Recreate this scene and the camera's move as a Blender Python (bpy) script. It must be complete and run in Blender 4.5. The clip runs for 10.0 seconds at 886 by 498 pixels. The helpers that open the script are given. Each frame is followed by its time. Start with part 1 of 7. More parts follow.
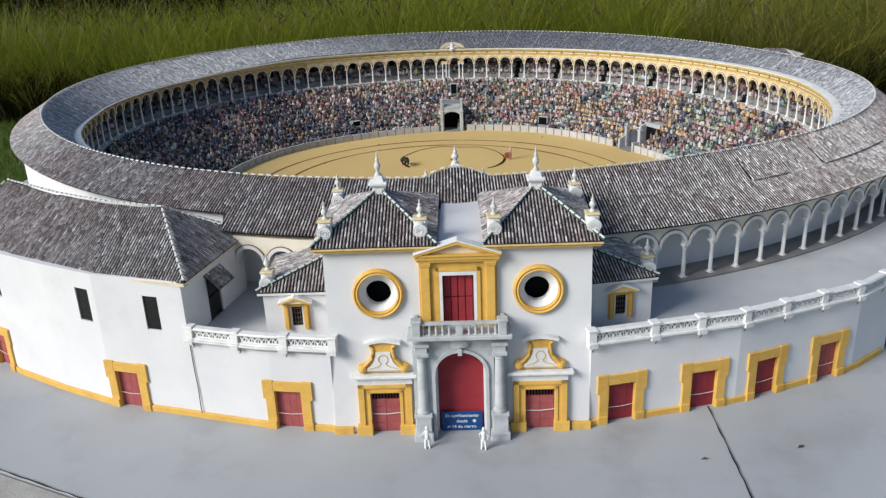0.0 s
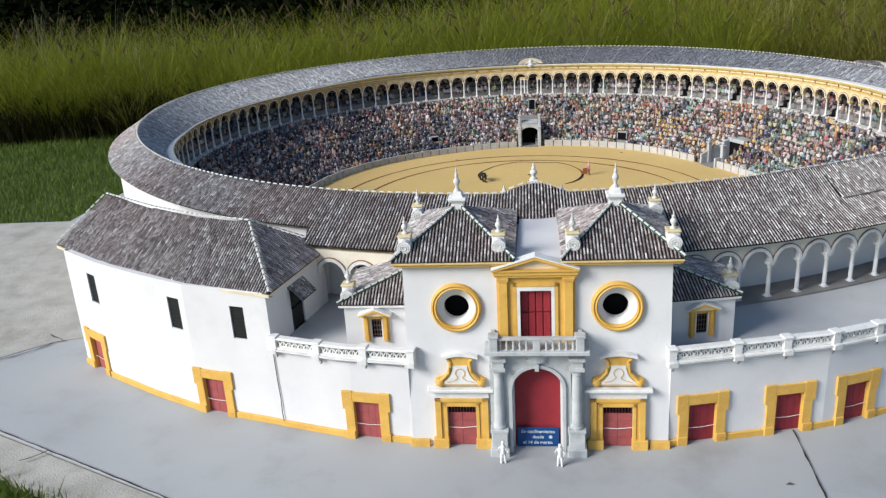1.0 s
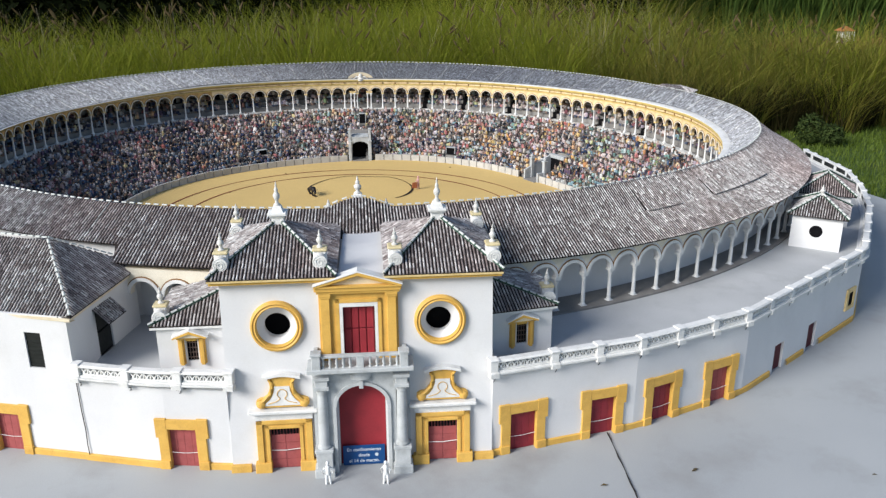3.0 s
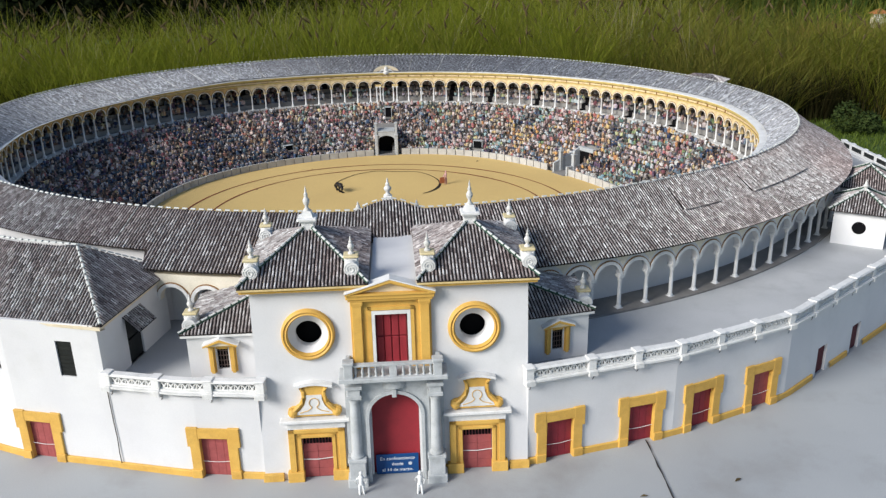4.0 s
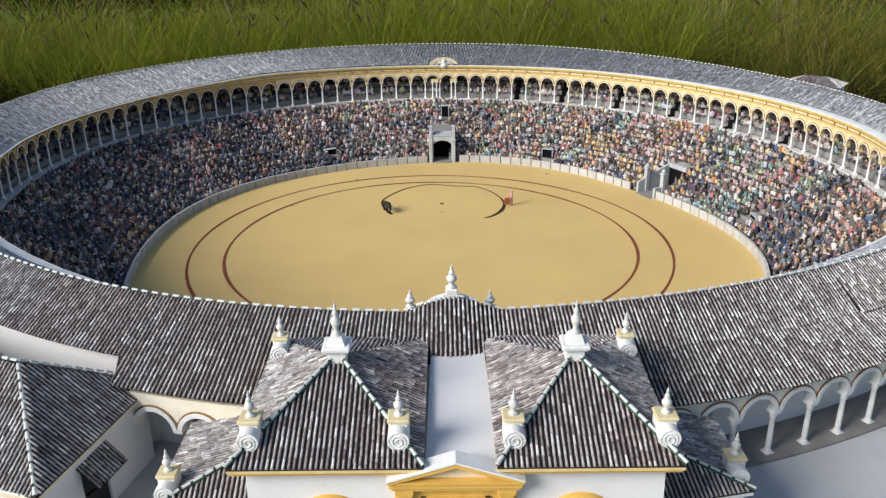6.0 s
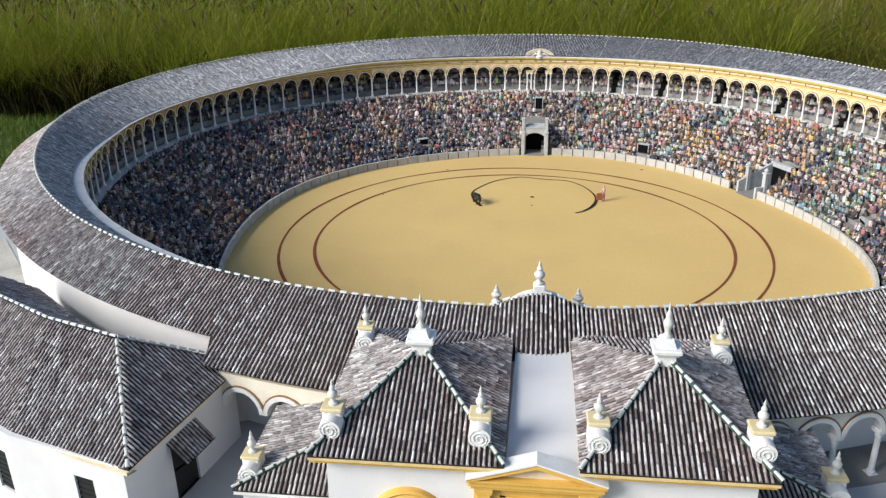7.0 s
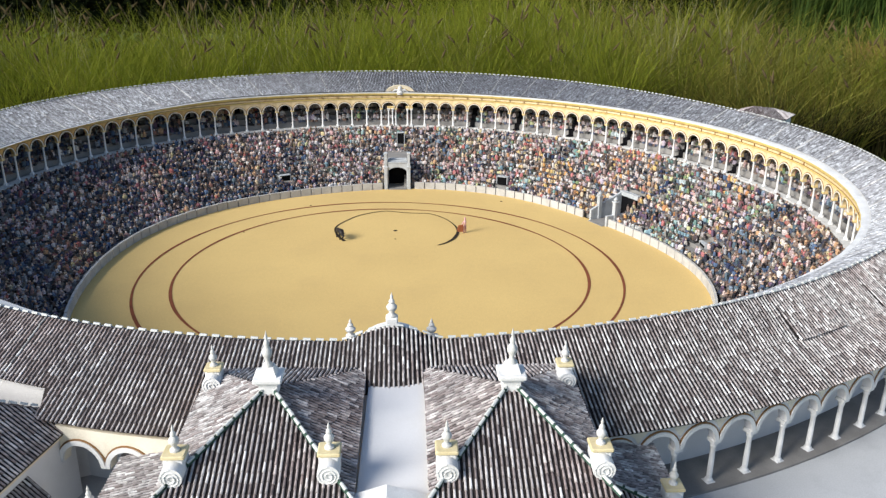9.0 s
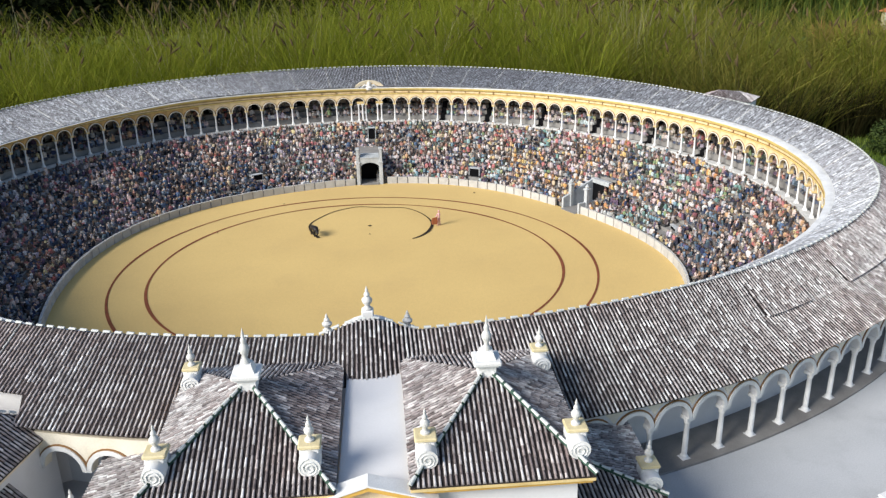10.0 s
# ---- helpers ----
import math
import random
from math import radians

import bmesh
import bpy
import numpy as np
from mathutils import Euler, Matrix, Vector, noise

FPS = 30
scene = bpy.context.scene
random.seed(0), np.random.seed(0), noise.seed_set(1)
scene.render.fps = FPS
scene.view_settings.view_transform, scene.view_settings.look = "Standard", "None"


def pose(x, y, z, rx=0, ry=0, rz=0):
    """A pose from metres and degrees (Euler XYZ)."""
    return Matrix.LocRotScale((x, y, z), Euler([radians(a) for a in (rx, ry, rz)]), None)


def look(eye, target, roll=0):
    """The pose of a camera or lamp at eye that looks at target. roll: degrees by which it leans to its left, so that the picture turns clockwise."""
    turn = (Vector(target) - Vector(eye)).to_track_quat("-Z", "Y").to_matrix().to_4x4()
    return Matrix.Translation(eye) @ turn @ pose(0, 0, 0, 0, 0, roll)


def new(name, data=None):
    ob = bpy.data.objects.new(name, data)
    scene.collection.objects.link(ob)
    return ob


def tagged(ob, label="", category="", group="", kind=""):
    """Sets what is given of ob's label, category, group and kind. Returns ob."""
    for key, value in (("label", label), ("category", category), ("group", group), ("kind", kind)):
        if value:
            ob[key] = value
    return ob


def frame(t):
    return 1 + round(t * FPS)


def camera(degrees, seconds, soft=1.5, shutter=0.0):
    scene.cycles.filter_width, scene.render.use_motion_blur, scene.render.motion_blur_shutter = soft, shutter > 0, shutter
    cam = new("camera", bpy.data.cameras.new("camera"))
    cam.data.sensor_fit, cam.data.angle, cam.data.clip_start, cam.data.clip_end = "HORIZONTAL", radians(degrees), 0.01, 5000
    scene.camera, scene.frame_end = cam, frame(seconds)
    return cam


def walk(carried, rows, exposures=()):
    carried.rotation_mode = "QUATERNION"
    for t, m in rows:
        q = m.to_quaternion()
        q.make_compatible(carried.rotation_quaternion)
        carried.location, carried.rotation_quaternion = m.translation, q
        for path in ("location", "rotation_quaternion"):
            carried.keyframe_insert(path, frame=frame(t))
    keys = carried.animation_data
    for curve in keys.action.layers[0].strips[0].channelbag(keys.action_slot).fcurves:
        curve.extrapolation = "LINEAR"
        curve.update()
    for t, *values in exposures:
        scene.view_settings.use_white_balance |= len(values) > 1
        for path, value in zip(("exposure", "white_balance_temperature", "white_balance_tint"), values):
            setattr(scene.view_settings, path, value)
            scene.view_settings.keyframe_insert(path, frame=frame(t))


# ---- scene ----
cam = camera(57.8, 10.0, 1.35)
PATH = [
    (0, (0.009, -2.056, 1.347), (-0.034, -0.189, 0.63), -2.1),
    (0.5, (-0.003, -2.075, 1.352), (-0.184, -0.209, 0.655), -2.9),
    (1, (0.002, -2.077, 1.356), (-0.227, -0.208, 0.682), -3.4),
    (1.5, (0.003, -2.078, 1.354), (-0.229, -0.202, 0.7), -3.4),
    (2, (0.016, -2.062, 1.352), (-0.187, -0.179, 0.708), -3.3),
    (2.5, (0.035, -2.05, 1.348), (0.061, -0.157, 0.702), -1.3),
    (2.7, (0.045, -2.048, 1.347), (0.176, -0.161, 0.698), -0.4),
    (3.8, (0.033, -2.027, 1.358), (0.233, -0.152, 0.691), 0.0),
    (4, (0.026, -1.978, 1.374), (0.138, -0.1, 0.694), -1.2),
    (4.5, (0.037, -1.721, 1.386), (0.08, 0.147, 0.672), -2.0),
    (5, (0.044, -1.468, 1.436), (0.061, 0.393, 0.705), -1.2),
    (5.2, (0.035, -1.381, 1.435), (0.044, 0.481, 0.706), -0.8),
    (6.5, (-0.027, -1.13, 1.452), (-0.057, 0.718, 0.687), -0.7),
    (7, (-0.017, -1.14, 1.442), (-0.24, 0.694, 0.675), -1.0),
    (7.5, (-0.02, -1.149, 1.442), (-0.282, 0.68, 0.676), -0.6),
    (8, (-0.016, -1.153, 1.444), (-0.278, 0.678, 0.684), -0.2),
    (8.5, (0.0, -1.144, 1.443), (-0.117, 0.729, 0.751), 0.7),
    (9, (0.039, -1.146, 1.443), (0.126, 0.729, 0.755), 0.5),
    (9.5, (0.045, -1.154, 1.44), (0.192, 0.716, 0.746), -0.3),
    (10, (0.048, -1.17, 1.445), (0.192, 0.697, 0.742), -1.1),
]
walk(cam, [(t, look(eye, target, roll)) for t, eye, target, roll in PATH], [(0.0, -0.23, 6330, 10), (1.0, -0.06, 6330, 10), (2.6, 0.02, 6330, 10), (4.0, -0.09, 6380, 10), (4.5, -0.26, 6420, 10), (5.0, -0.24, 6420, 10), (6.5, 0.07, 6450, 10), (8.0, 0.10, 6450, 10), (9.0, 0.24, 6450, 10), (10.0, 0.20, 6450, 10)])

import collections

# ---- daylight ----
SUN_FROM = Vector((-0.79, -0.49, 0.555)).normalized()
world = bpy.data.worlds.new("sky")
scene.world = world
world.use_nodes = True
wn = world.node_tree.nodes
sky = wn.new("ShaderNodeTexSky")
sky.sky_type = "NISHITA"
sky.sun_disc = False
sky.sun_elevation = math.asin(SUN_FROM.z)
sky.sun_rotation = math.atan2(SUN_FROM.x, SUN_FROM.y)
world.node_tree.links.new(sky.outputs[0], wn["Background"].inputs[0])
wn["Background"].inputs[1].default_value = 0.135
sun = new("sun", bpy.data.lights.new("sun", "SUN"))
sun.data.energy = 5.0
sun.data.angle = radians(26.0)
sun.data.color = (1.0, 0.965, 0.90)
sun.matrix_basis = look(SUN_FROM * 20, (0, 0, 0))
scene.view_settings.exposure = 0.0


# ---- materials ----
def mat(name, a, b=None, scale=8.0, rough=0.8, bump=0.15, grain=300.0, dirt=None, dirt_scale=2.0, dirt_amount=0.35, speck=0.35):
    """Two tones mixed by a coarse noise, a fine grain with relief, and optional blotches of dirt."""
    m = bpy.data.materials.new(name)
    m.use_nodes = True
    t = m.node_tree
    bs = t.nodes["Principled BSDF"]
    bs.inputs["Roughness"].default_value = rough
    bs.inputs["Specular IOR Level"].default_value = 0.3
    co = t.nodes.new("ShaderNodeTexCoord")
    n1 = t.nodes.new("ShaderNodeTexNoise")
    n1.inputs["Scale"].default_value = scale
    n1.inputs["Detail"].default_value = 6
    n2 = t.nodes.new("ShaderNodeTexNoise")
    n2.inputs["Scale"].default_value = grain
    n2.inputs["Detail"].default_value = 3
    for n in (n1, n2):
        t.links.new(co.outputs["Object"], n.inputs["Vector"])
    mix = t.nodes.new("ShaderNodeMix")
    mix.data_type = "RGBA"
    mix.inputs["A"].default_value = (*a, 1)
    mix.inputs["B"].default_value = (*(b or [c * 0.82 for c in a]), 1)
    ramp = t.nodes.new("ShaderNodeMapRange")
    ramp.inputs["From Min"].default_value = 0.35
    ramp.inputs["From Max"].default_value = 0.68
    t.links.new(n1.outputs["Fac"], ramp.inputs["Value"])
    t.links.new(ramp.outputs["Result"], mix.inputs["Factor"])
    out = mix.outputs["Result"]
    fine = t.nodes.new("ShaderNodeMix")
    fine.data_type = "RGBA"
    fine.blend_type = "MULTIPLY"
    fine.inputs["Factor"].default_value = speck
    t.links.new(out, fine.inputs["A"])
    t.links.new(n2.outputs["Fac"], fine.inputs["B"])
    gain = t.nodes.new("ShaderNodeMix")
    gain.data_type = "RGBA"
    gain.blend_type = "MULTIPLY"
    gain.inputs["Factor"].default_value = 1.0
    gain.inputs["B"].default_value = (1 + speck * 0.57, 1 + speck * 0.57, 1 + speck * 0.57, 1)
    t.links.new(fine.outputs["Result"], gain.inputs["A"])
    out = gain.outputs["Result"]
    if dirt:
        n3 = t.nodes.new("ShaderNodeTexNoise")
        n3.inputs["Scale"].default_value = dirt_scale
        n3.inputs["Detail"].default_value = 9
        n3.inputs["Roughness"].default_value = 0.65
        t.links.new(co.outputs["Object"], n3.inputs["Vector"])
        r3 = t.nodes.new("ShaderNodeMapRange")
        r3.inputs["From Min"].default_value = 0.52
        r3.inputs["From Max"].default_value = 0.75
        r3.inputs["To Max"].default_value = dirt_amount
        t.links.new(n3.outputs["Fac"], r3.inputs["Value"])
        d = t.nodes.new("ShaderNodeMix")
        d.data_type = "RGBA"
        d.inputs["B"].default_value = (*dirt, 1)
        t.links.new(r3.outputs["Result"], d.inputs["Factor"])
        t.links.new(out, d.inputs["A"])
        out = d.outputs["Result"]
    t.links.new(out, bs.inputs["Base Color"])
    if bump:
        bp = t.nodes.new("ShaderNodeBump")
        bp.inputs["Strength"].default_value = bump
        bp.inputs["Distance"].default_value = 0.004
        t.links.new(n2.outputs["Fac"], bp.inputs["Height"])
        t.links.new(bp.outputs["Normal"], bs.inputs["Normal"])
    return m


def varied(name, colours, rough=0.8, mode="CONSTANT", grain=0.0, translucent=0.0, mottle=0.0, mottle_scale=150.0, cluster=0.0, gloss=0.25, drift=None, cluster_scale=2.5, spread=0.7):
    """A colour for each separate piece, picked from a list, whether the pieces are objects or islands of one mesh."""
    m = bpy.data.materials.new(name)
    m.use_nodes = True
    t = m.node_tree
    bs = t.nodes["Principled BSDF"]
    bs.inputs["Roughness"].default_value = rough
    bs.inputs["Specular IOR Level"].default_value = gloss
    g = t.nodes.new("ShaderNodeNewGeometry")
    o = t.nodes.new("ShaderNodeObjectInfo")
    add = t.nodes.new("ShaderNodeMath")
    fr = t.nodes.new("ShaderNodeMath")
    fr.operation = "FRACT"
    t.links.new(g.outputs["Random Per Island"], add.inputs[0])
    t.links.new(o.outputs["Random"], add.inputs[1])
    if cluster:
        cc = t.nodes.new("ShaderNodeTexCoord")
        cn = t.nodes.new("ShaderNodeTexNoise")
        cn.inputs["Scale"].default_value = cluster_scale
        t.links.new(cc.outputs["Object"], cn.inputs["Vector"])
        ma = t.nodes.new("ShaderNodeMath")
        ma.operation = "MULTIPLY_ADD"
        ma.inputs[1].default_value = cluster
        t.links.new(cn.outputs["Fac"], ma.inputs[0])
        mb = t.nodes.new("ShaderNodeMath")
        mb.operation = "MULTIPLY"
        mb.inputs[1].default_value = spread
        t.links.new(add.outputs[0], mb.inputs[0])
        t.links.new(mb.outputs[0], ma.inputs[2])
        t.links.new(ma.outputs[0], fr.inputs[0])
    else:
        t.links.new(add.outputs[0], fr.inputs[0])
    ramp = t.nodes.new("ShaderNodeValToRGB")
    ramp.color_ramp.interpolation = mode
    el = ramp.color_ramp.elements
    for i, c in enumerate(colours):
        at = i / len(colours) if mode == "CONSTANT" else i / (len(colours) - 1)
        e = el[i] if i < 2 else el.new(at)
        e.position = at
        e.color = (*c, 1)
    t.links.new(fr.outputs[0], ramp.inputs["Fac"])
    out = ramp.outputs["Color"]
    if drift:
        dc = t.nodes.new("ShaderNodeTexCoord")
        dn = t.nodes.new("ShaderNodeTexNoise")
        dn.inputs["Scale"].default_value = 1.7
        dn.inputs["Detail"].default_value = 4
        t.links.new(dc.outputs["Object"], dn.inputs["Vector"])
        dr_ = t.nodes.new("ShaderNodeMapRange")
        dr_.inputs["From Min"].default_value = 0.42
        dr_.inputs["From Max"].default_value = 0.62
        t.links.new(dn.outputs["Fac"], dr_.inputs["Value"])
        dm = t.nodes.new("ShaderNodeMix")
        dm.data_type = "RGBA"
        dm.blend_type = "MULTIPLY"
        dm.inputs["B"].default_value = (*drift, 1)
        t.links.new(dr_.outputs["Result"], dm.inputs["Factor"])
        t.links.new(out, dm.inputs["A"])
        out = dm.outputs["Result"]
    if mottle:
        co = t.nodes.new("ShaderNodeTexCoord")
        n = t.nodes.new("ShaderNodeTexNoise")
        n.inputs["Scale"].default_value = mottle_scale
        n.inputs["Detail"].default_value = 5
        t.links.new(co.outputs["Object"], n.inputs["Vector"])
        r = t.nodes.new("ShaderNodeMapRange")
        r.inputs["From Min"].default_value = 0.3
        r.inputs["From Max"].default_value = 0.7
        r.inputs["To Min"].default_value = 1.0 - mottle
        r.inputs["To Max"].default_value = 1.0 + mottle
        t.links.new(n.outputs["Fac"], r.inputs["Value"])
        mm = t.nodes.new("ShaderNodeMix")
        mm.data_type = "RGBA"
        mm.blend_type = "MULTIPLY"
        mm.inputs["Factor"].default_value = 1.0
        t.links.new(out, mm.inputs["A"])
        t.links.new(r.outputs["Result"], mm.inputs["B"])
        out = mm.outputs["Result"]
        bp = t.nodes.new("ShaderNodeBump")
        bp.inputs["Strength"].default_value = 0.3
        bp.inputs["Distance"].default_value = 0.002
        t.links.new(n.outputs["Fac"], bp.inputs["Height"])
        t.links.new(bp.outputs["Normal"], bs.inputs["Normal"])
    t.links.new(out, bs.inputs["Base Color"])
    if translucent:
        tr = t.nodes.new("ShaderNodeBsdfTranslucent")
        ms = t.nodes.new("ShaderNodeMixShader")
        ms.inputs[0].default_value = translucent
        t.links.new(out, tr.inputs["Color"])
        t.links.new(bs.outputs[0], ms.inputs[1])
        t.links.new(tr.outputs[0], ms.inputs[2])
        t.links.new(ms.outputs[0], t.nodes["Material Output"].inputs["Surface"])
    return m


WHITE = mat("white_paint", (0.665, 0.665, 0.67), (0.605, 0.605, 0.62), 5, 0.7, 0.06, 260, (0.46, 0.455, 0.43), 7.0, 0.26, 0.10)
TRIM_WHITE = mat("white_trim", (0.74, 0.74, 0.73), (0.64, 0.64, 0.63), 25, 0.7, 0.12, 500, (0.38, 0.37, 0.34), 18.0, 0.45)
WEATHERED = mat("weathered_plaster", (0.64, 0.63, 0.61), (0.50, 0.50, 0.48), 45, 0.75, 0.15, 500, (0.30, 0.29, 0.26), 40.0, 0.5)
CREAM = mat("cream_paint", (0.74, 0.66, 0.50), (0.66, 0.56, 0.40), 30, 0.7, 0.1, 500)
PALE = mat("pale_cream_paint", (0.76, 0.71, 0.60), (0.70, 0.64, 0.52), 20, 0.7, 0.1, 500)
CAPSTONE = mat("yellow_capstone", (0.63, 0.54, 0.33), (0.55, 0.46, 0.26), 40, 0.6, 0.1, 500)
GALLERY_BOARD = mat("pale_gallery_boards", (0.60, 0.55, 0.49), (0.48, 0.44, 0.39), 30, 0.85, 0.2, 300, (0.18, 0.145, 0.11), 12, 0.5)
GRILLE_BROWN = mat("brown_grille_paint", (0.15, 0.105, 0.09), (0.10, 0.07, 0.06), 40, 0.7, 0.1, 400)
OCHRE = mat("ochre_paint", (0.67, 0.41, 0.095), (0.60, 0.35, 0.075), 20, 0.55, 0.12, 500, (0.30, 0.17, 0.05), 25, 0.4)
FRIEZE = mat("pale_ochre_paint", (0.70, 0.54, 0.27), (0.62, 0.46, 0.20), 25, 0.6, 0.12, 500, (0.35, 0.22, 0.08), 25, 0.4)
RED = mat("red_paint", (0.29, 0.026, 0.036), (0.23, 0.022, 0.030), 22, 0.55, 0.1, 500)
DARK_RED = mat("dark_red_wood", (0.10, 0.018, 0.026), (0.07, 0.014, 0.02), 30, 0.7, 0.1, 400)
RED_DULL = mat("dull_red_wood", (0.34, 0.085, 0.085), (0.27, 0.065, 0.065), 40, 0.75, 0.2, 400)
STONE = mat("grey_stone", (0.46, 0.48, 0.49), (0.38, 0.40, 0.41), 30, 0.8, 0.2, 400, (0.22, 0.22, 0.21), 30, 0.4)
CONCRETE = mat("concrete", (0.385, 0.40, 0.41), (0.33, 0.345, 0.36), 1.6, 0.75, 0.1, 350, (0.24, 0.235, 0.225), 3.1, 0.6)
ROUGH_CONCRETE = mat("rough_concrete", (0.42, 0.41, 0.38), (0.33, 0.32, 0.29), 9, 0.95, 0.6, 160, (0.18, 0.17, 0.14), 5, 0.6)
TERRACE = mat("terrace_screed", (0.47, 0.48, 0.49), (0.40, 0.41, 0.42), 4, 0.85, 0.15, 300, (0.24, 0.24, 0.25), 6, 0.4)
SEAT = mat("seat_stone", (0.26, 0.25, 0.235), (0.19, 0.18, 0.17), 12, 0.85, 0.2, 300)
SAND = mat("yellow_sand", (0.62, 0.44, 0.17), (0.57, 0.40, 0.155), 1.8, 0.9, 0.12, 260, (0.48, 0.33, 0.14), 3.5, 0.35)
CHALK = mat("brown_line_paint", (0.22, 0.062, 0.026), (0.15, 0.045, 0.018), 20, 0.95, 0.1)
BLACKLINE = mat("black_line_paint", (0.016, 0.010, 0.006), (0.026, 0.016, 0.009), 20, 0.95, 0.1)
# Near-black: painted shade for unlit openings, and plain black for windows and brackets
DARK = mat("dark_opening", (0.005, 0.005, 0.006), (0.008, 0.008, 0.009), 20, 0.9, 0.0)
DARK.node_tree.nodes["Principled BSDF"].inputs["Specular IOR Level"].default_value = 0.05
GRILLE = mat("dark_green_shutter", (0.010, 0.012, 0.011), (0.016, 0.018, 0.017), 40, 0.5, 0.1)
BLUE = mat("blue_board", (0.008, 0.06, 0.20), (0.006, 0.05, 0.17), 20, 0.4, 0.03)
LETTER = mat("white_lettering", (0.75, 0.80, 0.85), None, 20, 0.6, 0.0)
BLACK = mat("black_figurine", (0.012, 0.010, 0.010), (0.02, 0.016, 0.014), 60, 0.5, 0.1)
PINK = mat("pink_figurine", (0.55, 0.25, 0.28), (0.6, 0.4, 0.36), 80, 0.6, 0.1)
FIGURE = mat("white_plaster", (0.78, 0.79, 0.79), (0.66, 0.67, 0.67), 60, 0.6, 0.1)
BED = mat("roof_bed", (0.018, 0.014, 0.014), (0.028, 0.022, 0.021), 20, 0.95, 0.3)
MORTAR = mat("white_mortar", (0.66, 0.67, 0.66), (0.42, 0.45, 0.42), 60, 0.85, 0.3, 300)
LINE_BROWN = mat("brown_trim_paint", (0.27, 0.145, 0.055), (0.19, 0.10, 0.04), 40, 0.7, 0.1, 500)
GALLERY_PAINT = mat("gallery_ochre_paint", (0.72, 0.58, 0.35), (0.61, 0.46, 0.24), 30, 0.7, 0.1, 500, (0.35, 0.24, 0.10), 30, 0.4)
# Darker, browner copy of GALLERY_PAINT that carries the shade of the left arches
GALLERY_PAINT_SHADED = mat("shaded_gallery_ochre_paint", (0.60, 0.39, 0.15), (0.47, 0.29, 0.10), 30, 0.7, 0.1, 500, (0.25, 0.15, 0.06), 30, 0.5)
YELLOW = mat("pale_yellow_paint", (0.64, 0.50, 0.18), (0.54, 0.41, 0.13), 25, 0.6, 0.12, 500, (0.32, 0.22, 0.07), 30, 0.5)
DOOR_RED = mat("deep_red_paint", (0.25, 0.026, 0.040), (0.19, 0.022, 0.034), 26, 0.55, 0.1, 400, (0.10, 0.03, 0.03), 30, 0.4)
BARRIER = mat("grey_barrier_paint", (0.50, 0.49, 0.46), (0.40, 0.39, 0.37), 14, 0.8, 0.15, 300, (0.25, 0.24, 0.22), 20, 0.5)
MOSS = mat("green_mortar", (0.05, 0.10, 0.075), (0.025, 0.055, 0.04), 60, 0.9, 0.3, 300)
LIMED = varied("limed_roof_tile", [(0.62, 0.62, 0.61), (0.30, 0.29, 0.29), (0.70, 0.70, 0.69), (0.50, 0.50, 0.49), (0.18, 0.17, 0.17)], 0.75, "LINEAR", gloss=0.2, mottle=0.3, mottle_scale=120)
TILE = varied("clay_roof_tile", [(0.157, 0.133, 0.131), (0.315, 0.290, 0.288), (0.504, 0.497, 0.495), (0.199, 0.171, 0.168), (0.432, 0.416, 0.414), (0.133, 0.116, 0.118), (0.666, 0.666, 0.666), (0.275, 0.245, 0.241), (0.360, 0.344, 0.346), (0.214, 0.180, 0.175), (0.576, 0.572, 0.571)], 0.6, "LINEAR", gloss=0.4, mottle=0.45, mottle_scale=90, drift=(0.90, 0.78, 0.755))
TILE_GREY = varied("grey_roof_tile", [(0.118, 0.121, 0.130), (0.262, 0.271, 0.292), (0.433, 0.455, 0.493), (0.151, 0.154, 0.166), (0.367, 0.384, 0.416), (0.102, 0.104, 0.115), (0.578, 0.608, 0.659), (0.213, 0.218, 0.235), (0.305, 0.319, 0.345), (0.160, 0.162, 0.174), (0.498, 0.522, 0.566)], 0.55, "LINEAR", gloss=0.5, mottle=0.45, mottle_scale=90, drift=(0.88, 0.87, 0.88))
# Blue clothes, darkened further to carry the shade over the left seats
CLOTH_BLUE_SHADED = varied("shaded_blue_figure_paint", [(0.026, 0.037, 0.083), (0.316, 0.316, 0.321), (0.080, 0.122, 0.206), (0.012, 0.012, 0.017), (0.164, 0.211, 0.271), (0.037, 0.037, 0.057), (0.118, 0.080, 0.126), (0.019, 0.019, 0.023), (0.177, 0.131, 0.117), (0.085, 0.123, 0.151)], 0.85, mottle=0.45, mottle_scale=200)
CLOTH_WARM = varied("warm_figure_paint", [(0.483, 0.301, 0.177), (0.540, 0.502, 0.470), (0.320, 0.167, 0.130), (0.052, 0.041, 0.037), (0.531, 0.422, 0.284), (0.222, 0.163, 0.135), (0.374, 0.128, 0.113), (0.578, 0.462, 0.417), (0.100, 0.075, 0.065), (0.476, 0.404, 0.222)], 0.85, mottle=0.45, mottle_scale=200)
CLOTH_GREEN = varied("green_figure_paint", [(0.148, 0.249, 0.228), (0.500, 0.507, 0.494), (0.288, 0.404, 0.397), (0.036, 0.043, 0.036), (0.186, 0.251, 0.127), (0.425, 0.491, 0.498), (0.185, 0.286, 0.337), (0.263, 0.256, 0.235), (0.439, 0.446, 0.250), (0.072, 0.086, 0.072)], 0.85, mottle=0.45, mottle_scale=200)
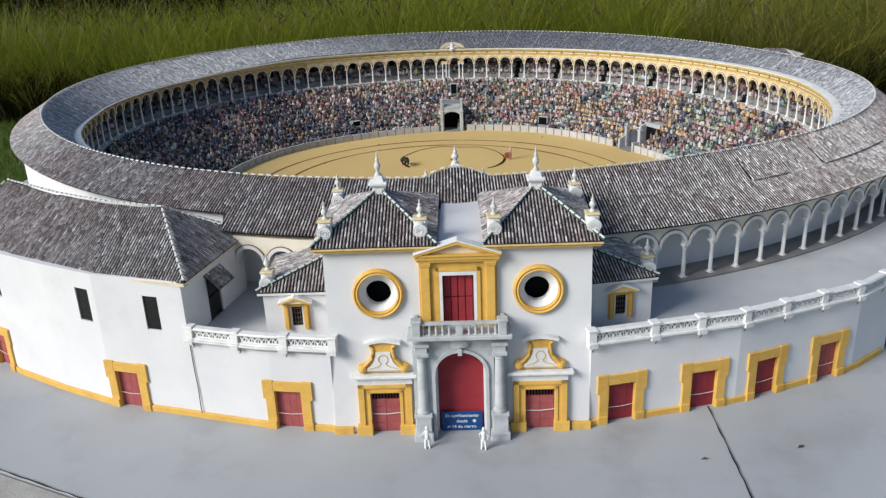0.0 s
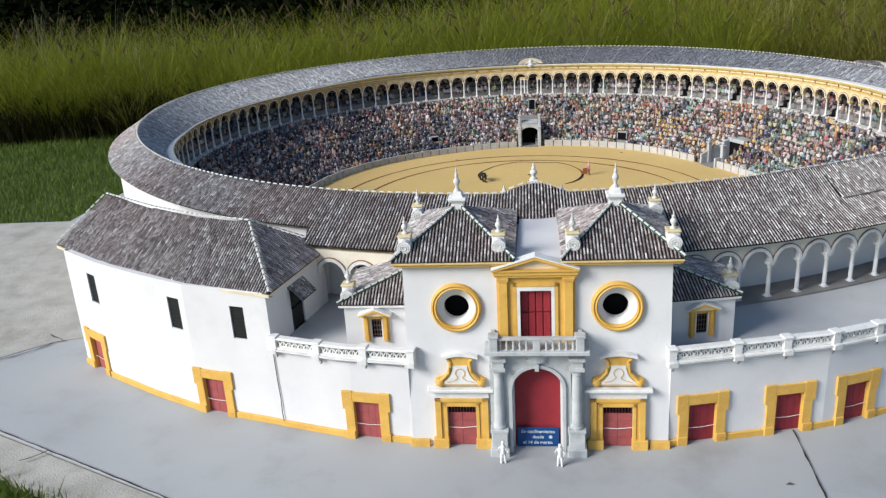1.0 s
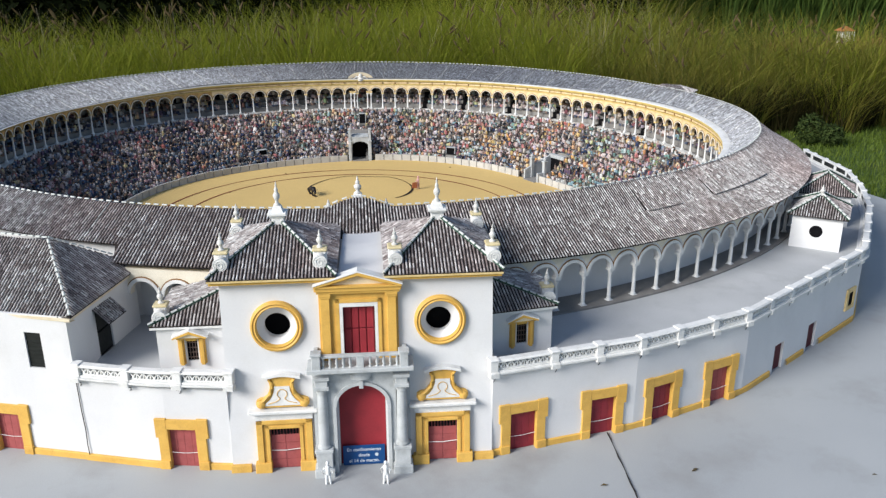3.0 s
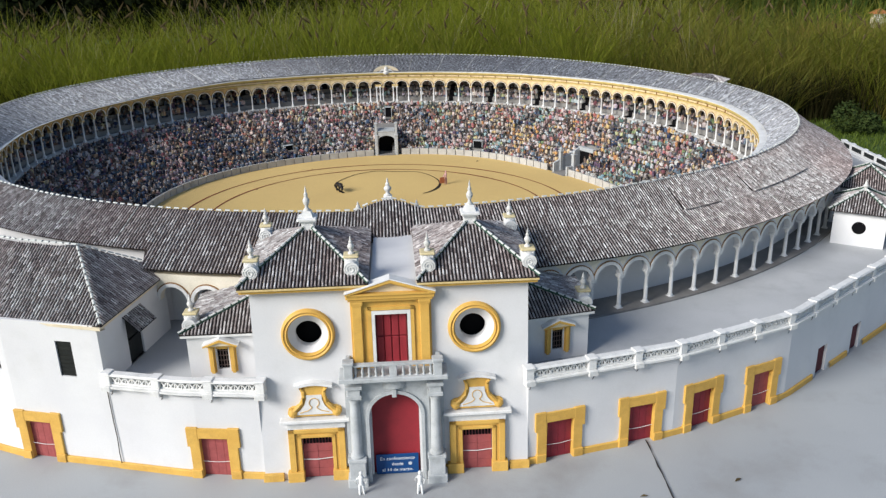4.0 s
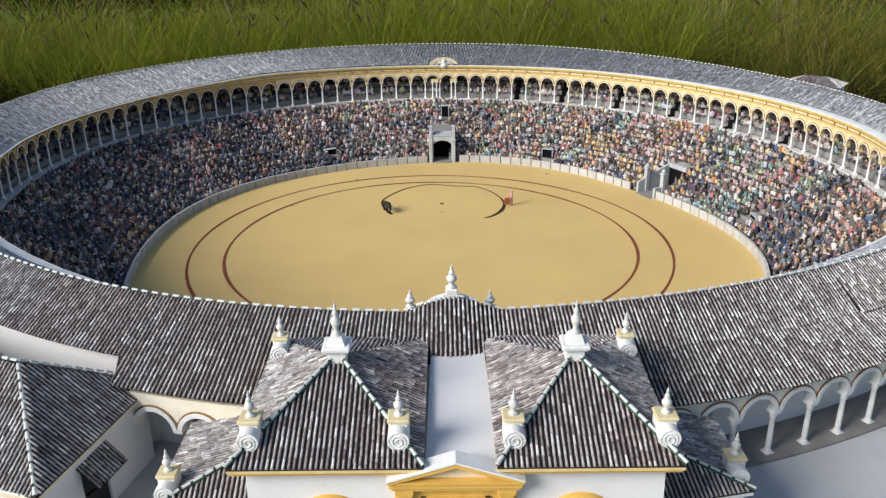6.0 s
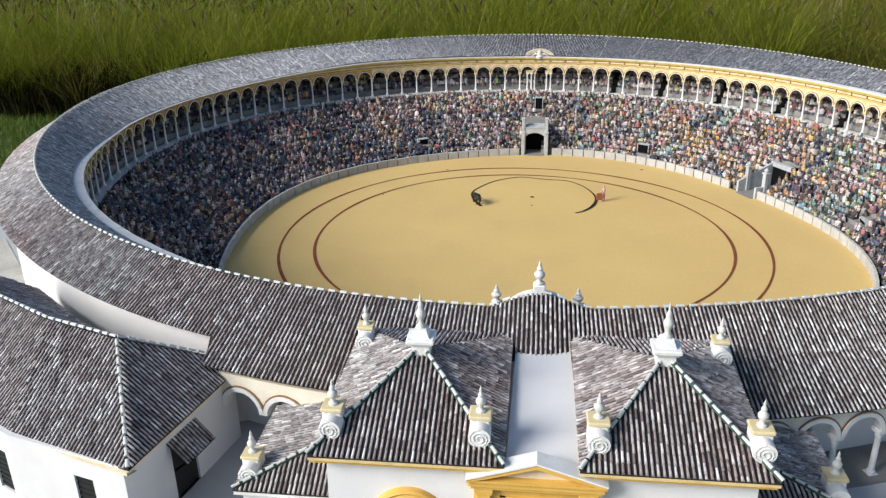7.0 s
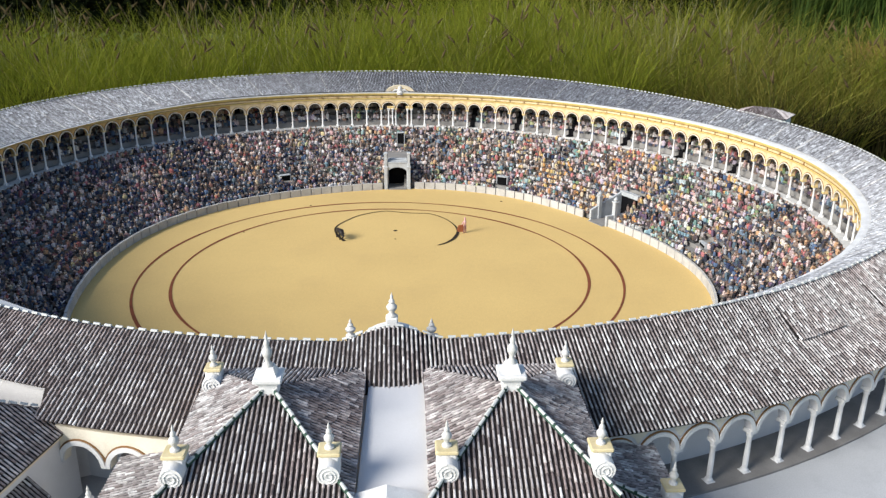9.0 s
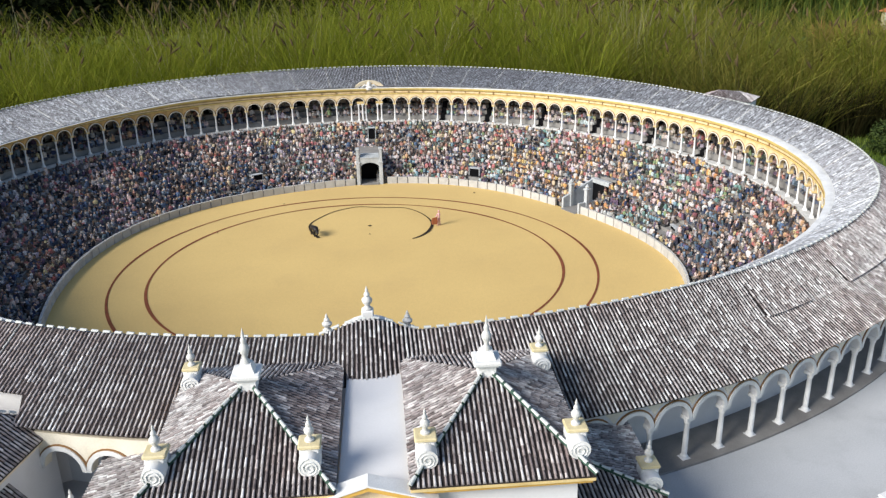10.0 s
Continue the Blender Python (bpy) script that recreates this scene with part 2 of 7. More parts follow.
CLOTH_PALE = varied("pale_figure_paint", [(0.603, 0.578, 0.572), (0.439, 0.368, 0.361), (0.281, 0.259, 0.252), (0.525, 0.452, 0.440), (0.052, 0.046, 0.046), (0.426, 0.369, 0.440), (0.494, 0.445, 0.391), (0.127, 0.113, 0.106), (0.520, 0.526, 0.538), (0.332, 0.220, 0.212)], 0.85, mottle=0.45, mottle_scale=200)
CLOTH_ORANGE = varied("orange_figure_paint", [(0.555, 0.305, 0.114), (0.508, 0.482, 0.455), (0.502, 0.354, 0.144), (0.270, 0.145, 0.075), (0.594, 0.446, 0.251), (0.084, 0.061, 0.049), (0.446, 0.220, 0.103), (0.411, 0.380, 0.349)], 0.85, mottle=0.45, mottle_scale=200)
CLOTH_ROSE = varied("rose_figure_paint", [(0.397, 0.152, 0.152), (0.523, 0.486, 0.479), (0.475, 0.302, 0.302), (0.192, 0.077, 0.091), (0.339, 0.259, 0.252), (0.067, 0.052, 0.056), (0.528, 0.413, 0.399), (0.294, 0.251, 0.294)], 0.85, mottle=0.45, mottle_scale=200)
HEADS = varied("painted_heads", [(0.42, 0.30, 0.24), (0.10, 0.06, 0.045), (0.38, 0.27, 0.21), (0.06, 0.045, 0.04), (0.50, 0.44, 0.40), (0.12, 0.08, 0.06), (0.22, 0.14, 0.09)], 0.7)
BLADE = varied("tall_grass_blade", [(0.107, 0.147, 0.012), (0.179, 0.212, 0.020), (0.264, 0.276, 0.030), (0.129, 0.170, 0.015), (0.345, 0.329, 0.066), (0.117, 0.160, 0.013), (0.221, 0.245, 0.024)], 0.6, "LINEAR", gloss=0.08, translucent=0.35, cluster=1.4, cluster_scale=2.4, spread=0.5)
DRY = varied("dry_grass_blade", [(0.138, 0.153, 0.023), (0.258, 0.219, 0.048), (0.097, 0.131, 0.021), (0.322, 0.267, 0.069), (0.158, 0.173, 0.029)], 0.65, "LINEAR", gloss=0.08, translucent=0.3, cluster=1.2, cluster_scale=2.0, spread=0.5)
# Near-black blade colour that stands in for shade under the tall grass
FOOT_SHADE = varied("shaded_foot_blade", [(0.020, 0.020, 0.006), (0.035, 0.030, 0.010), (0.016, 0.020, 0.005), (0.045, 0.036, 0.015)], 0.8, "LINEAR", gloss=0.08)
LAWN = varied("lawn_blade", [(0.055, 0.088, 0.010), (0.110, 0.162, 0.020), (0.085, 0.130, 0.015), (0.170, 0.215, 0.034), (0.070, 0.110, 0.012)], 0.6, "LINEAR", translucent=0.3, cluster=1.6, cluster_scale=3.0, spread=0.4)
# Far darker than foliage: the hedge's deep shade is put into the leaf colour
SHADED_LEAF = varied("shaded_hedge_leaf", [(0.004, 0.006, 0.003), (0.008, 0.012, 0.004), (0.005, 0.008, 0.003)], 0.9, "LINEAR", gloss=0.02)
SHRUB = varied("shrub_leaf", [(0.025, 0.045, 0.012), (0.05, 0.07, 0.018), (0.018, 0.032, 0.010)], 0.7, "LINEAR", translucent=0.15, gloss=0.1)
RUSSET = varied("russet_foliage", [(0.22, 0.08, 0.04), (0.30, 0.13, 0.07), (0.16, 0.07, 0.03), (0.26, 0.17, 0.08)], 0.8, "LINEAR", gloss=0.05)
BAMBOO = varied("bamboo_leaf", [(0.05, 0.09, 0.02), (0.09, 0.14, 0.03), (0.03, 0.06, 0.012)], 0.6, "LINEAR", translucent=0.2, gloss=0.1)
STALK = varied("pale_grass_stalk", [(0.30, 0.27, 0.17), (0.38, 0.34, 0.24), (0.24, 0.22, 0.12)], 0.8, "LINEAR", translucent=0.2, gloss=0.08)
SEED = varied("seed_head", [(0.055, 0.042, 0.020), (0.105, 0.078, 0.040), (0.075, 0.056, 0.028)], 0.9, "LINEAR", gloss=0.03)
SOIL = mat("lawn_soil", (0.045, 0.075, 0.016), (0.06, 0.10, 0.02), 5, 0.95, 0.6, 90, (0.05, 0.045, 0.02), 2.5, 0.6)
TERRACOTTA = mat("terracotta", (0.42, 0.14, 0.06), (0.34, 0.11, 0.05), 12, 0.85, 0.3, 80)


TROUSERS = varied("painted_trousers", [(0.05, 0.06, 0.085), (0.125, 0.12, 0.12), (0.17, 0.145, 0.115), (0.07, 0.085, 0.13), (0.21, 0.2, 0.19), (0.035, 0.035, 0.035), (0.15, 0.1, 0.08)], 0.8)


# ---- mesh kit ----
class Buf:
    """Collects vertices and faces; shear leans what is fixed to the battered front wall."""

    def __init__(self, shear=False):
        self.v, self.f, self.m, self.shear = [], [], [], shear

    def add(self, vs, fs, mi=0):
        k = len(self.v)
        self.v.extend((x, y + (0.08 * z - 0.04 if self.shear else 0.0), z) for x, y, z in vs)
        self.f.extend(tuple(k + i for i in q) for q in fs)
        self.m.extend([mi] * len(fs))
        return self

    def box(self, x0, x1, y0, y1, z0, z1, mi=0):
        vs = [(x, y, z) for z in (z0, z1) for y in (y0, y1) for x in (x0, x1)]
        return self.add(vs, [(0, 2, 3, 1), (4, 5, 7, 6), (0, 1, 5, 4), (2, 6, 7, 3), (0, 4, 6, 2), (1, 3, 7, 5)], mi)

    def cbox(self, x0, x1, y0, y1, z0, z1, c=0.002, mi=0):
        """A box with chamfered upright and top edges."""
        out = lambda d, z: [(x0 + c + d, y0 + d, z), (x1 - c - d, y0 + d, z), (x1 - d, y0 + c + d, z), (x1 - d, y1 - c - d, z), (x1 - c - d, y1 - d, z), (x0 + c + d, y1 - d, z), (x0 + d, y1 - c - d, z), (x0 + d, y0 + c + d, z)]
        vs = out(0, z0) + out(0, z1 - c) + out(c, z1)
        fs = [tuple(range(7, -1, -1)), tuple(range(16, 24))]
        for k in (0, 8):
            fs += [(k + i, k + (i + 1) % 8, k + 8 + (i + 1) % 8, k + 8 + i) for i in range(8)]
        return self.add(vs, fs, mi)

    def lathe(self, prof, n=16, at=(0, 0, 0), axis="z", mi=0, closed=True):
        vs = []
        for r, h in prof:
            for i in range(n):
                a = 2 * math.pi * i / n
                c, s = r * math.cos(a), r * math.sin(a)
                vs.append((at[0] + c, at[1] + s, at[2] + h) if axis == "z" else (at[0] + c, at[1] - h, at[2] + s))
        fs = []
        for k in range(len(prof) - 1):
            for i in range(n):
                j = (i + 1) % n
                fs.append((k * n + i, k * n + j, (k + 1) * n + j, (k + 1) * n + i))
        if closed and prof[0][0] > 1e-6:
            fs.append(tuple(range(n - 1, -1, -1)))
        if closed and prof[-1][0] > 1e-6:
            fs.append(tuple(range((len(prof) - 1) * n, len(prof) * n)))
        return self.add(vs, fs, mi)

    def prism(self, poly, a, b, axis="y", mi=0):
        """A polygon drawn in the plane across the axis, pushed from a to b. y: (x, z); z: (x, y)."""
        n = len(poly)
        vs = [(p, h, q) if axis == "y" else (p, q, h) for h in (a, b) for p, q in poly]
        fs = [tuple(range(n)), tuple(range(2 * n - 1, n - 1, -1))] + [((i + 1) % n, i, n + i, n + (i + 1) % n) for i in range(n)]
        return self.add(vs, fs, mi)

    def tube(self, pts, rad, n=6, mi=0, flat=1.0):
        """A tube along points; rad is a number or one for each point."""
        P = [Vector(p) for p in pts]
        R = rad if isinstance(rad, (list, tuple)) else [rad] * len(P)
        vs = []
        for i, p in enumerate(P):
            d = (P[min(i + 1, len(P) - 1)] - P[max(i - 1, 0)]).normalized()
            u = d.cross(Vector((0, 0, 1)) if abs(d.z) < 0.95 else Vector((0, 1, 0))).normalized()
            w = u.cross(d)
            for k in range(n):
                a = 2 * math.pi * k / n
                vs.append(tuple(p + (u * math.cos(a) + w * math.sin(a) * flat) * R[i]))
        fs = [(i * n + k, i * n + (k + 1) % n, (i + 1) * n + (k + 1) % n, (i + 1) * n + k) for i in range(len(P) - 1) for k in range(n)]
        fs += [tuple(range(n - 1, -1, -1)), tuple(range((len(P) - 1) * n, len(P) * n))]
        return self.add(vs, fs, mi)

    def strip(self, rows, closed=False, mi=0):
        """Quads between neighbouring rows of points of equal length."""
        n = len(rows[0])
        vs = [tuple(p) for r in rows for p in r]
        fs = []
        for k in range(len(rows) - 1):
            for i in range(n if closed else n - 1):
                j = (i + 1) % n
                fs.append((k * n + i, k * n + j, (k + 1) * n + j, (k + 1) * n + i))
        return self.add(vs, fs, mi)

    def mesh(self, name, mats, smooth=0.0):
        me = bpy.data.meshes.new(name)
        me.from_pydata(self.v, [], self.f)
        for m in mats if isinstance(mats, (list, tuple)) else [mats]:
            me.materials.append(m)
        if any(self.m):
            me.polygons.foreach_set("material_index", self.m)
        if smooth:
            me.polygons.foreach_set("use_smooth", [True] * len(self.f))
            me.set_sharp_from_angle(angle=radians(smooth))
        me.validate()
        me.update()
        return me


def thing(name, at, label, category, group="", kind=""):
    e = new(name)
    e.location = at
    e.empty_display_size = 0.05
    return tagged(e, label, category, group, kind)


def hang(ob, parent):
    ob.parent = parent
    if parent.type == "EMPTY":
        ob.matrix_parent_inverse = Matrix.Translation(-parent.location)
    return ob


def part(name, buf, material, parent, label="", smooth=0.0, recalc=True, joined=False):
    """One mesh object under a thing or under one of its parts."""
    me = buf.mesh(name, material, smooth)
    if joined:
        weld(me)
    elif recalc:
        fix_normals(me)
    ob = hang(new(name, me), parent)
    return tagged(ob, label) if label else ob


def weld(me, d=4e-4):
    """Joins cells that share corners into one skin, without the faces between them."""
    bm = bmesh.new()
    bm.from_mesh(me)
    twice = collections.Counter(tuple(round(c, 4) for c in f.calc_center_median()) for f in bm.faces)
    bmesh.ops.delete(bm, geom=[f for f in bm.faces if twice[tuple(round(c, 4) for c in f.calc_center_median())] > 1], context="FACES_ONLY")
    bmesh.ops.remove_doubles(bm, verts=bm.verts, dist=d)
    bmesh.ops.recalc_face_normals(bm, faces=bm.faces)
    for f in bm.faces:
        f.smooth = True
    for e in bm.edges:
        e.smooth = len(e.link_faces) == 2 and e.calc_face_angle(0.0) < 0.11
    bm.to_mesh(me)
    bm.free()


def fix_normals(me):
    bm = bmesh.new()
    bm.from_mesh(me)
    bmesh.ops.recalc_face_normals(bm, faces=bm.faces)
    bm.to_mesh(me)
    bm.free()


def piece(name, me, m, parent):
    """A repeat of one mesh, placed by a matrix, under a thing or part."""
    ob = hang(new(name, me), parent)
    ob.matrix_basis = m
    return ob


def solo(name, buf, material, label, category, group="", kind="", smooth=0.0, recalc=True):
    me = buf.mesh(name, material, smooth)
    if recalc:
        fix_normals(me)
    return tagged(new(name, me), label, category, group, kind)


# ---- the plan ----
CX, CY = -0.02, 2.6
FLOOR_Z, TERR_Z, RIDGE_Z, EAVE_Z = 0.006, 0.260, 0.62, 0.543


def wave(c, th):
    return c[0] + sum(c[2 * k - 1] * math.cos(k * th) + c[2 * k] * math.sin(k * th) for k in range(1, len(c) // 2 + 1))


def r_ridge(th):
    return wave((2.19, -0.056, 0.1, -0.025, -0.06, 0.008, -0.023, 0.008, -0.019), th)


def r_in(th):
    return wave((1.979, -0.024, 0.009, 0.039, -0.034, 0.011, -0.016, -0.012, -0.014), th) + 0.08 * max(0.0, -math.sin(th)) ** 6 + 0.034 * max(0.0, math.cos(th)) ** 4 + 0.055 * max(0.0, -math.cos(th)) ** 3


def r_bar(th):
    return wave((1.445, -0.026, -0.176, -0.033, 0.008, 0.02, -0.008, 0.0, -0.037), th)


def ramp_at(x, table):
    for (a, va), (b, vb) in zip(table, table[1:]):
        if x <= b:
            return va + (vb - va) * (x - a) / (b - a) if b > a else vb
    return table[-1][1]


STEP_ANGLE = -109.0


def run_out(th):
    """How far the outer slope of the ring roof runs out from the ridge, in plan."""
    d = (math.degrees(th) + 180) % 360 - 180
    if d < STEP_ANGLE:
        return 0.145
    return ramp_at(d, [(STEP_ANGLE, 0.21), (-98, 0.21), (-90, 0.24), (-80, 0.228), (-60, 0.226), (-50, 0.226), (-20, 0.24), (0, 0.25), (60, 0.25), (170, 0.15), (180, 0.145)])


def ridge_z(th):
    return RIDGE_Z - 0.003 * max(0.0, -math.sin(th)) ** 2


def settle(z, th):
    """Heights of the inner eave's mouldings: lower on the near side, and pressed down onto the arches on the shaded side."""
    d = math.degrees(th) % 360
    near = 0.026 * min(1.0, max(0.0, -math.sin(th)) * 2.5) * ramp_at(d, [(0, 1.0), (190, 1.0), (203, 0.45), (228, 0.45), (246, 1.0), (360, 1.0)])
    side = 0.030 * min(1.0, max(0.0, (-math.cos(th) - 0.60) / 0.30))
    side *= ramp_at(d, [(0, 1.0), (185, 1.0), (203, 0.25), (360, 0.25)])
    return 0.491 + (z - 0.491) * (1 - side / 0.041) - near


def lip(th):
    """Where the inner tiles end, out from the arcade: close to the ledge's edge at the back, set well behind it at the sides."""
    d = math.degrees(th) % 360
    shown = ramp_at(d, [(0, 0.0), (100, 0.0), (130, 0.008), (185, 0.014), (203, 0.036), (232, 0.038), (246, 0.015), (262, 0.0), (360, 0.0)])
    return -0.046 + shown + 0.040 * max(0.0, math.cos(th)) ** 2


def outer(th):
    d = run_out(th)
    deg = (math.degrees(th) + 180) % 360 - 180
    return r_ridge(th) + d, ridge_z(th) - d * ramp_at(deg, [(-180, 0.574), (-95, 0.574), (-80, 0.615), (-70, 0.645), (-25, 0.645), (0, 0.60), (60, 0.574), (180, 0.574)])


def slope_mid(th):
    """The knee half way down the outer slope, where the arcade's flatter roof meets the ring's: its radius and height."""
    d = (math.degrees(th) + 180) % 360 - 180
    k = ramp_at(d, [(-180, 0.0), (-86, 0.0), (-62, 1.0), (15, 1.0), (50, 0.0), (180, 0.0)])
    ro, zo = outer(th)
    return r_ridge(th) * 0.52 + ro * 0.48, ridge_z(th) * 0.52 + zo * 0.48 - 0.013 * k


def at_ring(r, th, z):
    return (CX + r * math.cos(th), CY + r * math.sin(th), z)


def angle_of(x, y):
    return math.atan2(y - CY, x - CX)


# ---- roof tiles ----
TILE_W, TILE_L, TILE_R = 0.0094, 0.021, 0.0023


def tile(buf, a, b, nrm, r=TILE_R, lift=0.0011, seg=4):
    """One barrel tile lying from its lower end a to its upper end b."""
    a, b, nrm = Vector(a), Vector(b), Vector(nrm)
    s = (b - a).cross(nrm).normalized()
    vs = []
    for p, k, h in ((a, 1.06, lift), (b, 0.80, -0.0004)):
        for i in range(seg + 1):
            f = math.pi * i / seg
            vs.append(tuple(p + s * (math.cos(f) * r * k) + nrm * (math.sin(f) * r * k * 0.85 + h + 0.0002)))
        vs += [tuple(p - s * (r * k) + nrm * -0.001), tuple(p + s * (r * k) + nrm * -0.001)]
    n = seg + 3
    buf.add(vs, [(i, i + 1, n + i + 1, n + i) for i in range(seg + 1)] + [(seg + 2, 0, n, n + seg + 2), tuple(range(seg + 2, -1, -1))])


def tile_run(buf, lo, hi, nrm, rnd, length=TILE_L, r=TILE_R):
    lo, hi = Vector(lo), Vector(hi)
    d = hi - lo
    m = max(1, round(d.length / length))
    s = d.cross(Vector(nrm)).normalized()
    off = rnd.uniform(0.05, 0.95)
    for j in range(m + 1):
        f0, f1 = max(0.0, j - off + rnd.uniform(-0.06, 0.06)), min(j - off + 1.14, m)
        if f1 - f0 < 0.12:
            continue
        w = s * rnd.uniform(-0.0004, 0.0004)
        tile(buf, lo + d * (f0 / m) + w, lo + d * (f1 / m) + w, nrm, r * rnd.uniform(0.95, 1.05), 0.0010 + rnd.uniform(-0.0004, 0.0006))


def slope_columns(poly, pitch=TILE_W):
    """The tile columns on a flat convex slope whose first edge is its eave: pairs of lower and upper points, and the normal."""
    P = [Vector(p) for p in poly]
    e = (P[1] - P[0]).normalized()
    nrm = Vector((0, 0, 0))
    for i in range(len(P)):
        nrm += P[i].cross(P[(i + 1) % len(P)])
    nrm.normalize()
    if nrm.z < 0:
        nrm.negate()
    up = nrm.cross(e)
    if up.z < 0:
        up.negate()
    q = [((p - P[0]).dot(e), (p - P[0]).dot(up)) for p in P]
    lo_u, hi_u = min(u for u, _ in q), max(u for u, _ in q)
    n = max(1, int((hi_u - lo_u) / pitch))
    out = []
    for k in range(n):
        u = lo_u + (k + 0.5) * (hi_u - lo_u) / n + 1.3e-5
        hits = []
        for i in range(len(q)):
            (u0, v0), (u1, v1) = q[i], q[(i + 1) % len(q)]
            if (u0 - u) * (u1 - u) < 0:
                hits.append(v0 + (v1 - v0) * (u - u0) / (u1 - u0))
        if len(hits) >= 2 and max(hits) - min(hits) > 0.008:
            out.append((P[0] + e * u + up * min(hits), P[0] + e * u + up * max(hits)))
    return out, nrm


def unit_tile():
    b = Buf()
    tile(b, (0, 0, 0), (0, TILE_L * 1.14, 0), (0, 0, 1))
    return b.mesh("roof_tile", TILE)


UNIT_TILE = unit_tile()
rt = random.Random(5)


def tiled_roof(parent, slopes, singles=0, name="tile_bed"):
    """The slopes of a roof with their bed; the first tiles laid are pieces of their own, the rest one mesh. Returns the bed."""
    bed = Buf()
    for poly in slopes:
        n = len(poly)
        vs = [(p[0], p[1], p[2] - 0.001) for p in poly] + [(p[0], p[1], p[2] - 0.0035) for p in poly]
        bed.add(vs, [tuple(range(n)), tuple(range(2 * n - 1, n - 1, -1))] + [((i + 1) % n, i, n + i, n + (i + 1) % n) for i in range(n)])
    base = part(name, bed, BED, parent, joined=True)
    rest = Buf()
    for poly in slopes:
        cols, nrm = slope_columns(poly)
        for lo, hi in cols:
            d = hi - lo
            m = max(1, round(d.length / TILE_L))
            if singles >= m:
                s = d.normalized().cross(nrm)
                for j in range(m):
                    a = lo + d * (j / m) + s * rt.uniform(-0.0004, 0.0004)
                    rot = Matrix((s, d.normalized(), nrm)).transposed().to_4x4()
                    k = d.length / m / TILE_L
                    piece("roof_tile", UNIT_TILE, Matrix.Translation(a) @ rot @ Matrix.Diagonal((rt.uniform(0.95, 1.05), k, 1, 1)), base)
                singles -= m
            else:
                tile_run(rest, lo, hi, nrm, rt)
    if rest.v:
        tagged(part("roof_tiles", rest, TILE, base, recalc=False), kind="stuff")
    return base


def unit_cap():
    """One ridge cap a metre long along x, of unit radius, for scaling."""
    b = Buf()
    vs = []
    for x, g in ((0.0, 1.0), (1.0, 0.84)):
        vs += [(x, math.cos(f) * g, math.sin(f) * g) for f in [math.pi * i / 6 for i in range(7)]]
    b.add(vs, [(i, i + 1, 8 + i, 7 + i) for i in range(6)] + [tuple(range(6, -1, -1)), tuple(range(7, 14))])
    return b.mesh("ridge_cap", MORTAR)


UNIT_CAP = unit_cap()


def caps(parent, name, a, b, length=0.017, r=0.0046, gap=0.008, lift=0.003):
    """A line of whitewashed ridge caps with gaps between them, each a piece."""
    a, b = Vector(a), Vector(b)
    d = b - a
    m = max(1, round(d.length / (length + gap)))
    u = d.normalized()
    side = u.cross(Vector((0, 0, 1))).normalized()
    top = side.cross(u)
    rot = Matrix((u, side, top)).transposed().to_4x4()
    if name == "hip_cap":
        w = r * 0.6
        rows = [[tuple(e + side * o + top * h) for o, h in ((-w, -0.003), (-w * 0.7, lift * 0.9), (0, lift + 0.0022), (w * 0.7, lift * 0.9), (w, -0.003))] for e in (a, b)]
        part("hip_bedding", Buf().strip(rows), MOSS, parent, "greenish mortar bed under the hip caps", recalc=False)
    for j in range(m):
        p = a + d * (j / m) + top * lift
        k = r * rt.uniform(0.85, 1.12)
        piece(name, UNIT_CAP, Matrix.Translation(p) @ rot @ Matrix.Diagonal((d.length / m - gap * rt.uniform(0.8, 1.2), k, k, 1)), parent)


# ---- ground ----
g = Buf()
rings = [0.0, 3.0, 5.0, 8.0, 14.0, 30.0, 90.0, 400.0]
rows = []
for r in rings:
    rows.append([(r * math.cos(2 * math.pi * i / 96), 2.6 + r * math.sin(2 * math.pi * i / 96), -0.035 + 0.02 * noise.noise((r * math.cos(i * 0.065), r * math.sin(i * 0.065), 3)) * (r > 3.4)) for i in range(96)])
g.strip(rows, True)
solo("ground", g, SOIL, "mown green lawn over dark soil round the model", "lawn", kind="structure")

sl = Buf()
poly = [(-3.35, 2.28), (-3.35, 1.2), (-2.4, 0.31), (-1.736, 0.01), (-1.018, -0.311), (-0.4, -0.60), (0.6, -1.05), (2.2, -1.15), (3.1, 0.2), (3.15, 1.6), (3.28, 2.3), (3.18, 2.75), (2.95, 3.6), (2.3, 4.9), (0.9, 5.55), (-0.9, 5.6), (-2.2, 4.7), (-2.75, 3.4), (-2.80, 2.30)]
sl.prism(poly, -0.08, 0.0, "z")
slab = solo("pavement", sl, CONCRETE, "smooth pale grey concrete slab under the model", "pavement", kind="structure")
kerb = Buf()
kerb.prism([(-3.35, 0.62), (-2.4, 0.16), (-1.66, -0.175), (-1.30, -0.335), (-0.6, -0.65), (0.4, -1.1), (0.58, -1.045), (-0.41, -0.606), (-1.024, -0.318), (-1.742, 0.004), (-2.42, 0.304), (-3.35, 0.75)], -0.08, -0.006, "z")
solo("kerb", kerb, ROUGH_CONCRETE, "rough weathered concrete edging strip beside the slab", "kerb", kind="structure")
left_plate = Buf()
left_plate.prism([(-3.34, 2.27), (-3.34, 0.80), (-2.6, 0.62), (-2.10, 0.50), (-1.935, 0.655), (-1.84, 0.69), (-1.74, 0.75), (-2.1, 1.7), (-2.6, 2.26)], -0.01, 0.003, "z")
hang(tagged(new("slab_patch", left_plate.mesh("slab_patch", ROUGH_CONCRETE)), "older rough concrete patch"), slab)


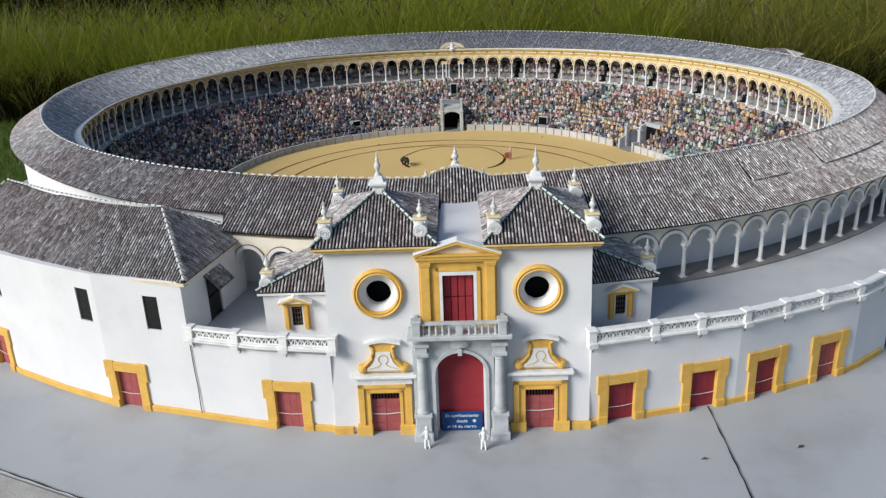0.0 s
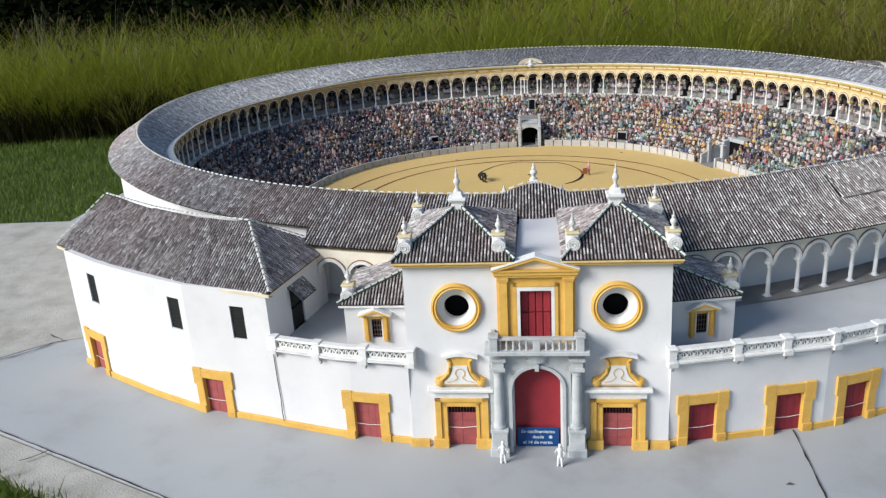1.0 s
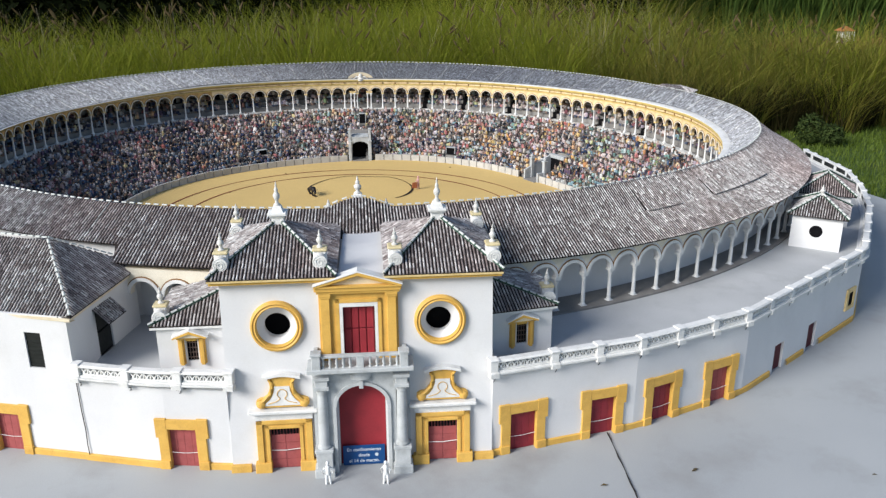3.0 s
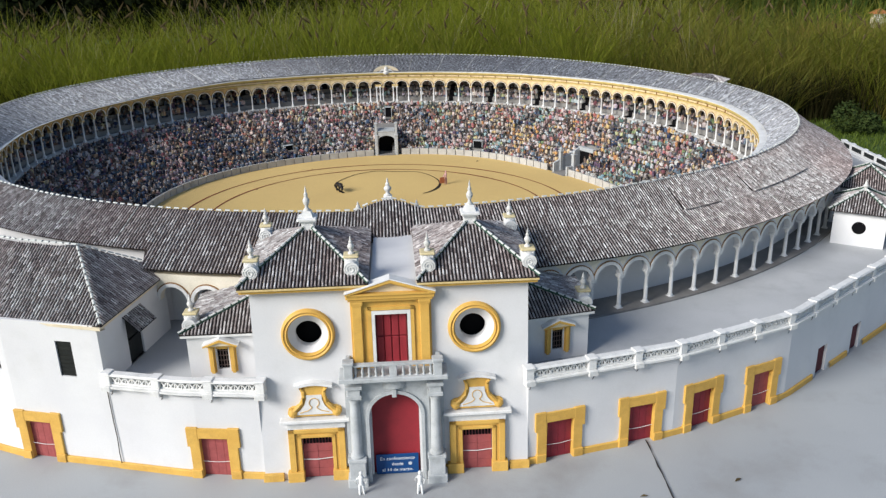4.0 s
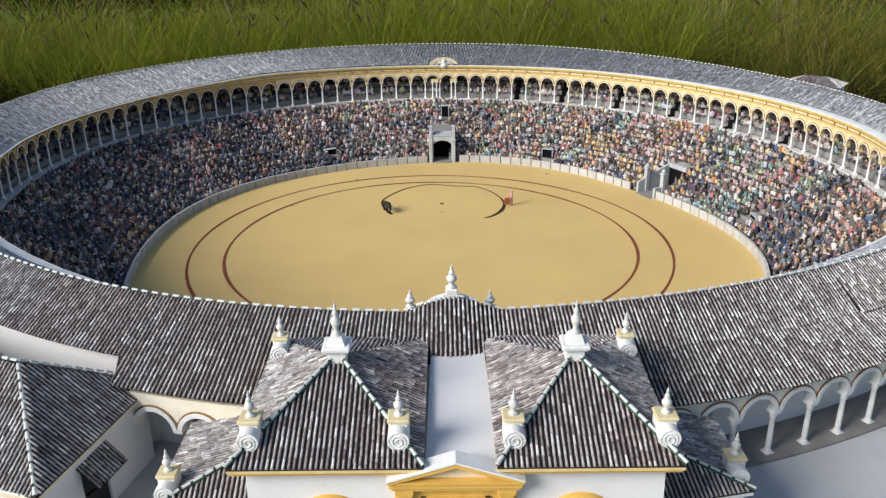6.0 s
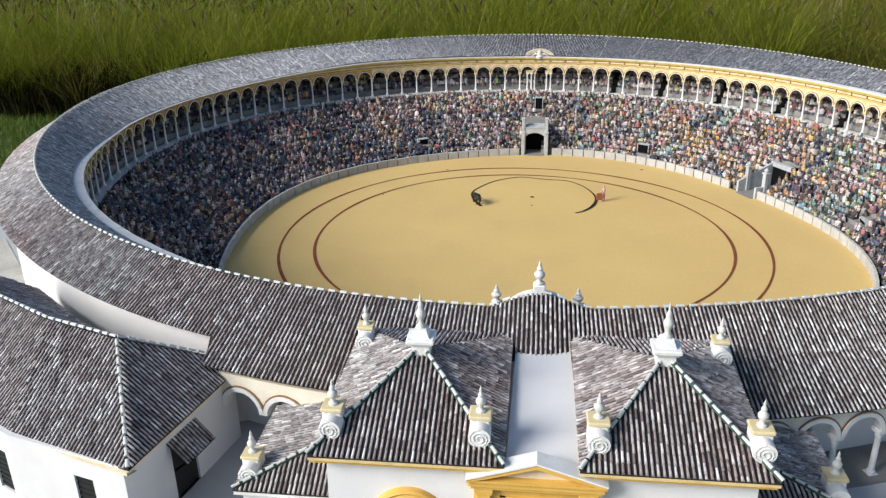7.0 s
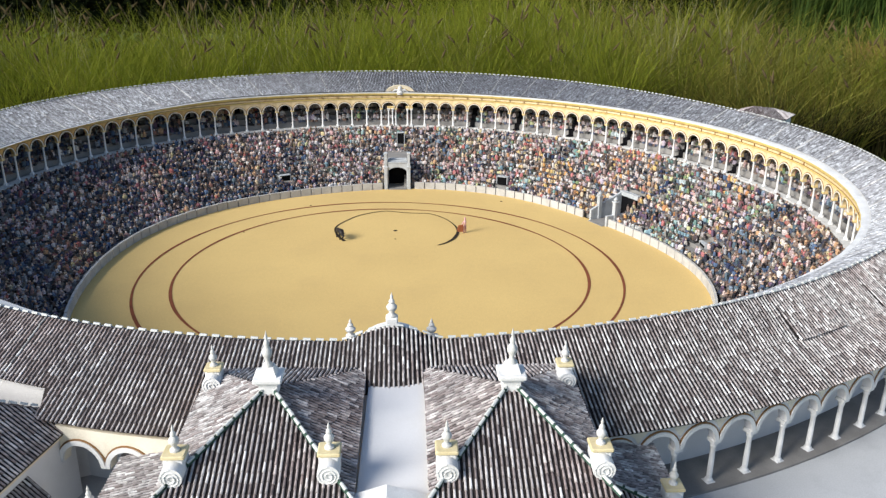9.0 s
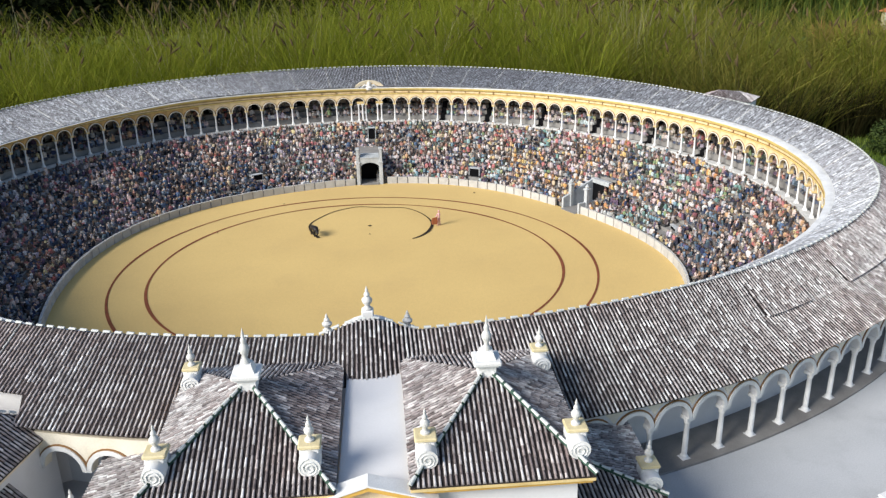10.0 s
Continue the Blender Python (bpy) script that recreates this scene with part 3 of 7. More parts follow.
def crack(pts, w, seed, wob=0.005):
    rr = random.Random(seed)
    out = []
    for (x0, y0), (x1, y1) in zip(pts, pts[1:]):
        m = max(2, int(math.hypot(x1 - x0, y1 - y0) / 0.03))
        out += [(x0 + (x1 - x0) * i / m + rr.uniform(-wob, wob), y0 + (y1 - y0) * i / m + rr.uniform(-wob, wob)) for i in range(m)]
    b = Buf()
    left, right = [], []
    for i, (x, y) in enumerate(out):
        x2, y2 = out[min(i + 1, len(out) - 1)]
        x1, y1 = out[max(i - 1, 0)]
        n = math.hypot(x2 - x1, y2 - y1) or 1
        k = w * rr.uniform(0.35, 1.2)
        left.append((x - (y2 - y1) / n * k, y + (x2 - x1) / n * k, 0.0045))
        right.append((x + (y2 - y1) / n * k, y - (x2 - x1) / n * k, 0.0045))
    b.strip([left, right])
    hang(tagged(new("crack", b.mesh("crack", BED)), "thin dark crack in the concrete"), slab)


crack([(0.745, 0.05), (0.738, -0.15), (0.73, -0.374), (0.70, -0.8)], 0.0026, 1, 0.0012)
crack([(-3.2, 0.70), (-2.5, 0.50), (-2.075, 0.491), (-2.005, 0.551), (-1.919, 0.651), (-1.843, 0.681)], 0.0035, 2)
crack([(-1.90, 0.672), (-2.007, 0.736)], 0.0025, 3)
crack([(-1.50, -0.09), (-1.54, -0.14), (-1.60, -0.17)], 0.003, 4)
crack([(-2.4, 0.306), (-1.76, 0.022), (-1.14, -0.262), (-0.55, -0.53)], 0.0022, 5, 0.0012)
rl = random.Random(17)
for k in range(26):
    a, q = rl.uniform(-2.0, 2.6), rl.uniform(-0.55, 0.7)
    if q > 0.35 * abs(a) - 0.30:
        continue
    b = Buf()
    t = rl.uniform(0, 6.28)
    L = rl.uniform(0.006, 0.014)
    b.add([(a + L * math.cos(t), q + L * math.sin(t), 0.003), (a + 0.35 * L * math.cos(t + 1.6), q + 0.35 * L * math.sin(t + 1.6), 0.006), (a - L * math.cos(t), q - L * math.sin(t), 0.002), (a + 0.35 * L * math.cos(t - 1.6), q + 0.35 * L * math.sin(t - 1.6), 0.005)], [(0, 1, 2), (0, 2, 3)])
    solo("dry_leaf", b, SEED, "small dry leaf scrap lying on the concrete", "leaf", "litter on the slab", recalc=False)

# ---- the ring: grandstand ----
ring = thing("grandstand", (CX, CY, 0), "round white model grandstand with grey tiled roof and arcades", "building")
N = 240
TH = [2 * math.pi * i / N for i in range(N)]

# sand and its painted lines
b = Buf()
b.strip([[at_ring(0.02, t, FLOOR_Z) for t in TH], [at_ring(r_bar(t) * 0.5, t, FLOOR_Z) for t in TH], [at_ring(r_bar(t) + 0.012, t, FLOOR_Z) for t in TH]], True)
b.add([at_ring(0.02, t, FLOOR_Z) for t in TH], [tuple(range(N))])
arena = solo("arena_floor", b, SAND, "smooth yellow sand floor of the model bullring", "sand floor", kind="structure")


def ring_line(cx, cy, r, w, name, material, label, a0=0.0, a1=2 * math.pi, wob=0.0, seed=1):
    rr = random.Random(seed)
    b = Buf()
    n = 160
    i_, o_ = [], []
    for k in range(n + 1):
        t = a0 + (a1 - a0) * k / n
        q = r + wob * math.sin(3 * t + seed)
        ww = w * (1 + 0.25 * math.sin(7 * t + seed))
        i_.append((cx + (q - ww) * math.cos(t), cy + (q - ww) * math.sin(t), FLOOR_Z + 0.0015))
        o_.append((cx + (q + ww) * math.cos(t), cy + (q + ww) * math.sin(t), FLOOR_Z + 0.0015))
    b.strip([i_, o_])
    hang(tagged(new(name, b.mesh(name, material)), label), arena)


ring_line(-0.087, 2.468, 1.145, 0.0062, "painted_line", CHALK, "brown painted circle on the sand", wob=0.006)
ring_line(-0.085, 2.485, 0.983, 0.0062, "painted_line", CHALK, "brown painted circle on the sand", wob=0.006, seed=2)
b = Buf()
arc = [(-0.30, 2.90), (-0.345, 3.0), (-0.365, 3.119), (-0.33, 3.22), (-0.25, 3.34), (-0.15, 3.41), (-0.079, 3.426), (0.0, 3.40), (0.08, 3.385), (0.17, 3.37), (0.25, 3.28), (0.30, 3.16), (0.315, 3.05), (0.29, 2.94), (0.24, 2.86), (0.189, 2.821)]
fine = []
for i in range(len(arc) - 1):
    p0, p1, p2, p3 = (Vector((*arc[max(0, min(len(arc) - 1, i + k))], 0)) for k in (-1, 0, 1, 2))
    for s in range(6):
        t = s / 6
        fine.append(0.5 * ((2 * p1) + (p2 - p0) * t + (2 * p0 - 5 * p1 + 4 * p2 - p3) * t * t + (3 * p1 - p0 - 3 * p2 + p3) * t ** 3))
i_, o_ = [], []
for i, p in enumerate(fine):
    d = (fine[min(i + 1, len(fine) - 1)] - fine[max(i - 1, 0)]).normalized()
    s = i / len(fine)
    w = 0.0035 + 0.006 * max(0, 1 - abs(s - 0.86) / 0.14) + 0.006 * max(0, 1 - s / 0.16)
    i_.append((p.x - d.y * w, p.y + d.x * w, FLOOR_Z + 0.0025))
    o_.append((p.x + d.y * w, p.y - d.x * w, FLOOR_Z + 0.0025))
b.strip([i_, o_])
hang(tagged(new("painted_line", b.mesh("painted_line", BLACKLINE)), "black horseshoe line on the sand"), arena)
for k, (x, y, r) in enumerate([(-0.03, 3.07, 0.012), (-0.03, 2.93, 0.005), (-1.09, 3.02, 0.005), (-0.86, 3.06, 0.005), (0.62, 3.62, 0.008), (-0.55, 3.55, 0.006)]):
    b = Buf()
    b.lathe([(r, 0), (r * 0.7, 0.0015), (0.0001, 0.0022)], 9, (x, y, FLOOR_Z + 0.001))
    hang(tagged(new("spot", b.mesh("spot", BLACKLINE)), "small dark spot on the sand"), arena)

GATES = [(90.8, 0.062, 0.245), (26.7, 0.077, 0.16)]  # angle, half width, height


def near_gate(th, r=1.5, pad=0.0):
    for d, h, _ in GATES:
        x = math.atan2(math.sin(th - radians(d)), math.cos(th - radians(d))) * r
        if abs(x) < h + pad:
            return True
    return False


# barrier: pale boards with thin gaps, each board a piece
nb = 122
for i in range(nb):
    t0, t1 = 2 * math.pi * i / nb, 2 * math.pi * (i + 1) / nb
    tm = (t0 + t1) / 2
    if near_gate(tm, 1.35, 0.03):
        continue
    e = 0.0022
    b = Buf()
    q0, q1 = t0 + e, t1 - e
    hz = 0.050 + 0.001 * math.sin(i * 2.3)
    lo = [at_ring(r_bar(q0), q0, 0.0), at_ring(r_bar(q1), q1, 0.0), at_ring(r_bar(q1) + 0.012, q1, 0.0), at_ring(r_bar(q0) + 0.012, q0, 0.0)]
    b.add(lo + [(x, y, hz) for x, y, z in lo], [(3, 2, 1, 0), (4, 5, 6, 7), (0, 1, 5, 4), (1, 2, 6, 5), (2, 3, 7, 6), (3, 0, 4, 7)])
    part("barrier_board", b, BARRIER, ring)

# stepped seating
ROWS_N = 13


def seat_row(k, th):
    r0 = r_bar(th) + 0.035
    r1 = r_in(th) - 0.06
    f = k / ROWS_N
    return r0 + (r1 - r0) * f, 0.03 + 0.265 * f


prof = [[at_ring(r_bar(t) + 0.02, t, 0.0) for t in TH]]
for k in range(ROWS_N):
    z = seat_row(k, 0)[1]
    prof.append([at_ring(seat_row(k, t)[0], t, z - (0.02 if k else 0.03)) for t in TH])
    prof.append([at_ring(seat_row(k, t)[0], t, z) for t in TH])
prof.append([at_ring(r_in(t) - 0.06, t, 0.275) for t in TH])
prof.append([at_ring(r_in(t) - 0.06, t, 0.302) for t in TH])
prof.append([at_ring(r_in(t) - 0.005, t, 0.302) for t in TH])
for k in range(3):
    prof.append([at_ring(r_in(t) + 0.01 + 0.045 * k, t, 0.302 + 0.033 * k) for t in TH])
    prof.append([at_ring(r_in(t) + 0.01 + 0.045 * k, t, 0.335 + 0.033 * k) for t in TH])
prof.append([at_ring(r_in(t) + 0.165, t, 0.401) for t in TH])
b = Buf()
fs = []
for k in range(len(prof) - 1):
    for i in range(N):
        mid = (i + 0.5) * 360 / N
        if (abs(mid - 90.75) < 2.2 and k < 15) or (abs(mid - 27.0) < 2.6 and k < 13):
            continue
        j = (i + 1) % N
        fs.append((k * N + i, k * N + j, (k + 1) * N + j, (k + 1) * N + i))
b.add([p for r in prof for p in r], fs)
part("seating_steps", b, SEAT, ring, "grey stepped stone seating", recalc=False)
b = Buf().strip([[at_ring(r_in(t) + 0.16, t, 0.30) for t in TH], [at_ring(r_in(t) + 0.16, t, 0.545) for t in TH], [at_ring(r_in(t) + 0.17, t, 0.545) for t in TH], [at_ring(r_in(t) + 0.17, t, 0.30) for t in TH]], True)
part("gallery_back_wall", b, GALLERY_BOARD, ring, "worn pale brown back wall of the gallery")
for k in range(6):
    z = 0.415 + 0.018 * k
    b = Buf().strip([[at_ring(r_in(t) + o, t, z + h) for t in TH] for o, h in ((0.160, 0.0), (0.1555, 0.002), (0.1555, 0.014), (0.160, 0.016))], True)
    part("gallery_board", b, GALLERY_BOARD, ring, recalc=False)
DOORWAYS = (112, 103.5, 87, 121, 130, 139, 150)
STAIRWAYS = (17, 29, 41.4, 53.3, 65, 74.5)
# black slabs on the back wall stand in for the doorways' unlit depth
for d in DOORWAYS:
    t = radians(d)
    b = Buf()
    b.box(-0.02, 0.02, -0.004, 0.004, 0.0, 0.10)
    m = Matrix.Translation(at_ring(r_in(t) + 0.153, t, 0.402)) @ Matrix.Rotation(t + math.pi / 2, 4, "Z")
    o = part("doorway", b, DARK, ring, "black slab as the shade of a doorway at the back of the gallery")
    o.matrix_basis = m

# steps painted black in place of the shade down in the stairwells
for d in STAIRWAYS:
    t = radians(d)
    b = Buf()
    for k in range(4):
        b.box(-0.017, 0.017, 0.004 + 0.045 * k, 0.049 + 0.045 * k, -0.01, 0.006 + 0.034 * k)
    o = part("gallery_stair", b, DARK, ring, "narrow stairway between the gallery seats, its shade painted black", joined=True)
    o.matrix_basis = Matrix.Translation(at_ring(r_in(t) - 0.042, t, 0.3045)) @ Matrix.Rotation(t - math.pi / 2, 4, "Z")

# inner arcade: column and arch repeats
NA = 118
col = Buf()
col.cbox(-0.0085, 0.0085, -0.0085, 0.0085, 0.0, 0.012, 0.001)
col.lathe([(0.0075, 0.012), (0.0075, 0.016), (0.0055, 0.019), (0.0050, 0.060), (0.0046, 0.104), (0.0068, 0.108), (0.0062, 0.111), (0.0085, 0.118)], 10)
col.cbox(-0.0095, 0.0095, -0.0095, 0.0095, 0.118, 0.125, 0.001)
COL_IN = col.mesh("gallery_column", TRIM_WHITE, 40)


def arch_panel(w, spring, top, r, t, seg=12, foot=None, rise=None):
    """A wall panel of width w with a round-headed opening; drawn in x and z, t deep in y."""
    b = Buf()
    arcp = [(r * math.cos(math.pi * (1 - i / seg)), spring + (rise or r) * math.sin(math.pi * (1 - i / seg))) for i in range(seg + 1)]
    topp = [(-w / 2 + w * i / seg, top) for i in range(seg + 1)]
    for y in (-t / 2, t / 2):
        b.strip([[(x, y, z) for x, z in arcp], [(x, y, z) for x, z in topp]])
        for s in (-1, 1):
            z0 = spring if foot is None else foot
            b.add([(s * w / 2, y, z0), (s * r, y, z0), (s * r, y, spring), (s * w / 2, y, top)], [(0, 1, 2, 3)])
    b.strip([[(x, -t / 2, z) for x, z in arcp], [(x, t / 2, z) for x, z in arcp]])
    b.strip([[(x, -t / 2, z) for x, z in topp], [(x, t / 2, z) for x, z in topp]])
    if foot is not None:
        for s in (-1, 1):
            b.strip([[(s * r, -t / 2, foot), (s * r, -t / 2, spring)], [(s * r, t / 2, foot), (s * r, t / 2, spring)]])
    return b


def arch_ring(b, r0, r1, spring, y0, y1, seg=12, mi=0, flat=1.0):
    rr = [[(r * math.cos(math.pi * i / seg), y, spring + r * flat * math.sin(math.pi * i / seg)) for i in range(seg + 1)] for r, y in ((r0, y1), (r0, y0), (r1, y0), (r1, y1))]
    return b.strip(rr, mi=mi)


GALLERY = []
# the raised arches, on the shaded left side, get the darkened copy of the paint
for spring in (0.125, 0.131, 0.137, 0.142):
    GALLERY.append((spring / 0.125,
                    arch_panel(0.1, spring, 0.190, 0.0425, 0.018).mesh("gallery_arch", GALLERY_PAINT if spring < 0.13 else GALLERY_PAINT_SHADED, 30),
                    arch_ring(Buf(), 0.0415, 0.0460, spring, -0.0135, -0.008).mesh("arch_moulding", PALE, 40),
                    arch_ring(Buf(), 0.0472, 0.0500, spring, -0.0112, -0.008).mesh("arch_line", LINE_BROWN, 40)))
IMPOST = Buf().cbox(-0.0105, 0.0105, -0.0135, 0.0105, 0.1165, 0.1265, 0.001).mesh("impost", FRIEZE)
TICK = Buf().box(-0.0008, 0.0008, -0.0165, -0.0085, 0.1985, 0.2165).mesh("frieze_tick", LINE_BROWN)
for i in range(NA):
    t0, t1 = 2 * math.pi * (i + 0.5) / NA + radians(0.6), 2 * math.pi * (i + 1.5) / NA + radians(0.6)
    p0, p1 = Vector(at_ring(r_in(t0) - 0.038, t0, 0.302)), Vector(at_ring(r_in(t1) - 0.038, t1, 0.302))
    chord = p1 - p0
    rot = Matrix.Rotation(math.atan2(chord.y, chord.x) + math.pi, 4, "Z")
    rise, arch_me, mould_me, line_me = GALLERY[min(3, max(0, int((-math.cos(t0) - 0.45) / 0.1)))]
    if not (math.sin(t0) > 0.9 and min(abs(p0.x - CX + 0.01 - 0.067), abs(p0.x - CX + 0.01 + 0.067)) < 0.045):
        piece("gallery_column", COL_IN, Matrix.Translation(p0) @ rot @ Matrix.Diagonal((1, 1, rise, 1)), ring)
    m = Matrix.Translation((p0 + p1) / 2) @ rot @ Matrix.Diagonal((chord.length / 0.1, 1, 1, 1))
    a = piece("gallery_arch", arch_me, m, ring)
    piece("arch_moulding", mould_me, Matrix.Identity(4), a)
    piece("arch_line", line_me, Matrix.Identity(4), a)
    piece("impost", IMPOST, Matrix.Translation(p0 + Vector((0, 0, 0.125 * (rise - 1)))) @ rot, ring)
    if math.sin(t0) > -0.05 and math.cos(t0) > -0.4:
        piece("frieze_tick", TICK, Matrix.Translation(p0) @ rot, ring)

kb = [[at_ring(r_in(t) - o, t, z) for t in TH] for o, z in ((0.062, 0.296), (0.062, 0.3045), (0.020, 0.3045), (0.020, 0.296))]
part("gallery_kerb", Buf().strip(kb, True), WEATHERED, ring, "pale kerb under the gallery columns", recalc=False)
# paired columns and ochre imposts of the royal box
for s in (-1, 1):
    t = math.pi / 2 - (0.01 + s * 0.067) / 1.93
    p = Vector(at_ring(r_in(t) - 0.046, t, 0.302))
    b = Buf()
    b.cbox(-0.023, 0.023, -0.010, 0.010, 0.119, 0.134, 0.001)
    b.cbox(-0.025, 0.025, -0.011, 0.011, 0.134, 0.1385, 0.001)
    o = part("impost", b, FRIEZE, ring, "pale ochre impost block of the royal box")
    o.matrix_basis = Matrix.Translation(p)
    for e in (-0.014, 0.014):
        piece("gallery_column", COL_IN, Matrix.Translation(p + Vector((e, -0.002, 0))), ring)

# entablature, gutter
inn = lambda o, z: [at_ring(r_in(t) - 0.038 + o, t, settle(z, t)) for t in TH]
b = Buf().strip([inn(0.009, 0.491), inn(-0.0125, 0.491), inn(-0.0135, 0.495), inn(-0.009, 0.4985)], True)
part("lower_moulding", b, YELLOW, ring, recalc=False)
b = Buf().strip([inn(-0.009, 0.498), inn(-0.010, 0.5165), inn(0.009, 0.5165)], True)
part("frieze", b, GALLERY_PAINT, ring, "cream painted frieze under the eaves", recalc=False)
for z in (0.4985, 0.5135):
    b = Buf().strip([inn(-0.008, z), inn(-0.0118, z), inn(-0.0118, z + 0.0026), inn(-0.008, z + 0.0026)], True)
    part("frieze_line", b, LINE_BROWN, ring, "thin brown painted line", recalc=False)
b = Buf().strip([inn(-0.009, 0.516), inn(-0.016, 0.5185), inn(-0.0165, 0.523), inn(-0.021, 0.5255), inn(-0.022, 0.532), inn(0.009, 0.532)], True)
part("cornice", b, YELLOW, ring, "yellow painted cornice", recalc=False)
NG = 72
TG = [2 * math.pi * i / NG for i in range(NG)]
ledge_row = lambda o, z: [at_ring(r_in(t) + o, t, settle(z, t)) for t in TG]
b = Buf().strip([ledge_row(-0.030, 0.532), ledge_row(-0.056, 0.5325), ledge_row(-0.057, 0.537), ledge_row(-0.040, 0.539), ledge_row(0.030, 0.541), ledge_row(0.030, 0.530)], True)
part("gutter", b, TRIM_WHITE, ring, "white painted flat ledge laid in straight lengths", recalc=False)

# roof bed, tiles and ridge
M = 480
TM = [2 * math.pi * i / M for i in range(M)]
o_rows = [[at_ring(outer(t)[0], t, outer(t)[1] - 0.012) for t in TM], [at_ring(outer(t)[0], t, outer(t)[1]) for t in TM], [at_ring(slope_mid(t)[0], t, slope_mid(t)[1] - 0.001) for t in TM], [at_ring(r_ridge(t), t, ridge_z(t)) for t in TM], [at_ring(r_in(t) + lip(t), t, settle(EAVE_Z, t) + 0.002) for t in TM], [at_ring(r_in(t) + lip(t), t, settle(EAVE_Z, t) - 0.004) for t in TM], [at_ring(r_ridge(t), t, ridge_z(t) - 0.018) for t in TM], [at_ring(slope_mid(t)[0], t, slope_mid(t)[1] - 0.016) for t in TM], [at_ring(outer(t)[0], t, outer(t)[1] - 0.012) for t in TM]]
roof = part("ring_roof", Buf().strip(o_rows, True), BED, ring, recalc=False)
tb = Buf()
rr = random.Random(11)


def bump_z(t):
    """The low wave of the ridge over the main gate."""
    x = CX + r_ridge(t) * math.cos(t)
    if math.sin(t) > 0 or abs(x) > 0.17:
        return 0.0
    return 0.036 * math.cos(min(1.0, abs(x) / 0.115) * math.pi / 2) ** 1.3


t = -math.pi
singles = 0
count = 0
limed = Buf()
while t < math.pi:
    ro, zo = outer(t)
    rg = r_ridge(t)
    lo, hi = Vector(at_ring(ro + 0.008, t, zo - 0.0045)), Vector(at_ring(rg, t, ridge_z(t) + bump_z(t)))
    side = Vector((-math.sin(t), math.cos(t), 0))
    deg = math.degrees(t)
    knee = Vector(at_ring(slope_mid(t)[0], t, slope_mid(t)[1])) if -86 < deg < 50 else None
    count += 1
    whitened = count % 46 == 11
    if knee is None:
        runs = [(lo, hi)]
    else:
        # the upper courses end a little proud of the lower roof, with an open joint where they have lifted
        lifted = 0.0085 if -62 < deg < -57 or -52 < deg < -40 else 0.0025 if deg > -60 else 0.0
        over = (knee - hi).normalized() * (0.012 if lifted else 0.0)
        runs = [(lo, knee), (knee + over + Vector((0, 0, lifted)), hi)]
    for p, q in runs:
        d = q - p
        nrm = d.cross(side)
        nrm = nrm if nrm.z > 0 else -nrm
        nrm.normalize()
        if -1.85 < t < -1.72 and singles < 300:
            m = round(d.length / TILE_L)
            s = d.normalized().cross(nrm)
            for j in range(m):
                rot = Matrix((s, d.normalized(), nrm)).transposed().to_4x4()
                piece("roof_tile", UNIT_TILE, Matrix.Translation(p + d * (j / m) + s * rr.uniform(-0.0004, 0.0004)) @ rot @ Matrix.Diagonal((rr.uniform(0.95, 1.05), d.length / m / TILE_L, 1, 1)), roof)
                singles += 1
        else:
            tile_run(limed if whitened else tb, p, q, nrm, rr, r=0.0021 if -80 < deg < 60 else 0.0024)
    t += TILE_W / (ro * (0.84 if math.cos(t) < 0.1 or math.sin(t) > 0.3 else 0.87))
gb = Buf()
t = -math.pi
while t < math.pi:
    rg, ri = r_ridge(t), r_in(t)
    lo, hi = Vector(at_ring(ri + lip(t) - 0.010, t, settle(EAVE_Z, t) + 0.001)), Vector(at_ring(rg, t, ridge_z(t) + bump_z(t)))
    d = hi - lo
    nrm = d.cross(Vector((-math.sin(t), math.cos(t), 0)))
    nrm = nrm if nrm.z > 0 else -nrm
    count += 1
    tile_run(limed if count % 23 == 5 else gb, lo, hi, nrm.normalized(), rr, r=0.0028)
    t += TILE_W / (ri * 0.94)
tagged(part("limed_tiles", limed, LIMED, roof, "tile columns whitened with lime mortar", recalc=False), kind="stuff")
tagged(part("roof_tiles", tb, TILE, roof, recalc=False), kind="stuff")
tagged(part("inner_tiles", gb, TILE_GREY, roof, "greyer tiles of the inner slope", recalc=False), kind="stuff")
NC = 440
cb = Buf()
for i in range(NC):
    t0, t1 = 2 * math.pi * i / NC, 2 * math.pi * (i + 0.56) / NC
    p, q = Vector(at_ring(r_ridge(t0), t0, ridge_z(t0) + bump_z(t0) + 0.002)), Vector(at_ring(r_ridge(t1), t1, ridge_z(t1) + bump_z(t1) + 0.002))
    if i * 360 / NC > 165 or i * 360 / NC < 5:
        caps(roof, "ridge_cap", p, q, 0.5, 0.0042, 0.0, 0.002)
    else:
        u = (q - p).normalized()
        side = u.cross(Vector((0, 0, 1))).normalized()
        m = Matrix.Translation(p + Vector((0, 0, 0.003))) @ Matrix((u, side, side.cross(u))).transposed().to_4x4() @ Matrix.Diagonal(((q - p).length, 0.0045, 0.0045, 1))
        cb.add([tuple(m @ v.co) for v in UNIT_CAP.vertices], [tuple(f.vertices) for f in UNIT_CAP.polygons])
tagged(part("far_ridge_capping", cb, MORTAR, roof, "whitewashed ridge caps", recalc=False), kind="stuff")
# raised roof wave over the main gate: bed under the lifted tiles
wv = Buf()
TW = [t for t in [-math.pi / 2 + 0.001 * k for k in range(-78, 80)]]
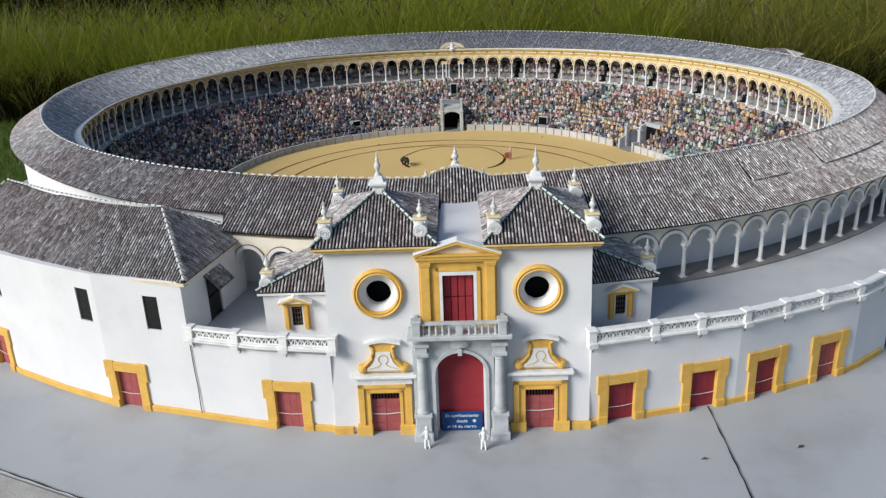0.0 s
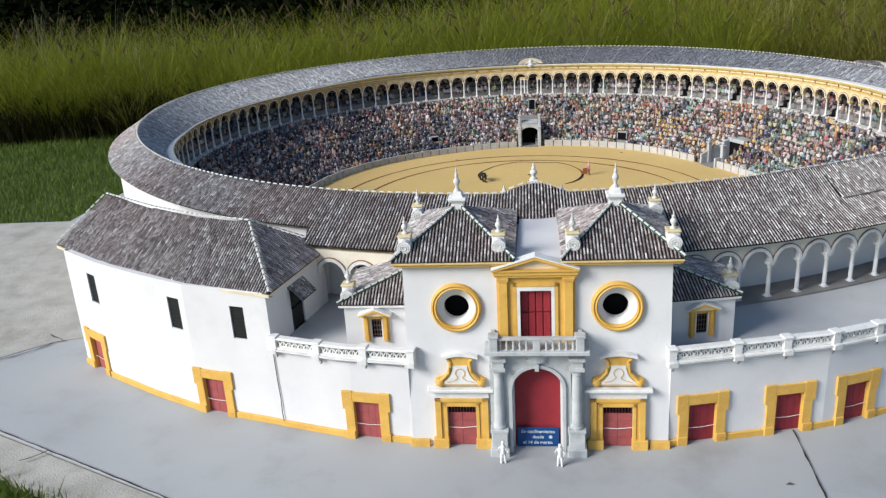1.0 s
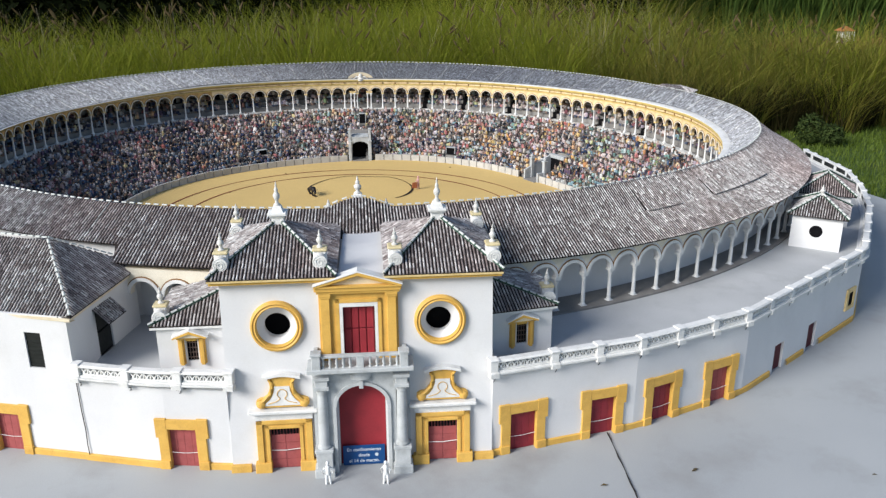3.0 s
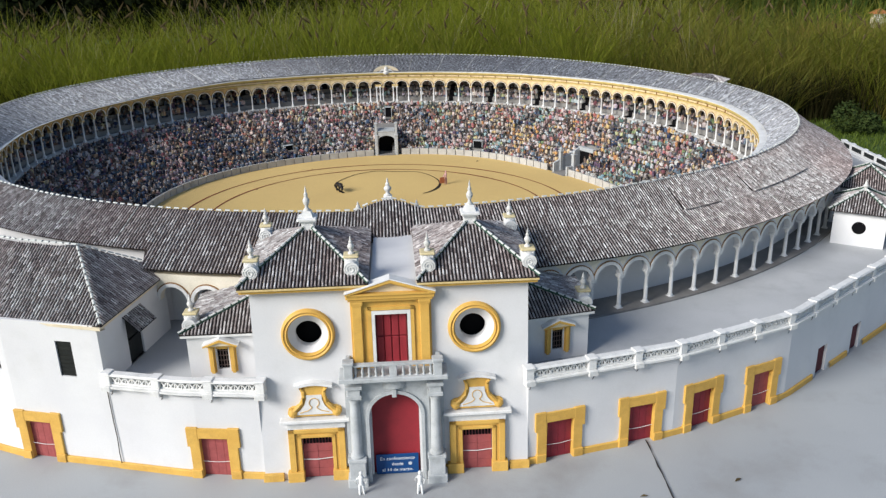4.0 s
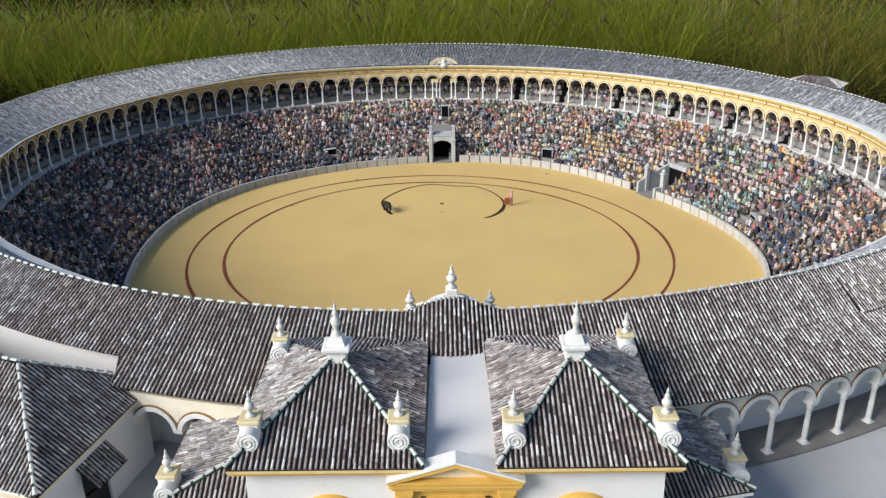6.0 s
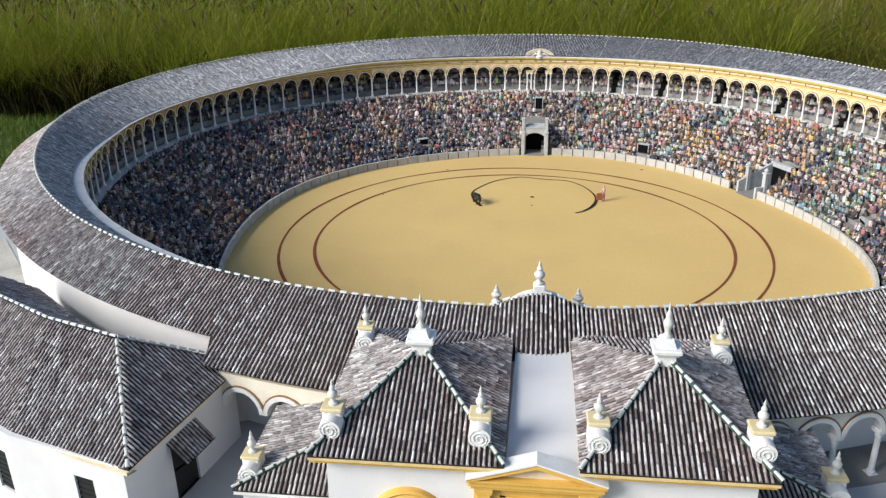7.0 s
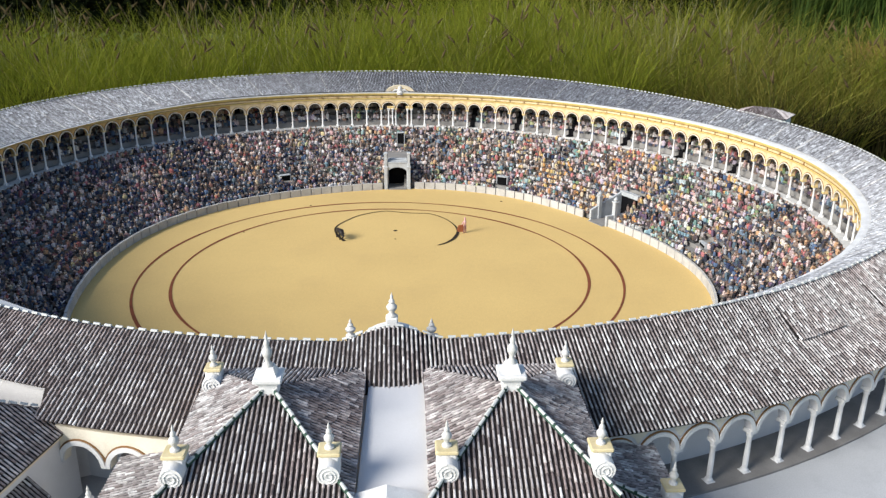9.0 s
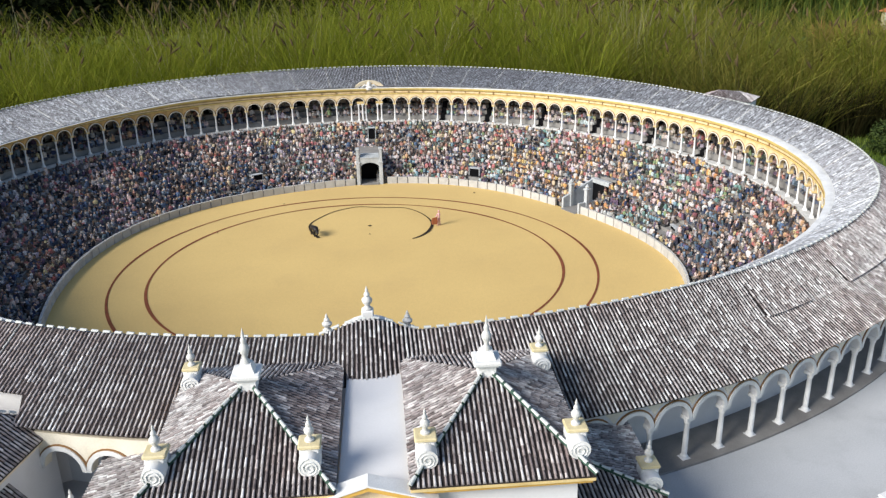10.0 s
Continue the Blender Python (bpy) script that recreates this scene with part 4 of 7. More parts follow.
wv.strip([[at_ring(outer(t)[0], t, outer(t)[1] + 0.002) for t in TW], [at_ring(r_ridge(t), t, ridge_z(t) + bump_z(t) - 0.002) for t in TW], [at_ring(r_in(t) + lip(t), t, settle(EAVE_Z, t) + 0.002) for t in TW]])
part("raised_roof", wv, BED, roof, recalc=False)

# outer wall
b = Buf()
wall_r = lambda t: outer(t)[0] - (0.03 if ((math.degrees(t) + 180) % 360 - 180) < STEP_ANGLE or math.sin(t) > -0.1 else 0.120)
b.strip([[at_ring(wall_r(t), t, 0.0) for t in TM], [at_ring(wall_r(t), t, outer(t)[1] + 0.012) for t in TM], [at_ring(wall_r(t) - 0.015, t, outer(t)[1] + 0.014) for t in TM], [at_ring(wall_r(t) - 0.015, t, 0.0) for t in TM]], True)
part("outer_wall", b, WHITE, ring, recalc=False)
b = Buf()
b.strip([[at_ring(outer(t)[0] - 0.045, t, outer(t)[1] - 0.012) for t in TM], [at_ring(outer(t)[0] - 0.010, t, outer(t)[1] - 0.013) for t in TM], [at_ring(outer(t)[0] - 0.004, t, outer(t)[1] - 0.008) for t in TM], [at_ring(outer(t)[0] - 0.028, t, outer(t)[1] - 0.004) for t in TM]], True)
part("eaves_moulding", b, FRIEZE, ring, recalc=False)
# the white end of the stepped eave
ts = radians(STEP_ANGLE)
for t, e in ((ts + 0.002, 0),):
    r0 = r_ridge(t) + 0.11
    r1 = r_ridge(t) + 0.205
    b = Buf()
    b.add([at_ring(r0, t, 0.40), at_ring(r1, t, 0.40), at_ring(r1, t, 0.486), at_ring(r0, t, 0.540)] + [at_ring(r0, t + 0.006, 0.40), at_ring(r1, t + 0.006, 0.40), at_ring(r1, t + 0.006, 0.486), at_ring(r0, t + 0.006, 0.540)], [(0, 1, 2, 3), (7, 6, 5, 4), (0, 3, 7, 4), (1, 5, 6, 2), (3, 2, 6, 7), (0, 4, 5, 1)])
    part("eave_end", b, WHITE, ring)

# outer arcade on the terrace
col = Buf()
col.cbox(-0.012, 0.012, -0.012, 0.012, 0.0, 0.007, 0.001)
col.lathe([(0.010, 0.007), (0.010, 0.011), (0.0070, 0.014), (0.0068, 0.055), (0.0062, 0.095), (0.0085, 0.098), (0.0080, 0.102), (0.0105, 0.109)], 12)
col.cbox(-0.0125, 0.0125, -0.0125, 0.0125, 0.109, 0.118, 0.001)
COL_OUT = col.mesh("arcade_column", TRIM_WHITE, 40)
ab = arch_panel(0.105, 0.118, 0.205, 0.0435, 0.022, 14)
AR_OUT = ab.mesh("arcade_arch", WHITE, 30)
TR_OUT = arch_ring(Buf(), 0.0425, 0.0522, 0.118, -0.016, -0.010, 14).mesh("arch_moulding", TRIM_WHITE, 40)


LINE_OUT = arch_ring(Buf(), 0.0520, 0.0555, 0.118, -0.0135, -0.0105, 14).mesh("arch_line", LINE_BROWN, 40)
SPANDREL = Buf().prism([(-0.030, 0.182), (0.030, 0.182), (0.012, 0.166), (0.0, 0.150), (-0.012, 0.166)], -0.0125, -0.0105).mesh("spandrel_panel", PALE)
fix_normals(SPANDREL)


AR_LEFT = arch_panel(0.105, 0.118, 0.196, 0.042, 0.022, 14).mesh("arcade_arch", PALE, 30)


def arcade(angles, inset=0.018, tall=1.0, columns=True):
    P = [Vector(at_ring(outer(t)[0] - inset, t, TERR_Z - (0 if columns else 0.015))) for t in angles]
    for i, p in enumerate(P):
        d = P[min(i + 1, len(P) - 1)] - P[max(i - 1, 0)]
        if columns:
            piece("arcade_column", COL_OUT, Matrix.Translation(p) @ Matrix.Rotation(math.atan2(d.y, d.x), 4, "Z") @ Matrix.Diagonal((1, 1, tall, 1)), ring)
        if i:
            c = p - P[i - 1]
            m = Matrix.Translation((p + P[i - 1]) / 2) @ Matrix.Rotation(math.atan2(c.y, c.x), 4, "Z") @ Matrix.Diagonal((c.length / 0.105 * (1.0 if columns else 1.015), 1, tall, 1))
            a = piece("arcade_arch", AR_OUT if columns else AR_LEFT, m, ring)
            piece("arch_moulding", TR_OUT, Matrix.Identity(4), a)
            piece("arch_line", LINE_OUT, Matrix.Identity(4), a)
        if columns:
            piece("spandrel_panel", SPANDREL, Matrix.Translation(p) @ Matrix.Rotation(math.atan2(d.y, d.x), 4, "Z") @ Matrix.Diagonal((1, 1, tall, 1)), ring)


th0, step = radians(-73.0), radians(2.70)
arcade([th0 + step * k for k in range(-2, 17)], 0.030, 1.07)
thl = angle_of(-0.722, 0.45)
arcade([thl + 0.0505 * k for k in range(0, 5)], 0.022, 1.15, False)

# the inner crest over the royal box, and the near one behind the ridge
b = Buf()
seg = 14
outl = [(0.083 * math.cos(math.pi * i / seg), 0.052 * math.sin(math.pi * i / seg)) for i in range(seg + 1)]
inn2 = [(0.060 * math.cos(math.pi * i / seg), 0.036 * math.sin(math.pi * i / seg)) for i in range(seg + 1)]
b.strip([[(x, -0.02, z) for x, z in inn2], [(x, -0.026, z) for x, z in outl], [(x, 0.0, z) for x, z in outl], [(x, 0.0, z) for x, z in inn2]])
crest = part("crest", b, CREAM, ring, "curved pediment with pale stone ornament")
crest.matrix_basis = Matrix.Translation((-0.01, 4.53, 0.523)) @ Matrix.Diagonal((1.28, 1.1, 1.25, 1))
b = Buf()
b.prism(inn2, -0.014, 0.0)
part("crest_back", b, OCHRE, crest)
b = Buf()
b.lathe([(0.018, 0), (0.022, 0.012), (0.012, 0.022), (0.014, 0.030), (0.010, 0.038), (0.006, 0.046), (0.0001, 0.050)], 10, (0, -0.022, 0.0))
for s in (-1, 1):
    b.tube([(0, -0.022, 0.018), (0.025 * s, -0.024, 0.026), (0.050 * s, -0.024, 0.010)], [0.009, 0.007, 0.003], 6)
part("ornament", b, WEATHERED, crest, "", 50)

# main gate to the sand under the royal box
pb = arch_panel(0.150, 0.112, 0.180, 0.064, 0.03, 12, foot=0.0, rise=0.040)
royal = part("sand_gate", pb, STONE, ring, "grey stone arched gate to the sand", joined=True)
royal.matrix_basis = Matrix.Translation((-0.026, 3.925, 0.0))
for s in (-1, 1):
    b = Buf()
    b.cbox(s * 0.074 - 0.011, s * 0.074 + 0.011, -0.022, 0.016, 0, 0.150, 0.002)
    b.cbox(s * 0.074 - 0.014, s * 0.074 + 0.014, -0.025, 0.019, 0.150, 0.158, 0.002)
    b.cbox(s * 0.074 - 0.009, s * 0.074 + 0.009, -0.020, 0.014, 0.158, 0.240, 0.002)
    b.cbox(s * 0.074 - 0.012, s * 0.074 + 0.012, -0.023, 0.017, 0.240, 0.248, 0.002)
    part("pier", b, STONE, royal)
    b = Buf()
    b.box(s * 0.063 - 0.004, s * 0.063 + 0.004, 0.016, 0.33, 0, 0.179)
    part("passage_wall", b, STONE, royal)
for k in range(3):
    b = Buf()
    b.cbox(-0.062, 0.062, -0.018 + 0.022 * k, 0.004 + 0.022 * k, 0.1805, 0.187 + 0.007 * k, 0.0015)
    part("step", b, STONE, royal)
b = Buf()
b.box(-0.067, 0.067, 0.05, 0.33, 0.1805, 0.186)
part("landing", b, SEAT, royal)
# black panel across the passage as its unlit depth
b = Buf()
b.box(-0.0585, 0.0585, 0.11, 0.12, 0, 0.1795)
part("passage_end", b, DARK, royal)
b = Buf()
b.box(-0.0585, 0.0585, -0.03, 0.1095, 0.0, 0.0105)
part("passage_floor", b, SEAT, royal)
# side gate cut through the seats
def corridor(d, half, length, h0, h1, label):
    t = radians(d)
    p = at_ring(r_bar(t) - 0.005, t, 0.0)
    m = Matrix.Translation(p) @ Matrix.Rotation(t - math.pi / 2, 4, "Z")
    b = Buf()
    for s in (-1, 1):
        x0, x1 = sorted((s * half, s * (half + 0.014)))
        b.add([(x0, 0, 0), (x1, 0, 0), (x1, length, 0), (x0, length, 0), (x0, 0, h0), (x1, 0, h0), (x1, length, h1 - 0.085 * (s > 0)), (x0, length, h1 - 0.085 * (s > 0))], [(3, 2, 1, 0), (4, 5, 6, 7), (0, 1, 5, 4), (1, 2, 6, 5), (2, 3, 7, 6), (3, 0, 4, 7)])
    o = part("gate_corridor", b, STONE, ring, label)
    o.matrix_basis = m
    for s in (-1, 1):
        b = Buf()
        b.cbox(s * (half + 0.006) - 0.012, s * (half + 0.006) + 0.012, 0.05, 0.075, 0, h0 + 0.07, 0.002)
        b.cbox(s * (half + 0.006) - 0.016, s * (half + 0.006) + 0.016, 0.046, 0.079, h0 + 0.07, h0 + 0.078, 0.002)
        b.lathe([(0.010, h0 + 0.078), (0.013, h0 + 0.09), (0.004, h0 + 0.1), (0.0001, h0 + 0.108)], 8, (s * (half + 0.006), 0.0625, 0))
        part("gate_pier", b, STONE, o)
    # black panel under the lintel, painted for the shade beyond
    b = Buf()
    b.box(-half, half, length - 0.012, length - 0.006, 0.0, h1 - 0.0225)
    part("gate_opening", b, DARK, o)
    b = Buf()
    b.box(-half - 0.014, half + 0.014, length - 0.016, length + 0.012, h1 - 0.022, h1 + 0.003)
    part("gate_lintel", b, STONE, o)
    b = Buf()
    b.box(-half, half, -0.02, length - 0.012, 0.0, 0.0095)
    part("gate_floor", b, SEAT, o)


corridor(26.9, 0.062, 0.235, 0.068, 0.15, "grey walled gate passage cut through the seats")


def vomitory(x, y, z, w, h, deep=0.03):
    t = angle_of(x, y)
    b = Buf()
    for s in (-1, 1):
        b.box(s * w / 2 - 0.002, s * w / 2 + 0.002, -0.001, 0.04, -0.01, h)
    b.box(-w / 2 - 0.002, w / 2 + 0.002, -0.003, deep, h, h + 0.003)
    o = part("vomitory", b, STONE, ring, "small grey stone entrance among the seats")
    o.matrix_basis = Matrix.Translation((x, y, z)) @ Matrix.Rotation(t - math.pi / 2, 4, "Z")
    # black panel just inside the entrance in place of its deep shade
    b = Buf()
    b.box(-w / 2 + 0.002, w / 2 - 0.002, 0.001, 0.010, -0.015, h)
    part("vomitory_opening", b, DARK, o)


VOMS = [(-0.745, 3.885, 0.066, 0.072, 0.040), (0.645, 3.830, 0.070, 0.070, 0.036), (-0.006, 4.325, 0.205, 0.050, 0.083), (1.52, 2.60, 0.068, 0.075, 0.020, 0.06)]
for v in VOMS:
    vomitory(*v)

# ---- spectators ----
crowd = Buf()
rc = random.Random(3)


def figure(x, y, z, t, big=1.0, gallery=False):
    """A plain seated peg: lap, tapered body and a round head."""
    patch = noise.noise((x * 6.0, y * 6.0, 1.7)) + 0.5 * noise.noise((x * 15.0, y * 15.0, 4.1)) + rc.gauss(0, 0.13)
    tint = noise.noise((x * 7.0, y * 7.0, 8.3)) + rc.gauss(0, 0.08)
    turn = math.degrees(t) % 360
    # past 112 degrees mostly the blue palette, darkened for that side's shade
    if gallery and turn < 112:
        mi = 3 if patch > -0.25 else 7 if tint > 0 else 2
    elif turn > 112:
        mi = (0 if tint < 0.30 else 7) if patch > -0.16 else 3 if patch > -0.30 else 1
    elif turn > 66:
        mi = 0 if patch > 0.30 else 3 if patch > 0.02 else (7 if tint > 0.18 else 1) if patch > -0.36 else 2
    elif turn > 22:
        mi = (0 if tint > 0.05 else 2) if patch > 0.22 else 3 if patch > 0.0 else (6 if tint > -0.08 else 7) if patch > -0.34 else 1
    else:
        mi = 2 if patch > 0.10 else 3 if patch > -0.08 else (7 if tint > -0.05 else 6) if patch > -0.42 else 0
    k = big * rc.uniform(1.15, 1.9)
    a0 = rc.uniform(-1.0, 1.0)
    c, s = math.cos(t + a0), math.sin(t + a0)
    put = lambda a, d, h: (x + c * d - s * a, y + s * d + c * a, z + h)
    w, dp, h = 0.0060 * k * rc.uniform(0.85, 1.25), 0.0046 * k, rc.uniform(0.011, 0.022) * k
    ln, fw = rc.uniform(-0.006, 0.006), rc.uniform(-0.007, 0.004)
    lp = 0.006 * k
    crowd.add([put(-w, -0.012 * k, 0), put(w, -0.012 * k, 0), put(w, 0, 0), put(-w, 0, 0), put(-w * 0.8, -0.010 * k, lp), put(w * 0.8, -0.010 * k, lp), put(w, 0, lp), put(-w, 0, lp)], [(4, 5, 6, 7), (0, 1, 5, 4), (1, 2, 6, 5), (3, 0, 4, 7)], 5)
    vs = []
    for q, kw, kd in ((0.0, 0.95, 1.0), (0.45, 1.0, 1.1), (0.8, 1.12, 0.95), (1.0, 0.55, 0.5)):
        for a, d in ((-1, -0.35), (-0.35, -1), (0.35, -1), (1, -0.35), (0.8, 0.8), (-0.8, 0.8)):
            vs.append(put(a * w * kw + ln * q, d * dp * kd + fw * q, 0.002 + h * q))
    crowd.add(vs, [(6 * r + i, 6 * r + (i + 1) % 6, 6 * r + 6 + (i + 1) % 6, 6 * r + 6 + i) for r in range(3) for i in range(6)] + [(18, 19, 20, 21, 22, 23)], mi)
    for e in ((-1, 1) if rc.random() < 0.3 else (rc.choice((-1, 1)),)):
        up = rc.uniform(-0.2, 1.1)
        p, o = (e * w * 1.05 + ln, fw, h * 0.8), (e * w * rc.uniform(1.2, 2.0), -0.008 * k, h * (0.45 + 0.6 * up))
        crowd.add([put(p[0], p[1], p[2]), put(p[0] + 0.0022 * k, p[1], p[2] - 0.003), put(o[0] + 0.002 * k, o[1], o[2]), put(o[0], o[1], o[2] + 0.002)], [(0, 1, 2, 3)], mi)
    q = 0.0034 * k
    cc = h + 0.002 + q * 0.9
    r6 = [(math.cos(a_), math.sin(a_)) for a_ in [math.pi / 3 * i for i in range(6)]]
    crowd.add([put(ln + q * 0.95 * a, fw + q * 0.95 * d, cc - q * 0.3) for a, d in r6] + [put(ln + q * 0.8 * a, fw + q * 0.8 * d, cc + q * 0.55) for a, d in r6] + [put(ln, fw, cc + q * 1.1), put(ln, fw, cc - q)], [(i, (i + 1) % 6, 6 + (i + 1) % 6, 6 + i) for i in range(6)] + [(6 + i, 6 + (i + 1) % 6, 12) for i in range(6)] + [((i + 1) % 6, i, 13) for i in range(6)], 4)


def taken(x, y):
    for vx, vy, _, w, *_h in VOMS:
        if math.hypot(x - vx, y - vy) < w * 0.62 + 0.01:
            return True
    return abs(x + 0.018) < 0.085 and 3.8 < y < 4.16


for k in range(ROWS_N):
    n = int(2 * math.pi * (1.50 + 0.45 * k / ROWS_N) / 0.0165)
    for i in range(n):
        t = 2 * math.pi * (i + rc.uniform(-0.3, 0.3)) / n
        r, z = seat_row(k, t)
        r += rc.uniform(0.004, 0.026)
        if near_gate(t, r, 0.004) and (abs(math.degrees(t) - 26.5) > 10 or k < 6) and not (60 < math.degrees(t) < 120 and k > 3):
            continue
        x, y, _ = at_ring(r, t, 0)
        if taken(x, y) or rc.random() < 0.03:
            continue
        figure(x, y, z, t)
for k in range(3):
    n = int(2 * math.pi * 2.0 / 0.0155)
    for i in range(n):
        if rc.random() < 0.06:
            continue
        t = 2 * math.pi * (i + rc.uniform(-0.3, 0.3)) / n
        if any(abs(math.degrees(t) - d) < 0.9 for d in DOORWAYS + STAIRWAYS):
            continue
        x, y, _ = at_ring(r_in(t) + 0.022 + 0.045 * k + rc.uniform(-0.006, 0.010), t, 0)
        figure(x, y, 0.334 + 0.033 * k, t, 1.2, True)
solo("spectator_figurines", crowd, [CLOTH_BLUE_SHADED, CLOTH_WARM, CLOTH_GREEN, CLOTH_PALE, HEADS, TROUSERS, CLOTH_ORANGE, CLOTH_ROSE], "thousands of tiny painted peg figures packed on the seats", "figurines", kind="stuff", recalc=False)

# ---- gatehouse ----
gh = thing("gatehouse", (0.01, 0.2, 0), "white gatehouse with two tiled pavilions and ochre trim", "building")


def grid_wall(b, xs, zs, holes, y0, y1, mi=0):
    """Wall cells between break lines, but for those whose middle lies in a hole."""
    for x0, x1 in zip(xs, xs[1:]):
        for z0, z1 in zip(zs, zs[1:]):
            cx, cz = (x0 + x1) / 2, (z0 + z1) / 2
            if not any(a < cx < c and d < cz < e for a, c, d, e in holes):
                b.box(x0, x1, y0, y1, z0, z1, mi)


OCX, OCZ, OCS = 0.2245, 0.433, 0.078
holes = []
for s in (-1, 1):
    holes.append((s * OCX - OCS, s * OCX + OCS, OCZ - OCS, OCZ + OCS))
    wx = -0.2205 if s < 0 else 0.228
    holes.append((wx - 0.042, wx + 0.042, 0.0, 0.132))
holes += [(-0.05, 0.05, 0.333, 0.492), (-0.066, 0.066, 0.0, 0.268)]
xs = sorted({-0.372, 0.372} | {v for h in holes for v in h[:2]})
zs = sorted({0.0, 0.56} | {v for h in holes for v in h[2:]})
b = Buf(True)
grid_wall(b, xs, zs, holes, 0.0, 0.02)
for s in (-1, 1):
    n = 48
    circ = [(math.cos(2 * math.pi * i / n), math.sin(2 * math.pi * i / n)) for i in range(n)]
    sq = [(c / max(abs(c), abs(q)), q / max(abs(c), abs(q))) for c, q in circ]
    cx = s * OCX
    b.strip([[(cx + OCS * c, 0.0, OCZ + OCS * q) for c, q in sq], [(cx + 0.056 * c, 0.0, OCZ + 0.056 * q) for c, q in circ], [(cx + 0.036 * c - 0.002, 0.026, OCZ + 0.036 * q - 0.010) for c, q in circ], [(cx + 0.036 * c - 0.002, 0.045, OCZ + 0.036 * q - 0.010) for c, q in circ]], True)
ap = arch_panel(0.132, 0.205, 0.268, 0.0655, 0.02, 16, rise=0.059)
b.add([(x, y + 0.01, z) for x, y, z in ap.v], ap.f)
part("front_wall", b, WHITE, gh, joined=True)
b = Buf()
for s in (-1, 1):
    b.box(min(s * 0.371, s * 0.351), max(s * 0.371, s * 0.351), 0.012, 0.46, 0.0, 0.559)
b.box(-0.35, 0.35, 0.44, 0.46, 0.0, 0.52)
b.box(-0.351, 0.351, 0.02, 0.44, 0.535, 0.553)
part("side_wall", b, WHITE, gh, joined=True)
# black sheet added for the unlit inside seen through the oculi
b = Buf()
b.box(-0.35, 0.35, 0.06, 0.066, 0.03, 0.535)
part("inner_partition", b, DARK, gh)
b = Buf()
b.add([(-0.054, 0.0, 0.562), (0.078, 0.0, 0.562), (0.070, 0.40, 0.566), (-0.048, 0.40, 0.566), (-0.054, 0.0, 0.554), (0.078, 0.0, 0.554), (0.070, 0.40, 0.554), (-0.048, 0.40, 0.554)], [(0, 1, 2, 3), (7, 6, 5, 4), (0, 4, 5, 1), (2, 6, 7, 3), (1, 5, 6, 2), (3, 7, 4, 0)])
part("flat_roof", b, WHITE, gh, "white flat strip of roof between the pavilions")

# oculi
for s in (-1, 1):
    b = Buf(True)
    b.lathe([(0.0545, 0.0), (0.0545, 0.006), (0.058, 0.012), (0.062, 0.0095), (0.066, 0.013), (0.071, 0.010), (0.0725, 0.0)], 48, (s * OCX, 0.0, OCZ), "y", closed=False)
    part("oculus_frame", b, OCHRE, gh, "round ochre window moulding", 35)

